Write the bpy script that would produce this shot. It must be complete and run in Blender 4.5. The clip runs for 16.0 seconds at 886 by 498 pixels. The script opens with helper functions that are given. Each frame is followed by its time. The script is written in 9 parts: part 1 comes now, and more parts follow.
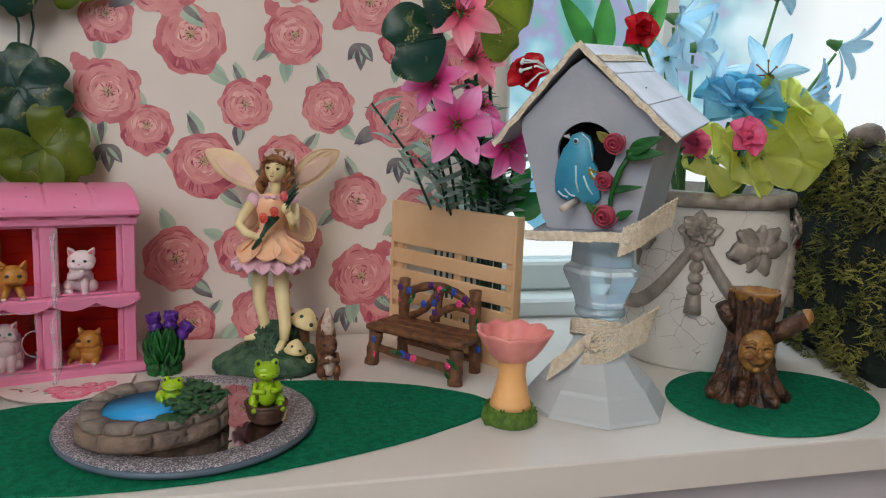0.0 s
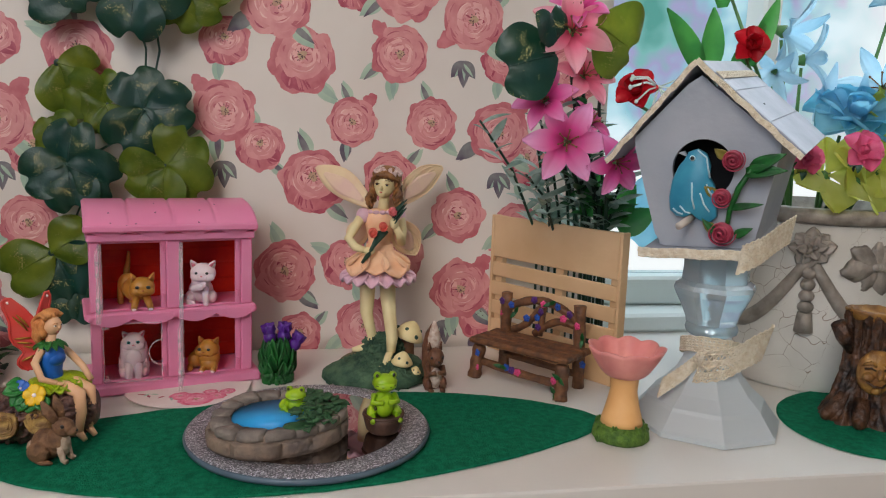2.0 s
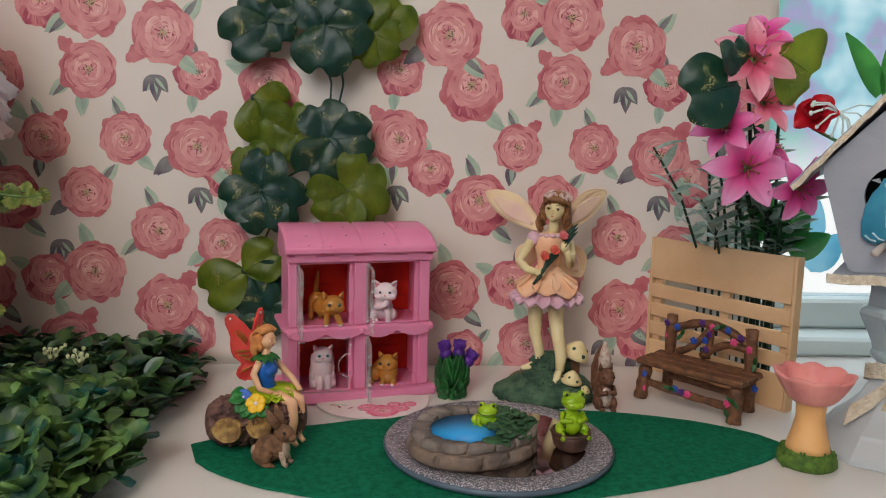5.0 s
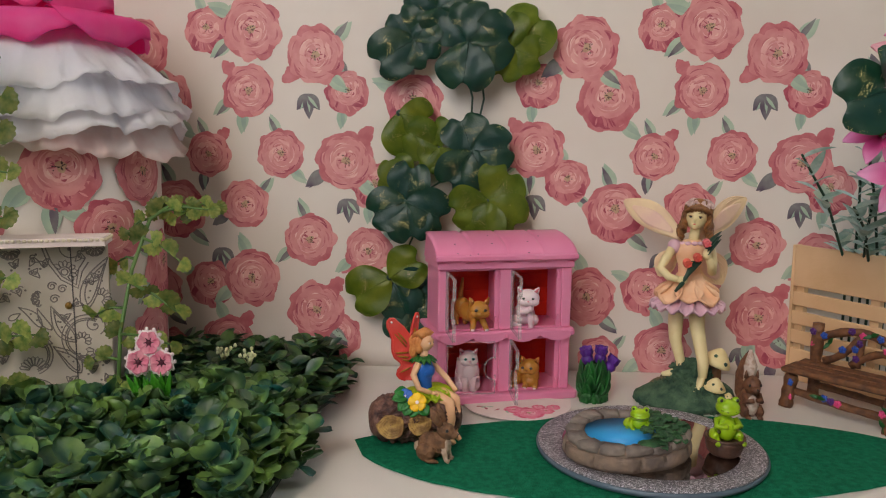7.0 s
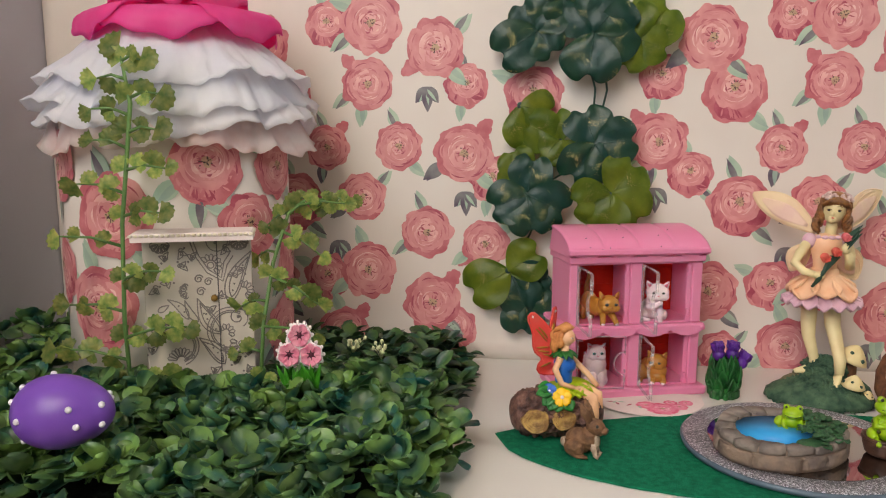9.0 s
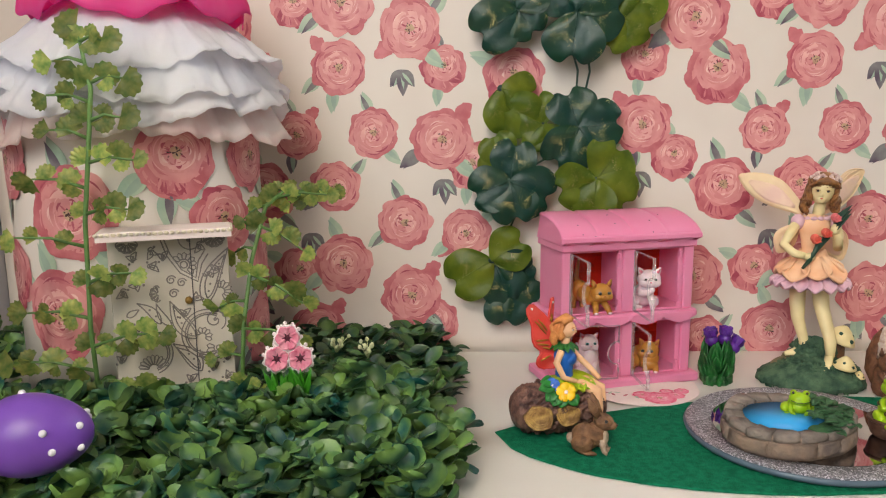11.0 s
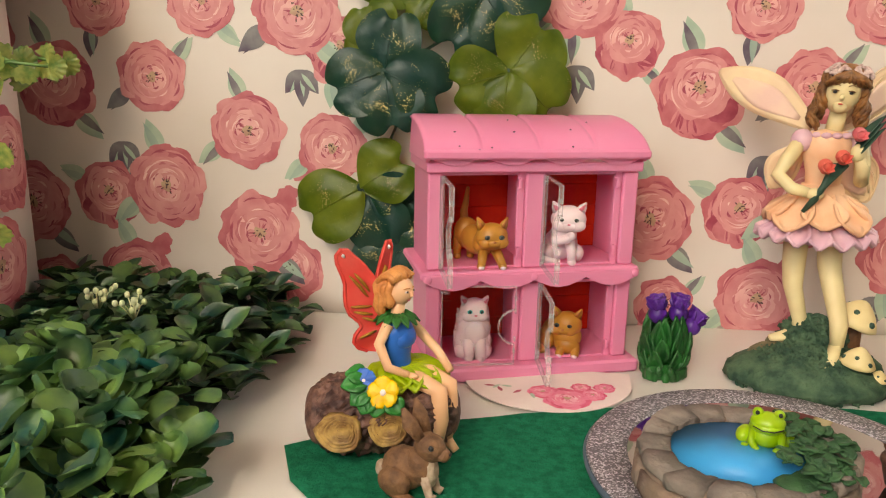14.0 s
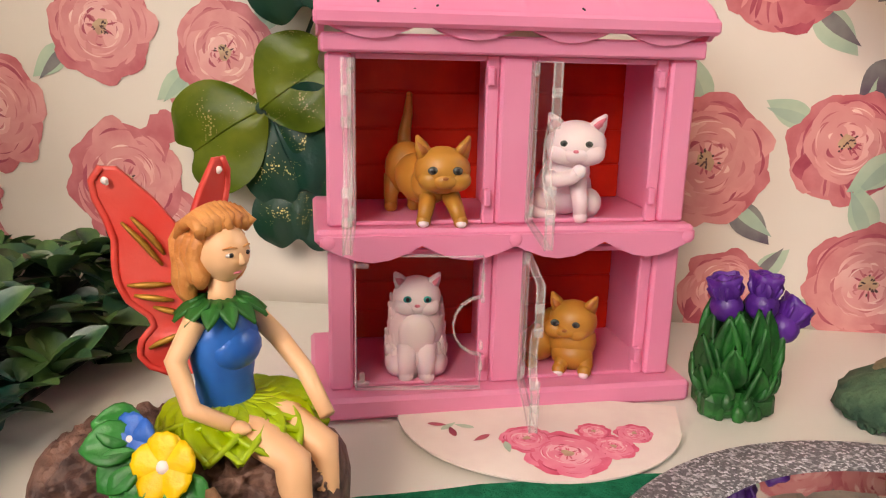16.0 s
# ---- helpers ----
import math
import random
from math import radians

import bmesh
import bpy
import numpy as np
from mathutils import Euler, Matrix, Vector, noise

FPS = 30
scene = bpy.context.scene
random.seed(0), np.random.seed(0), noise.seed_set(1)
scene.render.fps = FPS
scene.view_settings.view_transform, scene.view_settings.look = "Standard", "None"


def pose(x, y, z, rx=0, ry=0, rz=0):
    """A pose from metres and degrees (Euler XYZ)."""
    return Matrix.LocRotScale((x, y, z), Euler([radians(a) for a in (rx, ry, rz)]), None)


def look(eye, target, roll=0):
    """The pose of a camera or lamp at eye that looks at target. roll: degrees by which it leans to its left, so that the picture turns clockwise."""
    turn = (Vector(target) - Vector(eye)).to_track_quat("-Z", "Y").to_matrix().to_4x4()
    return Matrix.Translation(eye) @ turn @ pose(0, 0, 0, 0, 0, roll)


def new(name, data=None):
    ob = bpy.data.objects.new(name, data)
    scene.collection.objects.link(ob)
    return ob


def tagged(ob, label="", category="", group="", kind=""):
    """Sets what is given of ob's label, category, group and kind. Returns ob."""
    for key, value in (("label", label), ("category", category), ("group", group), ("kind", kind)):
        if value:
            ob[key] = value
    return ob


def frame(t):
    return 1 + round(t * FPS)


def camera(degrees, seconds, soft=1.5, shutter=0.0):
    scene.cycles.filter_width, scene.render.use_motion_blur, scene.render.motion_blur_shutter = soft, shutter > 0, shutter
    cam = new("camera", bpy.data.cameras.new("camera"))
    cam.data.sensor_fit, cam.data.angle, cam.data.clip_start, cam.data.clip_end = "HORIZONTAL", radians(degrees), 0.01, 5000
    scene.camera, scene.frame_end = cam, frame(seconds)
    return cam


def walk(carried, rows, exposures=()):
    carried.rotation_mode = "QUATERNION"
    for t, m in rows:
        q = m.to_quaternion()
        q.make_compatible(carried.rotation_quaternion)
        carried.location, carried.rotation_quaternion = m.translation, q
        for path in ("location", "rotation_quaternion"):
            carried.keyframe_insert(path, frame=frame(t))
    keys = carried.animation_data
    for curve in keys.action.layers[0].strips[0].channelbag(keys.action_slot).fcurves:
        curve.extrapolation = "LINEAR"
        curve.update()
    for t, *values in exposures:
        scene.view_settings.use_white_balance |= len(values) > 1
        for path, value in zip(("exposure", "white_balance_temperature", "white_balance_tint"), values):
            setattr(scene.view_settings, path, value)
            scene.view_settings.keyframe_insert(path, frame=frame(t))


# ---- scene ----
cam = camera(60.9, 16.0, 1.15)
PATH = [
    (0, (0.038, 0.054, 0.179), (0.559, 1.956, -0.151), 2.3),
    (0.5, (0.033, 0.055, 0.178), (0.523, 1.967, -0.146), 2.2),
    (1, (0.027, 0.059, 0.178), (0.472, 1.981, -0.149), 2.1),
    (1.5, (0.017, 0.057, 0.18), (0.418, 1.99, -0.142), 1.9),
    (2, (0.008, 0.054, 0.183), (0.362, 1.998, -0.129), 1.9),
    (2.5, (0.002, 0.053, 0.184), (0.306, 2.007, -0.119), 1.8),
    (3, (-0.009, 0.05, 0.184), (0.257, 2.011, -0.106), 1.7),
    (3.5, (-0.014, 0.046, 0.184), (0.207, 2.013, -0.101), 1.6),
    (4, (-0.022, 0.043, 0.186), (0.148, 2.015, -0.101), 1.4),
    (4.2, (-0.029, 0.043, 0.189), (0.135, 2.014, -0.103), 1.4),
    (6.5, (-0.08, 0.023, 0.193), (-0.153, 2.004, -0.071), 0.6),
    (7, (-0.093, 0.019, 0.194), (-0.22, 1.996, -0.074), 0.3),
    (7.5, (-0.119, 0.024, 0.194), (-0.29, 1.998, -0.079), 0.1),
    (8, (-0.131, 0.021, 0.197), (-0.341, 1.99, -0.084), -0.1),
    (8.5, (-0.146, 0.015, 0.199), (-0.389, 1.979, -0.092), -0.2),
    (8.7, (-0.152, 0.013, 0.197), (-0.395, 1.977, -0.096), -0.1),
    (10.8, (-0.191, 0.041, 0.201), (-0.288, 2.01, -0.136), -0.7),
    (11, (-0.196, 0.039, 0.196), (-0.27, 2.01, -0.136), -0.8),
    (11.5, (-0.197, 0.043, 0.194), (-0.219, 2.012, -0.157), -0.6),
    (12, (-0.153, 0.076, 0.192), (-0.175, 2.041, -0.18), -0.3),
    (12.5, (-0.142, 0.111, 0.192), (-0.192, 2.072, -0.199), 0.0),
    (13, (-0.126, 0.152, 0.18), (-0.222, 2.108, -0.231), 0.3),
    (13.5, (-0.107, 0.183, 0.169), (-0.248, 2.129, -0.271), 0.5),
    (14, (-0.095, 0.221, 0.151), (-0.258, 2.159, -0.315), 0.8),
    (14.5, (-0.083, 0.273, 0.136), (-0.262, 2.204, -0.354), 0.9),
    (15, (-0.08, 0.313, 0.117), (-0.281, 2.238, -0.388), 0.7),
    (15.5, (-0.085, 0.344, 0.105), (-0.292, 2.269, -0.396), 0.9),
    (16, (-0.077, 0.368, 0.103), (-0.296, 2.294, -0.39), 0.9),
]
EXPOSURES = [(0, -0.44, 6500, 11), (4, -0.47, 6600, 12), (7, -0.41, 6850, 12), (8.5, -0.11, 6950, 12), (11, 0.12, 6900, 9), (13, 0.19, 7700, 9), (14, 0.29, 7950, 10), (16, 0.40, 7700, 13)]
walk(cam, [(t, look(eye, target, roll)) for t, eye, target, roll in PATH], EXPOSURES)

# ---- world and light ----
world = bpy.data.worlds.new("daylight")
scene.world = world
world.use_nodes = True
wn = world.node_tree.nodes
sky = wn.new("ShaderNodeTexSky")
sky.sky_type, sky.sun_disc = "NISHITA", False
sky.sun_elevation, sky.sun_rotation = radians(48), radians(25)
world.node_tree.links.new(sky.outputs[0], wn["Background"].inputs[0])
wn["Background"].inputs[1].default_value = 0.12


def area_lamp(name, m, sx, sy, watts, colour):
    d = bpy.data.lights.new(name, "AREA")
    d.shape, d.size, d.size_y, d.energy, d.color = "RECTANGLE", sx, sy, watts, colour
    ob = new(name, d)
    ob.matrix_world = m
    return ob


# ceiling panel above the shelf, and the sky's light in the window opening
area_lamp("ceiling_lamp_light", look((-0.42, -0.72, 1.32), (-0.42, -0.42, 0)), 0.3, 1.2, 17.0, (1.0, 0.87, 0.70))
area_lamp("side_window_light", look((-0.66, -0.60, 0.75), (0.0, 0.45, 0.1)), 0.9, 0.8, 14.0, (0.88, 0.92, 0.97))
area_lamp("window_light", look((0.85, 0.80, 0.76), (0.5, 0.2, 0.1)), 1.0, 0.4, 8.0, (0.76, 0.90, 1.0))

sun_data = bpy.data.lights.new("sun", "SUN")
sun_data.energy, sun_data.angle, sun_data.color = 1.0, radians(10), (1.0, 0.95, 0.88)
sun = new("sun", sun_data)
sun.matrix_world = look((2.0, 6.0, 7.0), (0.5, 0.9, 0.0))


# ---- materials ----
def rgb(*c):
    """sRGB bytes to linear."""
    return tuple(((v / 255 + 0.055) / 1.055) ** 2.4 if v > 10 else v / 255 / 12.92 for v in c)


def mat(name, c1, c2=None, scale=60.0, rough=0.6, metal=0.0, bump=0.0, bscale=300.0, island=0.0, rnd=0.0, trans=0.0,
        coat=0.0, sss=0.0, detail=4.0, lo=0.35, hi=0.65, spec=0.5):
    """Two colours mixed by noise at one scale, fine relief at another; island/rnd: brightness change per piece."""
    m = bpy.data.materials.new(name)
    m.use_nodes = True
    nt = m.node_tree
    p = nt.nodes["Principled BSDF"]
    c2 = c2 or tuple(v * 0.85 for v in c1)
    tc = nt.nodes.new("ShaderNodeTexCoord")
    n1 = nt.nodes.new("ShaderNodeTexNoise")
    n1.inputs["Scale"].default_value, n1.inputs["Detail"].default_value = scale, detail
    nt.links.new(tc.outputs["Object"], n1.inputs["Vector"])
    ramp = nt.nodes.new("ShaderNodeValToRGB")
    ramp.color_ramp.elements[0].position, ramp.color_ramp.elements[1].position = lo, hi
    ramp.color_ramp.elements[0].color, ramp.color_ramp.elements[1].color = (*c1, 1), (*c2, 1)
    nt.links.new(n1.outputs["Fac"], ramp.inputs[0])
    out = ramp.outputs[0]
    if island or rnd:
        hsv = nt.nodes.new("ShaderNodeHueSaturation")
        mr = nt.nodes.new("ShaderNodeMapRange")
        amount = island or rnd
        mr.inputs["To Min"].default_value, mr.inputs["To Max"].default_value = 1 - amount, 1 + amount
        if island:
            src = nt.nodes.new("ShaderNodeNewGeometry").outputs["Random Per Island"]
        else:
            src = nt.nodes.new("ShaderNodeObjectInfo").outputs["Random"]
        nt.links.new(src, mr.inputs[0])
        nt.links.new(mr.outputs[0], hsv.inputs["Value"])
        nt.links.new(out, hsv.inputs["Color"])
        out = hsv.outputs[0]
    nt.links.new(out, p.inputs["Base Color"])
    p.inputs["Roughness"].default_value, p.inputs["Metallic"].default_value = rough, metal
    p.inputs["Specular IOR Level"].default_value = spec
    p.inputs["Transmission Weight"].default_value = trans
    p.inputs["Coat Weight"].default_value = coat
    if sss:
        p.inputs["Subsurface Weight"].default_value = sss
        p.inputs["Subsurface Radius"].default_value = (0.004, 0.002, 0.001)
    if bump:
        n2 = nt.nodes.new("ShaderNodeTexNoise")
        n2.inputs["Scale"].default_value, n2.inputs["Detail"].default_value = bscale, 5
        nt.links.new(tc.outputs["Object"], n2.inputs["Vector"])
        b = nt.nodes.new("ShaderNodeBump")
        b.inputs["Strength"].default_value, b.inputs["Distance"].default_value = bump, 0.002
        nt.links.new(n2.outputs["Fac"], b.inputs["Height"])
        nt.links.new(b.outputs[0], p.inputs["Normal"])
    return m


def leaf_mat(name, c1, c2, scale=60.0, rough=0.4, island=0.0, rnd=0.0, through_light=0.35, glitter=0.0, bscale=180.0, bump=0.25, fleck=900.0):
    """Thin leaf or petal: part of the light passes through; glitter: gold specks."""
    m = mat(name, c1, c2, scale, rough, bump=bump, bscale=bscale, island=island, rnd=rnd)
    nt = m.node_tree
    p, o = nt.nodes["Principled BSDF"], nt.nodes["Material Output"]
    colour = p.inputs["Base Color"].links[0].from_socket
    if glitter:
        tc = nt.nodes.new("ShaderNodeTexCoord")
        v = nt.nodes.new("ShaderNodeTexVoronoi")
        v.inputs["Scale"].default_value = fleck
        big = nt.nodes.new("ShaderNodeTexNoise")
        big.inputs["Scale"].default_value = fleck * 0.08
        nt.links.new(tc.outputs["Object"], v.inputs["Vector"])
        nt.links.new(tc.outputs["Object"], big.inputs["Vector"])
        th = nt.nodes.new("ShaderNodeMapRange")
        th.inputs["From Min"].default_value, th.inputs["From Max"].default_value = 0.50, 0.82
        th.inputs["To Max"].default_value = glitter
        nt.links.new(big.outputs["Fac"], th.inputs[0])
        lt = nt.nodes.new("ShaderNodeMath")
        lt.operation = "LESS_THAN"
        nt.links.new(v.outputs["Distance"], lt.inputs[0])
        nt.links.new(th.outputs[0], lt.inputs[1])
        mx = nt.nodes.new("ShaderNodeMixRGB")
        mx.inputs[2].default_value = (0.9, 0.75, 0.3, 1)
        nt.links.new(lt.outputs[0], mx.inputs[0])
        nt.links.new(colour, mx.inputs[1])
        nt.links.new(mx.outputs[0], p.inputs["Base Color"])
    if through_light:
        tr = nt.nodes.new("ShaderNodeBsdfTranslucent")
        ms = nt.nodes.new("ShaderNodeMixShader")
        ms.inputs[0].default_value = through_light
        nt.links.new(colour, tr.inputs[0])
        nt.links.new(p.outputs[0], ms.inputs[1])
        nt.links.new(tr.outputs[0], ms.inputs[2])
        nt.links.new(ms.outputs[0], o.inputs[0])
    return m


def glass_mat(name, colour=(1, 1, 1), rough=0.02, ior=1.45):
    m = bpy.data.materials.new(name)
    m.use_nodes = True
    p = m.node_tree.nodes["Principled BSDF"]
    p.inputs["Base Color"].default_value = (*colour, 1)
    p.inputs["Roughness"].default_value, p.inputs["IOR"].default_value = rough, ior
    p.inputs["Transmission Weight"].default_value = 1.0
    return m


def glow_mat(name, build):
    m = bpy.data.materials.new(name)
    m.use_nodes = True
    nt = m.node_tree
    nt.nodes.remove(nt.nodes["Principled BSDF"])
    e = nt.nodes.new("ShaderNodeEmission")
    nt.links.new(e.outputs[0], nt.nodes["Material Output"].inputs[0])
    build(nt, e)
    return m


# ---- mesh helpers ----
class Shape:
    """Collects vertices and faces; m is the material slot of what is added next."""

    def __init__(self):
        self.v, self.f, self.mi, self.sm, self.m = [], [], [], [], 0

    def add(self, verts, faces, smooth=True):
        o = len(self.v)
        self.v += [tuple(p) for p in verts]
        for f in faces:
            self.f.append(tuple(i + o for i in f))
            self.mi.append(self.m)
            self.sm.append(smooth)
        return self

    def ell(self, c, r, rot=(0, 0, 0), n=14, rings=9, m=None):
        """Ellipsoid."""
        if m is not None:
            self.m = m
        r = (r, r, r) if isinstance(r, (int, float)) else r
        q = Euler([radians(a) for a in rot]).to_matrix()
        c = Vector(c)
        vs = [c + q @ Vector((0, 0, -r[2]))]
        for i in range(1, rings):
            a = math.pi * i / rings
            for j in range(n):
                b = 2 * math.pi * j / n
                vs.append(c + q @ Vector((r[0] * math.sin(a) * math.cos(b), r[1] * math.sin(a) * math.sin(b), -r[2] * math.cos(a))))
        vs.append(c + q @ Vector((0, 0, r[2])))
        fs = [(0, 1 + (j + 1) % n, 1 + j) for j in range(n)]
        for i in range(rings - 2):
            for j in range(n):
                a, b = 1 + i * n + j, 1 + i * n + (j + 1) % n
                fs.append((a, b, b + n, a + n))
        top = len(vs) - 1
        fs += [(top, top - n + j, top - n + (j + 1) % n) for j in range(n)]
        return self.add(vs, fs)

    def tube(self, pts, rads, n=8, m=None, flat=1.0, caps=True):
        """Tube along points; flat squashes its section."""
        if m is not None:
            self.m = m
        pts = [Vector(p) for p in pts]
        if isinstance(rads, (int, float)):
            rads = [rads] * len(pts)
        vs, fs = [], []
        side = None
        for i, p in enumerate(pts):
            d = (pts[min(i + 1, len(pts) - 1)] - pts[max(i - 1, 0)]).normalized()
            if side is None:
                side = d.orthogonal().normalized()
            side = (side - d * side.dot(d))
            side = side.normalized() if side.length > 1e-9 else d.orthogonal().normalized()
            up = d.cross(side)
            for j in range(n):
                b = 2 * math.pi * j / n
                vs.append(p + (side * math.cos(b) + up * math.sin(b) * flat) * rads[i])
        for i in range(len(pts) - 1):
            for j in range(n):
                a, b = i * n + j, i * n + (j + 1) % n
                fs.append((a, b, b + n, a + n))
        if caps:
            fs += [tuple(range(n - 1, -1, -1)), tuple(range(len(vs) - n, len(vs)))]
        return self.add(vs, fs)

    def lathe(self, prof, n=32, c=(0, 0, 0), sx=1.0, sy=1.0, m=None, smooth=True, wob=0.0, seed=0, facets=None):
        """Profile of (radius, z) turned round z. wob: uneven radius."""
        if m is not None:
            self.m = m
        rn = random.Random(seed)
        ph = [rn.uniform(0, 6.28) for _ in range(4)]
        vs, fs = [], []
        for r, z in prof:
            for j in range(n):
                b = 2 * math.pi * (j + 0.5) / n
                k = 1 + wob * (math.sin(3 * b + ph[0]) + math.sin(5 * b + ph[1] + z * 90) + 0.7 * math.sin(8 * b + ph[2] - z * 150)) / 3
                vs.append((c[0] + sx * r * k * math.cos(b), c[1] + sy * r * k * math.sin(b), c[2] + z))
        for i in range(len(prof) - 1):
            for j in range(n):
                a, b = i * n + j, i * n + (j + 1) % n
                fs.append((a, b, b + n, a + n))
        if prof[0][0] > 1e-6:
            fs.append(tuple(range(n - 1, -1, -1)))
        if prof[-1][0] > 1e-6:
            fs.append(tuple(range(len(vs) - n, len(vs))))
        return self.add(vs, fs, smooth)

    def prism(self, poly, z0, z1, bevel=0.0, m=None, to=None, smooth=False):
        """Outline (counter-clockwise) raised from z0 to z1, top edge bevelled; to maps a point into place."""
        if m is not None:
            self.m = m
        to = to or (lambda p: p)
        n = len(poly)
        cx, cy = sum(p[0] for p in poly) / n, sum(p[1] for p in poly) / n
        rings = [(0, z0), (0, z1 - bevel), (bevel, z1)] if bevel else [(0, z0), (0, z1)]
        vs, fs = [], []
        for ins, z in rings:
            for x, y in poly:
                d = math.hypot(x - cx, y - cy) or 1
                k = 1 - ins / d
                vs.append(to(Vector((cx + (x - cx) * k, cy + (y - cy) * k, z))))
        for i in range(len(rings) - 1):
            for j in range(n):
                a, b = i * n + j, i * n + (j + 1) % n
                fs.append((a, b, b + n, a + n))
        fs += [tuple(range(n - 1, -1, -1)), tuple(range(len(vs) - n, len(vs)))]
        return self.add(vs, fs, smooth)

    def box(self, a, b, bevel=0.0008, m=None, to=None):
        """Box between two corners, all edges chamfered."""
        if m is not None:
            self.m = m
        to = to or (lambda p: p)
        a, b = Vector(a), Vector(b)
        c, h = (a + b) / 2, (b - a) / 2
        e = min(bevel, min(abs(x) for x in h) * 0.6)
        vs, idx = [], {}
        for sx in (-1, 1):
            for sy in (-1, 1):
                for sz in (-1, 1):
                    for ax in range(3):
                        s = (sx, sy, sz)
                        p = Vector([c[k] + s[k] * (h[k] - (0 if k == ax else e)) for k in range(3)])
                        idx[(s, ax)] = len(vs)
                        vs.append(to(p))
        fs = []
        for ax in range(3):
            u, w = (ax + 1) % 3, (ax + 2) % 3
            for s in (-1, 1):
                q = []
                for su, sw in ((-1, -1), (1, -1), (1, 1), (-1, 1)):
                    t = [0, 0, 0]
                    t[ax], t[u], t[w] = s, su, sw
                    q.append(idx[(tuple(t), ax)])
                fs.append(tuple(q if s > 0 else q[::-1]))
            for su in (-1, 1):
                for sw in (-1, 1):
                    t0, t1 = [0, 0, 0], [0, 0, 0]
                    t0[ax], t1[ax] = -1, 1
                    t0[u] = t1[u] = su
                    t0[w] = t1[w] = sw
                    t0, t1 = tuple(t0), tuple(t1)
                    q = [idx[(t0, u)], idx[(t1, u)], idx[(t1, w)], idx[(t0, w)]]
                    fs.append(tuple(q if su * sw < 0 else q[::-1]))
        for sx in (-1, 1):
            for sy in (-1, 1):
                for sz in (-1, 1):
                    q = [idx[((sx, sy, sz), k)] for k in range(3)]
                    fs.append(tuple(q if sx * sy * sz > 0 else q[::-1]))
        return self.add(vs, fs, False)

    def sheet(self, fn, nu, nv, thick=0.0, m=None, smooth=True):
        """Surface fn(u, v) -> point for u, v in 0..1, with a thickness if given."""
        if m is not None:
            self.m = m
        grid = [[Vector(fn(i / nu, j / nv)) for j in range(nv + 1)] for i in range(nu + 1)]
        vs = [p for row in grid for p in row]
        w = nv + 1
        fs = [(i * w + j, (i + 1) * w + j, (i + 1) * w + j + 1, i * w + j + 1) for i in range(nu) for j in range(nv)]
        if thick:
            back = []
            for i in range(nu + 1):
                for j in range(nv + 1):
                    du = grid[min(i + 1, nu)][j] - grid[max(i - 1, 0)][j]
                    dv = grid[i][min(j + 1, nv)] - grid[i][max(j - 1, 0)]
                    nn = du.cross(dv)
                    nn = nn.normalized() if nn.length > 1e-12 else Vector((0, 0, 1))
                    back.append(grid[i][j] - nn * thick)
            o = len(vs)
            vs += back
            fs += [tuple(o + k for k in f[::-1]) for f in fs]
            rim = [i * w for i in range(nu + 1)] + [nu * w + j for j in range(1, w)] + [i * w + nv for i in range(nu - 1, -1, -1)] + [j for j in range(nv - 1, 0, -1)]
            for k in range(len(rim)):
                a, b = rim[k], rim[(k + 1) % len(rim)]
                fs.append((b, a, a + o, b + o))
        return self.add(vs, fs, smooth)

    def grain(self, amount, scale, seed=0):
        """Shake all vertices by smooth noise, for carved or moulded surfaces."""
        off = Vector((seed * 3.1, seed * 1.7, 0))
        self.v = [tuple(Vector(p) + noise.noise_vector(Vector(p) * scale + off) * amount) for p in self.v]
        return self

    def mesh(self, name, mats):
        me = bpy.data.meshes.new(name)
        me.from_pydata(self.v, [], self.f)
        for x in (mats if isinstance(mats, (list, tuple)) else [mats]):
            me.materials.append(x)
        me.polygons.foreach_set("material_index", self.mi)
        me.polygons.foreach_set("use_smooth", self.sm)
        me.update()
        return me


def part(name, shape, mats, parent, label="", m=None):
    ob = new(name, shape.mesh(name, mats) if isinstance(shape, Shape) else shape)
    ob.parent = parent
    if m is not None:
        ob.matrix_basis = m
    if label:
        ob["label"] = label
    return ob


def thing(name, m, label, category, group="", kind=""):
    ob = new(name)
    ob.empty_display_size = 0.01
    ob.matrix_world = m
    return tagged(ob, label, category, group, kind)


def solid(name, shape, mats, m, label, category, group="", kind=""):
    ob = new(name, shape.mesh(name, mats))
    ob.matrix_world = m
    return tagged(ob, label, category, group, kind)


def nudge(x, y, dx, dy, turn=0.0, size=1.0):
    """Moves by dx, dy millimetres what stands on the shelf round x, y, turned and sized about that spot."""
    return pose(x + dx * 0.001, y + dy * 0.001, 0, 0, 0, turn) @ Matrix.Scale(size, 4) @ pose(-x, -y, 0)


def arc(c, r, a0, a1, n, ry=None):
    ry = ry or r
    return [(c[0] + r * math.cos(radians(a0 + (a1 - a0) * i / n)), c[1] + ry * math.sin(radians(a0 + (a1 - a0) * i / n))) for i in range(n + 1)]


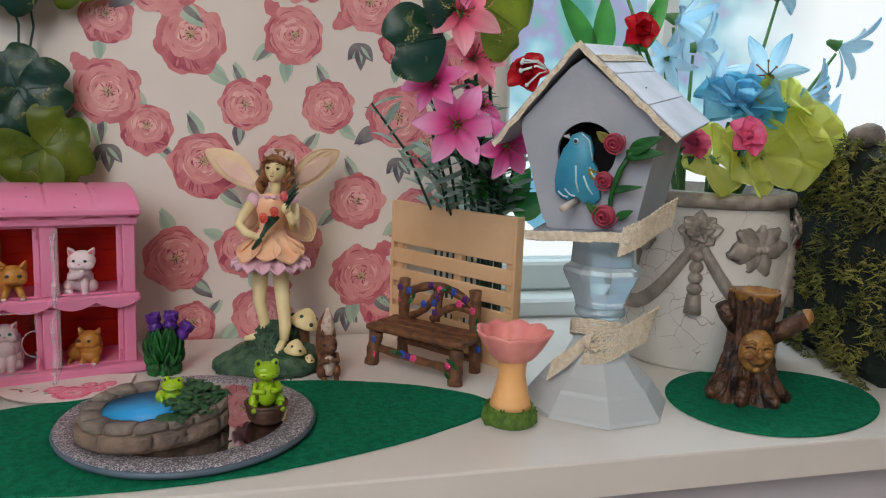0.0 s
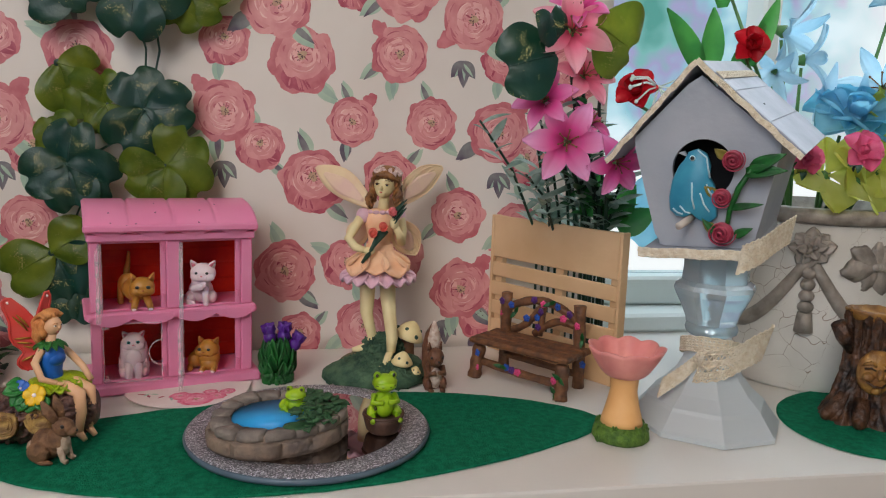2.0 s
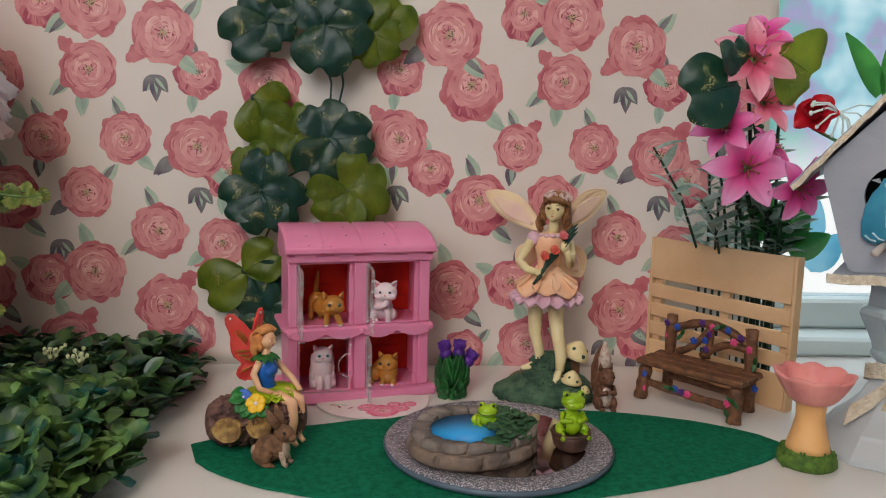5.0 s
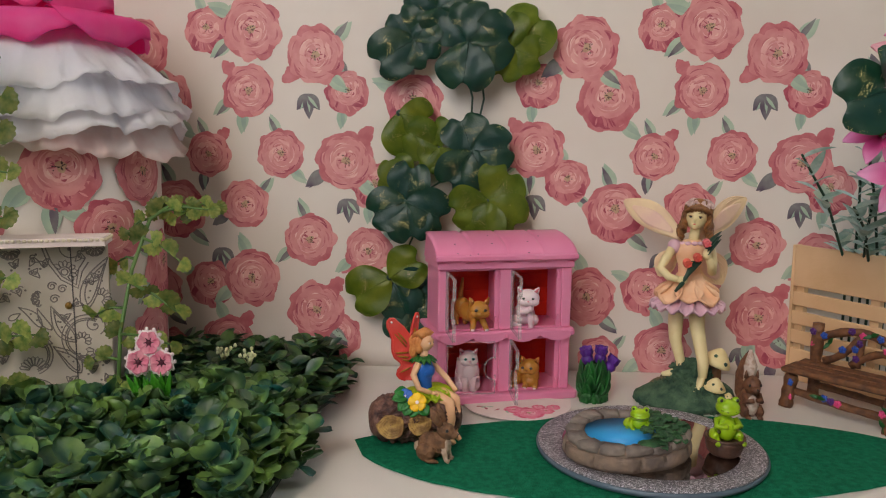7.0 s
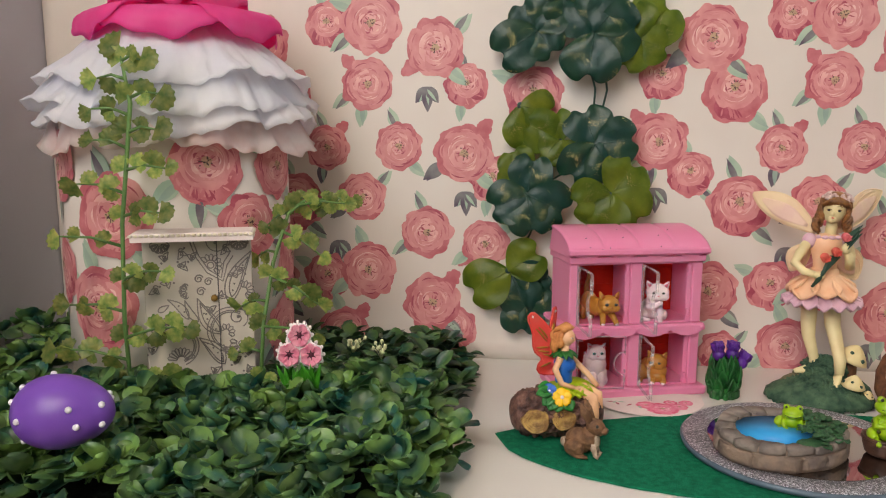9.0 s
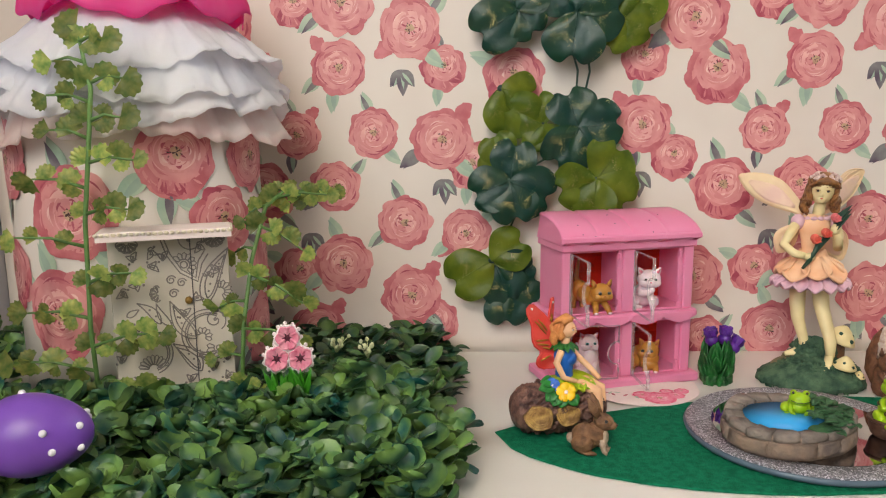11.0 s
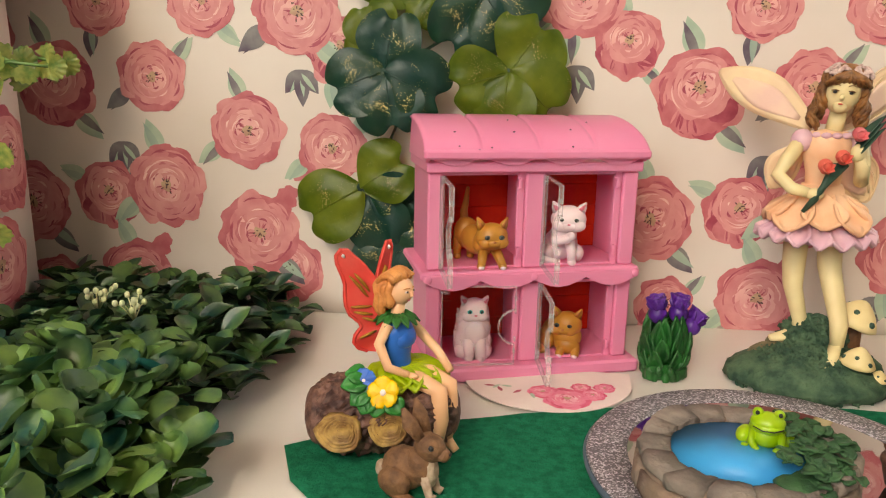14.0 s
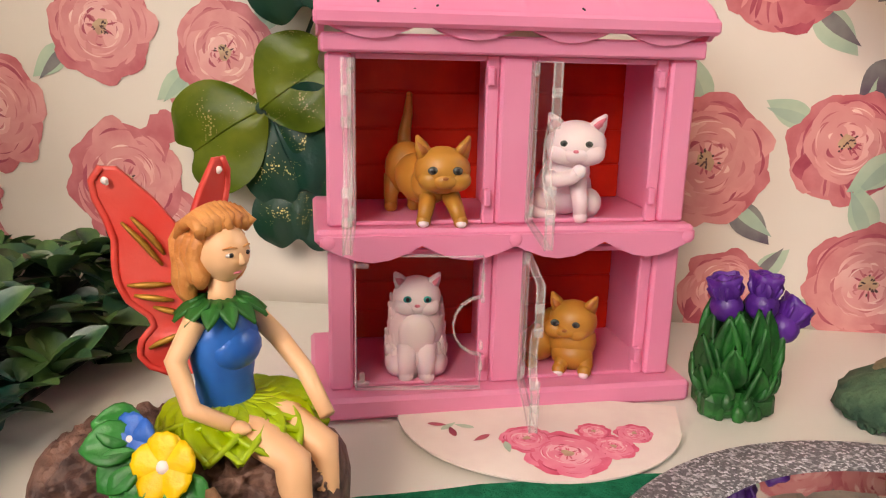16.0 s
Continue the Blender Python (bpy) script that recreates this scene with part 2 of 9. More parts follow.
def petal(s, base, out, up, length, width, curl=0.3, cup=0.2, tip=0.7, thick=0.0, nu=6, nv=4, m=None, ruffle=0.0, notch=0.0):
    """A petal or leaf from base along out, bending towards -up by curl, hollow across by cup."""
    base, out, up = Vector(base), Vector(out).normalized(), Vector(up)
    up = (up - out * up.dot(out)).normalized()
    side = out.cross(up)

    def fn(u, v):
        w = width * (math.sin(math.pi * min(1, (u * 0.92 + 0.06)) ** tip) ** 0.8) * 0.5
        x = (v - 0.5) * 2
        ln = length * u * (1 - notch * (1 - abs(x)) * u ** 4)
        h = length * (u * 0.15 - curl * u * u) + cup * w * x * x + ruffle * length * math.sin(9 * x + 5 * u) * abs(x) * u
        return base + out * ln + side * (w * x) + up * h
    return s.sheet(fn, nu, nv, thick, m)

M_PAPER = mat("wrapping_paper", rgb(232, 224, 216), rgb(224, 213, 204), 9.0, 0.42, bump=0.35, bscale=9.0)
M_ROSE = [mat("print_rose_pale", rgb(238, 188, 184), rgb(226, 156, 158), 60.0, 0.5),
          mat("print_rose_mid", rgb(210, 128, 132), rgb(226, 158, 158), 70.0, 0.5),
          mat("print_rose_deep", rgb(192, 98, 108), rgb(212, 130, 136), 80.0, 0.5),
          mat("print_rose_dark", rgb(166, 64, 86), rgb(190, 92, 108), 120.0, 0.5),
          mat("print_speck", rgb(58, 38, 40), rgb(92, 58, 58), 200.0, 0.5),
          mat("print_leaf_pale", rgb(186, 204, 182), rgb(162, 188, 168), 60.0, 0.5),
          mat("print_leaf_grey", rgb(140, 140, 138), rgb(98, 84, 100), 60.0, 0.5),
          mat("print_highlight", rgb(244, 208, 202), rgb(236, 186, 182), 90.0, 0.5),
          mat("print_heart", rgb(206, 178, 142), rgb(188, 142, 120), 160.0, 0.5),
          mat("print_leaf_deep", rgb(170, 192, 174), rgb(150, 174, 162), 60.0, 0.5),
          mat("print_rose_soft", rgb(224, 156, 156), rgb(216, 140, 142), 60.0, 0.5)]
M_WHITE = mat("white_laminate", rgb(226, 222, 216), rgb(216, 212, 206), 5.0, 0.28, bump=0.03, bscale=60.0)
M_WALL = mat("grey_wall_paint", rgb(196, 194, 202), rgb(186, 183, 192), 3.0, 0.7, bump=0.1, bscale=120.0)
M_ROOM = mat("warm_wall_paint", rgb(228, 222, 214), rgb(220, 213, 204), 3.0, 0.8, bump=0.08, bscale=120.0)
M_FLOOR = mat("floor_boards", rgb(196, 172, 146), rgb(172, 146, 120), 6.0, 0.5)
M_FRAME = mat("window_frame_paint", rgb(232, 240, 238), rgb(224, 234, 232), 10.0, 0.4, bump=0.03)

WALL_Y = 0.667
PAPER_R = 0.2555

# shelf: one slab, deeper below the hedge mats
s = Shape()
s.prism([(-0.85, 0.30), (-0.20, 0.30), (-0.04, 0.4045), (1.5, 0.4045), (1.5, 0.80), (-0.85, 0.80)], -0.0215, 0.0, 0.0016)
shelf = solid("shelf_top", s, M_WHITE, pose(0, 0, 0), "white laminate display shelf with a rounded front edge", "shelf", kind="structure")
s = Shape()
s.prism([(-0.85, 0.32), (-0.20, 0.32), (-0.03, 0.424), (1.5, 0.424), (1.5, 0.80), (-0.85, 0.80)], -0.9, -0.0225, 0.0)
solid("cabinet_front", s, M_WALL, pose(0, 0, 0), "grey painted front below the shelf", "cabinet", kind="structure")

# room round it
def slab(name, a, b, material, label):
    q = Shape().box(a, b, 0.001)
    return tagged(solid(name, q, material, pose(0, 0, 0), label, name.split("_")[0]), kind="structure")


slab("floor", (-0.9, -2.6, -0.95), (2.6, 0.9, -0.9), M_FLOOR, "brown floor boards of the room")
slab("ceiling", (-0.9, -2.6, 1.45), (2.6, 0.9, 1.50), M_ROOM, "plain pale ceiling")
slab("wall_south", (-0.9, -2.6, -0.9), (2.6, -2.5, 1.45), M_ROOM, "plain warm white room wall")
slab("wall_east", (2.5, -2.5, -0.9), (2.6, 0.9, 1.45), M_ROOM, "plain warm white room wall")
slab("wall_west_1", (-0.70, -0.10, -0.9), (-0.60, 0.9, 1.45), M_WALL, "plain mauve-grey painted wall beside the shelf")
slab("wall_west_2", (-0.70, -2.5, -0.9), (-0.60, -1.10, 1.45), M_WALL, "plain mauve-grey painted wall")
slab("wall_west_3", (-0.70, -1.0995, -0.9), (-0.60, -0.1005, 0.30), M_WALL, "plain mauve-grey wall below the side window")
slab("wall_west_4", (-0.70, -1.0995, 1.20), (-0.60, -0.1005, 1.45), M_WALL, "plain mauve-grey wall above the side window")
slab("wall_north_1", (-0.6, 0.675, 0.0), (0.26, 0.80, 1.45), M_ROOM, "plain wall behind the rose paper")
slab("wall_north_2", (1.45, 0.675, 0.0), (2.5, 0.80, 1.45), M_ROOM, "plain wall beside the window")
slab("wall_north_3", (0.26, 0.70, 1.0), (1.45, 0.80, 1.45), M_ROOM, "plain wall above the window")

# ceiling panel lamp (a plain diffuser of the size of its light)
def lamp_glow(nt, e):
    e.inputs[0].default_value = (1, 0.86, 0.72, 1)
    e.inputs[1].default_value = 3.0


lampm = glow_mat("lamp_diffuser", lamp_glow)
cl = thing("ceiling_light", pose(-0.42, -0.72, 1.35), "flat white ceiling light panel", "ceiling light")
part("frame", Shape().box((-0.165, -0.63, 0.02), (0.165, 0.63, 0.10), 0.004), M_WHITE, cl)
part("diffuser", Shape().box((-0.15, -0.6, 0.0), (0.15, 0.6, 0.018), 0.002), lampm, cl)

# window: frame bars round an opening, sill rail, one pane
win = thing("window_1", pose(0, 0, 0), "pale blue-white painted window frame with a bright view outside", "window", kind="structure")
part("sill_rail", Shape().box((0.262, 0.70, 0.0), (1.45, 0.79, 0.018), 0.003), M_FRAME, win)
part("bottom_rail", Shape().box((0.262, 0.735, 0.0185), (1.45, 0.775, 0.047), 0.003), M_FRAME, win)
part("side_rail", Shape().box((0.2625, 0.735, 0.0475), (0.285, 0.775, 0.999), 0.003), M_FRAME, win)
part("side_rail", Shape().box((1.42, 0.735, 0.0475), (1.449, 0.775, 0.999), 0.003), M_FRAME, win)
part("mullion", Shape().box((0.438, 0.738, 0.0475), (0.458, 0.772, 0.999), 0.003), M_FRAME, win)
pane = part("pane", Shape().box((0.287, 0.753, 0.0475), (1.418, 0.756, 0.999), 0.0002), glass_mat("window_glass", (1, 1, 1), 0.0, 1.1), win)
pane.visible_shadow = False


# far view outside: pale sky with blurred green and pink
def outside(nt, e):
    tc = nt.nodes.new("ShaderNodeTexCoord")
    n = nt.nodes.new("ShaderNodeTexNoise")
    n.inputs["Scale"].default_value, n.inputs["Detail"].default_value = 1.6, 3
    nt.links.new(tc.outputs["Object"], n.inputs["Vector"])
    r = nt.nodes.new("ShaderNodeValToRGB")
    cr = r.color_ramp
    cr.elements[0].position, cr.elements[0].color = 0.34, (0.10, 0.34, 0.30, 1)
    cr.elements[1].position, cr.elements[1].color = 0.64, (0.62, 0.86, 0.95, 1)
    for at, c in ((0.42, (0.20, 0.48, 0.46, 1)), (0.48, (0.36, 0.36, 0.58, 1)), (0.53, (0.28, 0.56, 0.66, 1))):
        cr.elements.new(at).color = c
    nt.links.new(n.outputs["Fac"], r.inputs[0])
    sep = nt.nodes.new("ShaderNodeSeparateXYZ")
    nt.links.new(tc.outputs["Object"], sep.inputs[0])
    fade = nt.nodes.new("ShaderNodeMapRange")
    fade.inputs["From Min"].default_value, fade.inputs["From Max"].default_value = 3.3, 4.3
    nt.links.new(sep.outputs[0], fade.inputs[0])
    mx = nt.nodes.new("ShaderNodeMixRGB")
    mx.inputs[2].default_value = (0.94, 1.0, 1.0, 1)
    low = nt.nodes.new("ShaderNodeMapRange")
    low.inputs["From Min"].default_value, low.inputs["From Max"].default_value = 0.35, -0.10
    nt.links.new(sep.outputs[2], low.inputs[0])
    both = nt.nodes.new("ShaderNodeMath")
    both.operation = "MAXIMUM"
    nt.links.new(fade.outputs[0], both.inputs[0])
    nt.links.new(low.outputs[0], both.inputs[1])
    nt.links.new(both.outputs[0], mx.inputs[0])
    nt.links.new(r.outputs[0], mx.inputs[1])
    nt.links.new(mx.outputs[0], e.inputs[0])
    e.inputs[1].default_value = 1.35


s = Shape()
s.add([(-6, 5, -2), (12, 5, -2), (12, 5, 7), (-6, 5, 7)], [(0, 1, 2, 3)], False)
solid("backdrop", s, glow_mat("outside_haze", outside), pose(0, 0, 0), "bright hazy daylight with blurred greenery outside", "backdrop", kind="structure")
s = Shape()
s.add([(-30, 0.9, -2), (30, 0.9, -2), (30, 60, -2), (-30, 60, -2)], [(0, 1, 2, 3)], False)
solid("ground", s, mat("lawn", (0.05, 0.09, 0.03), (0.08, 0.12, 0.05), 2.0, 0.9), pose(0, 0, 0), "green lawn outside the window", "ground", kind="structure")


# ---- printed paper ----
def blob(rn, c, rx, ry, rot, n=16, rough=0.10):
    ph, ph2 = rn.uniform(0, 6.28), rn.uniform(0, 6.28)
    out = []
    for i in range(n):
        a = 2 * math.pi * i / n
        k = 1 + rough * math.sin(3 * a + ph) + rough * 0.7 * math.sin(5 * a + ph2)
        x, y = rx * k * math.cos(a), ry * k * math.sin(a)
        out.append((c[0] + x * math.cos(rot) - y * math.sin(rot), c[1] + x * math.sin(rot) + y * math.cos(rot)))
    return out


def crescent(c, r0, r1, a0, a1, n=9):
    """Thin curved brush stroke."""
    o, i = [], []
    for k in range(n):
        f = k / (n - 1)
        a = a0 + (a1 - a0) * f
        w = (r1 - r0) * math.sin(math.pi * f)
        o.append((c[0] + (r0 + w) * math.cos(a), c[1] + (r0 + w) * math.sin(a)))
        i.append((c[0] + r0 * math.cos(a), c[1] + r0 * math.sin(a)))
    return o + i[-2:0:-1]


def leaf_poly(c, d, ln, w, n=8):
    up, dn = [], []
    for k in range(n + 1):
        f = k / n
        h = w * math.sin(math.pi * f ** 0.8)
        bx, by = c[0] + d[0] * ln * f, c[1] + d[1] * ln * f
        up.append((bx - d[1] * h, by + d[0] * h))
        dn.append((bx + d[1] * h, by - d[0] * h))
    return dn + up[-2:0:-1]


def rose_motif(seed, r, kind):
    """Painted rose as flat layers (outline, material): open rose, cupped rose, or bud."""
    rn = random.Random(seed)
    L = []
    if kind == "bud":
        for i, a in enumerate((-2.2, -1.55, -0.95)):
            L.append((leaf_poly((0, r * 0.5), (math.cos(a), math.sin(a)), r * (1.9 - 0.4 * abs(i - 1)), r * 0.42), 6 if i != 1 else 4 + 2))
            L.append((leaf_poly((0, r * 0.3), (math.cos(a + 0.06), math.sin(a + 0.06)), r * 1.2, r * 0.12), 5))
        return L
    green = rn.sample([0.6, 1.7, 2.5, 3.6, 4.4, 5.3], 2)
    for a in green:
        L.append((leaf_poly((r * 0.7 * math.cos(a), r * 0.7 * math.sin(a)), (math.cos(a + 0.2), math.sin(a + 0.2)), r * 0.92, r * 0.23), 5 if rn.random() < 0.85 else 6))
    for a in green:
        c = (r * 0.7 * math.cos(a), r * 0.7 * math.sin(a))
        L.append((leaf_poly(c, (math.cos(a + 0.32), math.sin(a + 0.32)), r * 0.86, r * 0.10), 6 if rn.random() < 0.4 else 9))
    lift = 0.14 * r if kind == "cup" else 0.0
    a0 = rn.uniform(0, 6.28)

    def ring(count, dist, rx, ry, tones, inner, rim, c=(0.0, 0.0)):
        """Petals in a ring: body, a second wash nearer the heart, and a brushed rim."""
        for i in range(count):
            a = a0 + 2 * math.pi * i / count + rn.uniform(-0.16, 0.16)
            q = r * dist * rn.uniform(0.93, 1.07)
            x, y = c[0] + q * math.cos(a), c[1] + q * math.sin(a)
            L.append((blob(rn, (x, y), r * rx, r * ry, a, 18, 0.07), rn.choice(tones)))
            L.append((blob(rn, (c[0] + (x - c[0]) * 0.84, c[1] + (y - c[1]) * 0.84), r * rx * 0.74, r * ry * 0.80, a, 14, 0.10), rn.choice(inner)))
            w = q + r * rx * 0.42
            L.append((crescent(c, w, w + r * rn.uniform(0.03, 0.07), a - rn.uniform(0.2, 0.4), a + rn.uniform(0.15, 0.4)), rn.choice(rim)))

    def strokes(count, lo, hi, thin, tones, c=(0.0, 0.0), span=(0.5, 1.1)):
        for i in range(count):
            a, q = rn.uniform(0, 6.28), r * rn.uniform(lo, hi)
            L.append((crescent((c[0] + rn.uniform(-0.04, 0.04) * r, c[1] + rn.uniform(-0.04, 0.04) * r), q, q + r * rn.uniform(*thin), a, a + rn.uniform(*span)), rn.choice(tones)))

    heart = (0.0, lift)
    L.append((blob(rn, (0, 0), r * 0.93, r * 0.91, a0, 30, 0.025), 2))
    ring(8 if kind == "open" else 7, 0.62, 0.38, 0.36, (2, 1, 1, 2) if kind == "open" else (2, 3, 2, 1), (1, 1, 10) if kind == "open" else (1, 2, 1), (2, 3, 10))
    L.append((blob(rn, (0, 0), r * 0.70, r * 0.68, a0, 20, 0.05), 1))
    strokes(8, 0.62, 0.82, (0.03, 0.08), (2, 10, 3))
    if kind == "cup":
        for i in range(6):
            a = -2.5 + 0.37 * i + rn.uniform(-0.1, 0.1)
            L.append((blob(rn, (r * 0.55 * math.cos(a), r * 0.52 * math.sin(a)), r * 0.36, r * 0.30, a, 16, 0.06), rn.choice((2, 3, 2))))
        for i in range(10):
            a = -1.57 + rn.uniform(-1.0, 1.0)
            L.append((leaf_poly((r * 0.84 * math.cos(a), r * 0.84 * math.sin(a)), (-math.cos(a + 0.3), -math.sin(a + 0.3)), r * rn.uniform(0.25, 0.5), r * 0.030), rn.choice((2, 3, 3, 10))))
    ring(6, 0.40, 0.30, 0.36, (1, 10, 1), (10, 0, 1), (2, 2, 7), heart)
    if kind == "cup":
        L.append((blob(rn, (0.06 * r, -0.20 * r), r * 0.50, r * 0.30, rn.uniform(-0.2, 0.2), 18, 0.05), 1))
        L.append((blob(rn, (0.10 * r, -0.16 * r), r * 0.36, r * 0.19, rn.uniform(-0.2, 0.2), 16, 0.06), 10))
        L.append((crescent((0.04 * r, -0.34 * r), r * 0.40, r * 0.44, 0.7, 2.5), 7))
    strokes(9, 0.34, 0.60, (0.02, 0.06), (10, 0, 2, 2), heart)
    ring(5, 0.22, 0.19, 0.24, (10, 0, 1), (0, 10), (2, 3, 7), heart)
    strokes(6, 0.28, 0.56, (0.015, 0.035), (7, 7, 0), heart, (0.7, 1.4))
    strokes(7, 0.14, 0.34, (0.015, 0.05), (2, 3, 2), heart, (0.3, 0.7))
    for i in range(9):
        a = rn.uniform(0, 6.28)
        L.append((leaf_poly((r * 0.10 * math.cos(a), lift + r * 0.10 * math.sin(a)), (math.cos(a), math.sin(a)), r * rn.uniform(0.10, 0.24), r * 0.018), rn.choice((3, 2, 3))))
    L.append((blob(rn, heart, r * 0.15, r * 0.12, a0, 12, 0.14), 8))
    for i in range(13):
        a, q = rn.uniform(0, 6.28), r * rn.uniform(0.02, 0.20)
        L.append((blob(rn, (q * math.cos(a), lift + q * math.sin(a)), r * rn.uniform(0.018, 0.045), r * 0.016, a, 6, 0.1), 4))
    return L


def motif_mesh(layers, to, step=0.0000025, curved=False):
    """Flat layers of a print, one a hair above the other; on a curved wall each is split so that it follows the wall."""
    s = Shape()
    for i, (poly, k) in enumerate(layers):
        s.m = k
        h, n = step * (i + 1), len(poly)
        if not curved:
            s.add([to(Vector((p[0], p[1], h))) for p in poly], [tuple(range(n))], False)
        elif n in (12, 16):
            m = (n + 2) // 2
            inner = [0] + [n - j for j in range(1, m - 1)] + [m - 1]
            fs = [tuple(dict.fromkeys((j, j + 1, inner[j + 1], inner[j]))) for j in range(m - 1)]
            s.add([to(Vector((p[0], p[1], h))) for p in poly], fs, False)
        else:
            cx, cy = sum(p[0] for p in poly) / n, sum(p[1] for p in poly) / n
            vs = [to(Vector((cx + (p[0] - cx) * q, cy + (p[1] - cy) * q, h))) for q in (1.0, 0.875, 0.75, 0.625, 0.5, 0.375, 0.25, 0.125) for p in poly]
            fs = [(r * n + j, r * n + (j + 1) % n, (r + 1) * n + (j + 1) % n, (r + 1) * n + j) for r in range(7) for j in range(n)]
            s.add(vs, fs + [tuple(range(7 * n, 8 * n))], False)
    return s


# the motifs of one repeat: x, z, radius, kind and turn by class
OPEN = [(-0.3027, 0.2412, 0.0235), (-0.2758, 0.1881, 0.0215), (-0.3396, 0.187, 0.0205), (-0.3088, 0.1437, 0.022), (-0.244, 0.271, 0.026),
        (-0.299, 0.2925, 0.027), (-0.219, 0.182, 0.0265), (-0.2515, 0.1132, 0.0235), (-0.200, 0.1035, 0.022), (-0.3044, 0.0784, 0.026),
        (-0.2465, 0.0505, 0.0265), (-0.016, 0.276, 0.0275), (-0.0557, 0.192, 0.025), (-0.010, 0.066, 0.026), (0.0558, 0.020, 0.025)]
CUP = [(0.0032, 0.233, 0.027), (0.012, 0.139, 0.027), (-0.160, 0.2305, 0.026), (-0.2171, 0.2393, 0.0195), (-0.338, 0.2915, 0.020),
       (-0.194, 0.160, 0.021), (-0.342, 0.0715, 0.022), (-0.228, 0.0266, 0.022), (-0.029, 0.1654, 0.020), (-0.055, 0.245, 0.020), (0.002, 0.0124, 0.019)]
BUD = [(-0.251, 0.233), (-0.2175, 0.1435), (-0.33, 0.0992), (-0.259, 0.018), (-0.057, 0.148)]
REPEAT = 0.3825

paper = thing("wall_paper", pose(0, WALL_Y, 0), "cream wrapping paper printed with painted pink roses and grey-green leaves", "wallpaper", kind="structure")


def paper_fn(u, v):
    x = -0.599 + (PAPER_R + 0.599) * u
    return (x, 0.00003 * math.sin(x * 31) * math.sin(2 + v * 4), v * 0.62)


part("sheet", Shape().sheet(lambda u, v: paper_fn(1 - u, v), 90, 40, -0.0012), M_PAPER, paper)
roses = 0
for kind, spots in (("cup", CUP), ("open", OPEN), ("bud", BUD)):
    for i, spot in enumerate(spots):
        r = spot[2] if len(spot) > 2 else 0.0115
        layers = rose_motif(40 + i + len(spots) * 7, r, kind)
        if kind == "open" and i % 2 == 0:
            rn = random.Random(i)
            a = rn.choice((0.9, 3.8, 4.1, 2.3))
            for q, w in ((1.02, 0.26), (1.22, 0.18)):
                layers.insert(0, (blob(rn, (r * q * math.cos(a), r * q * math.sin(a)), r * w, r * w, 0, 12, 0.1), 2))
        me = None
        for col in (-1, 0, 1):
            for row in (0, 0.335):
                x, z = spot[0] + col * REPEAT, spot[1] + row
                if x < -0.57 or x > PAPER_R - r * 0.2 or z > 0.55:
                    continue
                if me is None:
                    me = motif_mesh(layers, lambda p: Vector((p[0], -p[2], p[1]))).mesh("printed_rose", M_ROSE)
                part("printed_rose" if kind != "bud" else "printed_bud", me, None, paper, m=pose(x, (-0.00006, -0.00036, -0.00005)[("cup", "open", "bud").index(kind)], z))

# ---- cat house ----
M_PINK = leaf_mat("pink_plastic", rgb(255, 168, 206), rgb(253, 156, 198), 20.0, 0.3, through_light=0.28, bump=0.02, bscale=90.0)
M_RED = leaf_mat("red_print", rgb(246, 66, 36), rgb(222, 40, 28), 45.0, 0.4, through_light=0.4, bump=0.1)


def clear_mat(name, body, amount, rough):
    """Thin clear plastic: light passes straight through, the rest shows the body colour under a gloss."""
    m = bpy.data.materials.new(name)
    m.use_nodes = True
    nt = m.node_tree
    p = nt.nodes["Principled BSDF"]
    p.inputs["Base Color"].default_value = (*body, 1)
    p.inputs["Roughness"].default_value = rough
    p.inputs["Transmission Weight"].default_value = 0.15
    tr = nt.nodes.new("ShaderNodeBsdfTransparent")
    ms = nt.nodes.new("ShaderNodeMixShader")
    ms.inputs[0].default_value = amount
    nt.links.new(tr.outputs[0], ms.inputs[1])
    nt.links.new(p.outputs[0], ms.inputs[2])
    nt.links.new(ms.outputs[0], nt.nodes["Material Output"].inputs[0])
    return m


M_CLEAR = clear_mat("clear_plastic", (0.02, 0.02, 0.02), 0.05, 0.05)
# near-white body paints bright edge highlights onto the clear plastic
M_EDGE_HIGHLIGHT = clear_mat("clear_edge_highlight", (1.0, 0.96, 0.97), 0.22, 0.06)
M_ORANGE = mat("tan_figure", rgb(194, 136, 58), rgb(176, 118, 44), 60.0, 0.42, sss=0.1)
M_WHITECAT = mat("white_figure", rgb(244, 226, 230), rgb(236, 210, 218), 50.0, 0.45, sss=0.1)
M_BLACK = mat("black_paint", (0.012, 0.012, 0.014), (0.02, 0.02, 0.022), 50, 0.3)
M_NOSE = mat("pink_paint", rgb(230, 130, 150), rgb(220, 110, 130), 50, 0.4)

HW, HD = 0.1015, 0.044
AT_HOUSE = nudge(-0.0902, 0.5900, 2.0, 0.6, 1.4, 1.012)
house = thing("cat_house", AT_HOUSE @ pose(-0.1341, 0.5663, 0.0012, 0, 0.4, 15.3) @ Matrix.Diagonal((1.026, 1, 0.991, 1)), "pink plastic two-storey toy cat house with clear doors", "toy house")


def scallop(z_top, drop, x0, x1, count):
    pts = [(x0, z_top), ]
    w = (x1 - x0) / count
    for k in range(count):
        for i in range(7):
            f = i / 6
            pts.append((x0 + w * (k + f), z_top - drop * (0.35 + 0.65 * math.sin(math.pi * f))))
    pts.append((x1, z_top))
    return pts


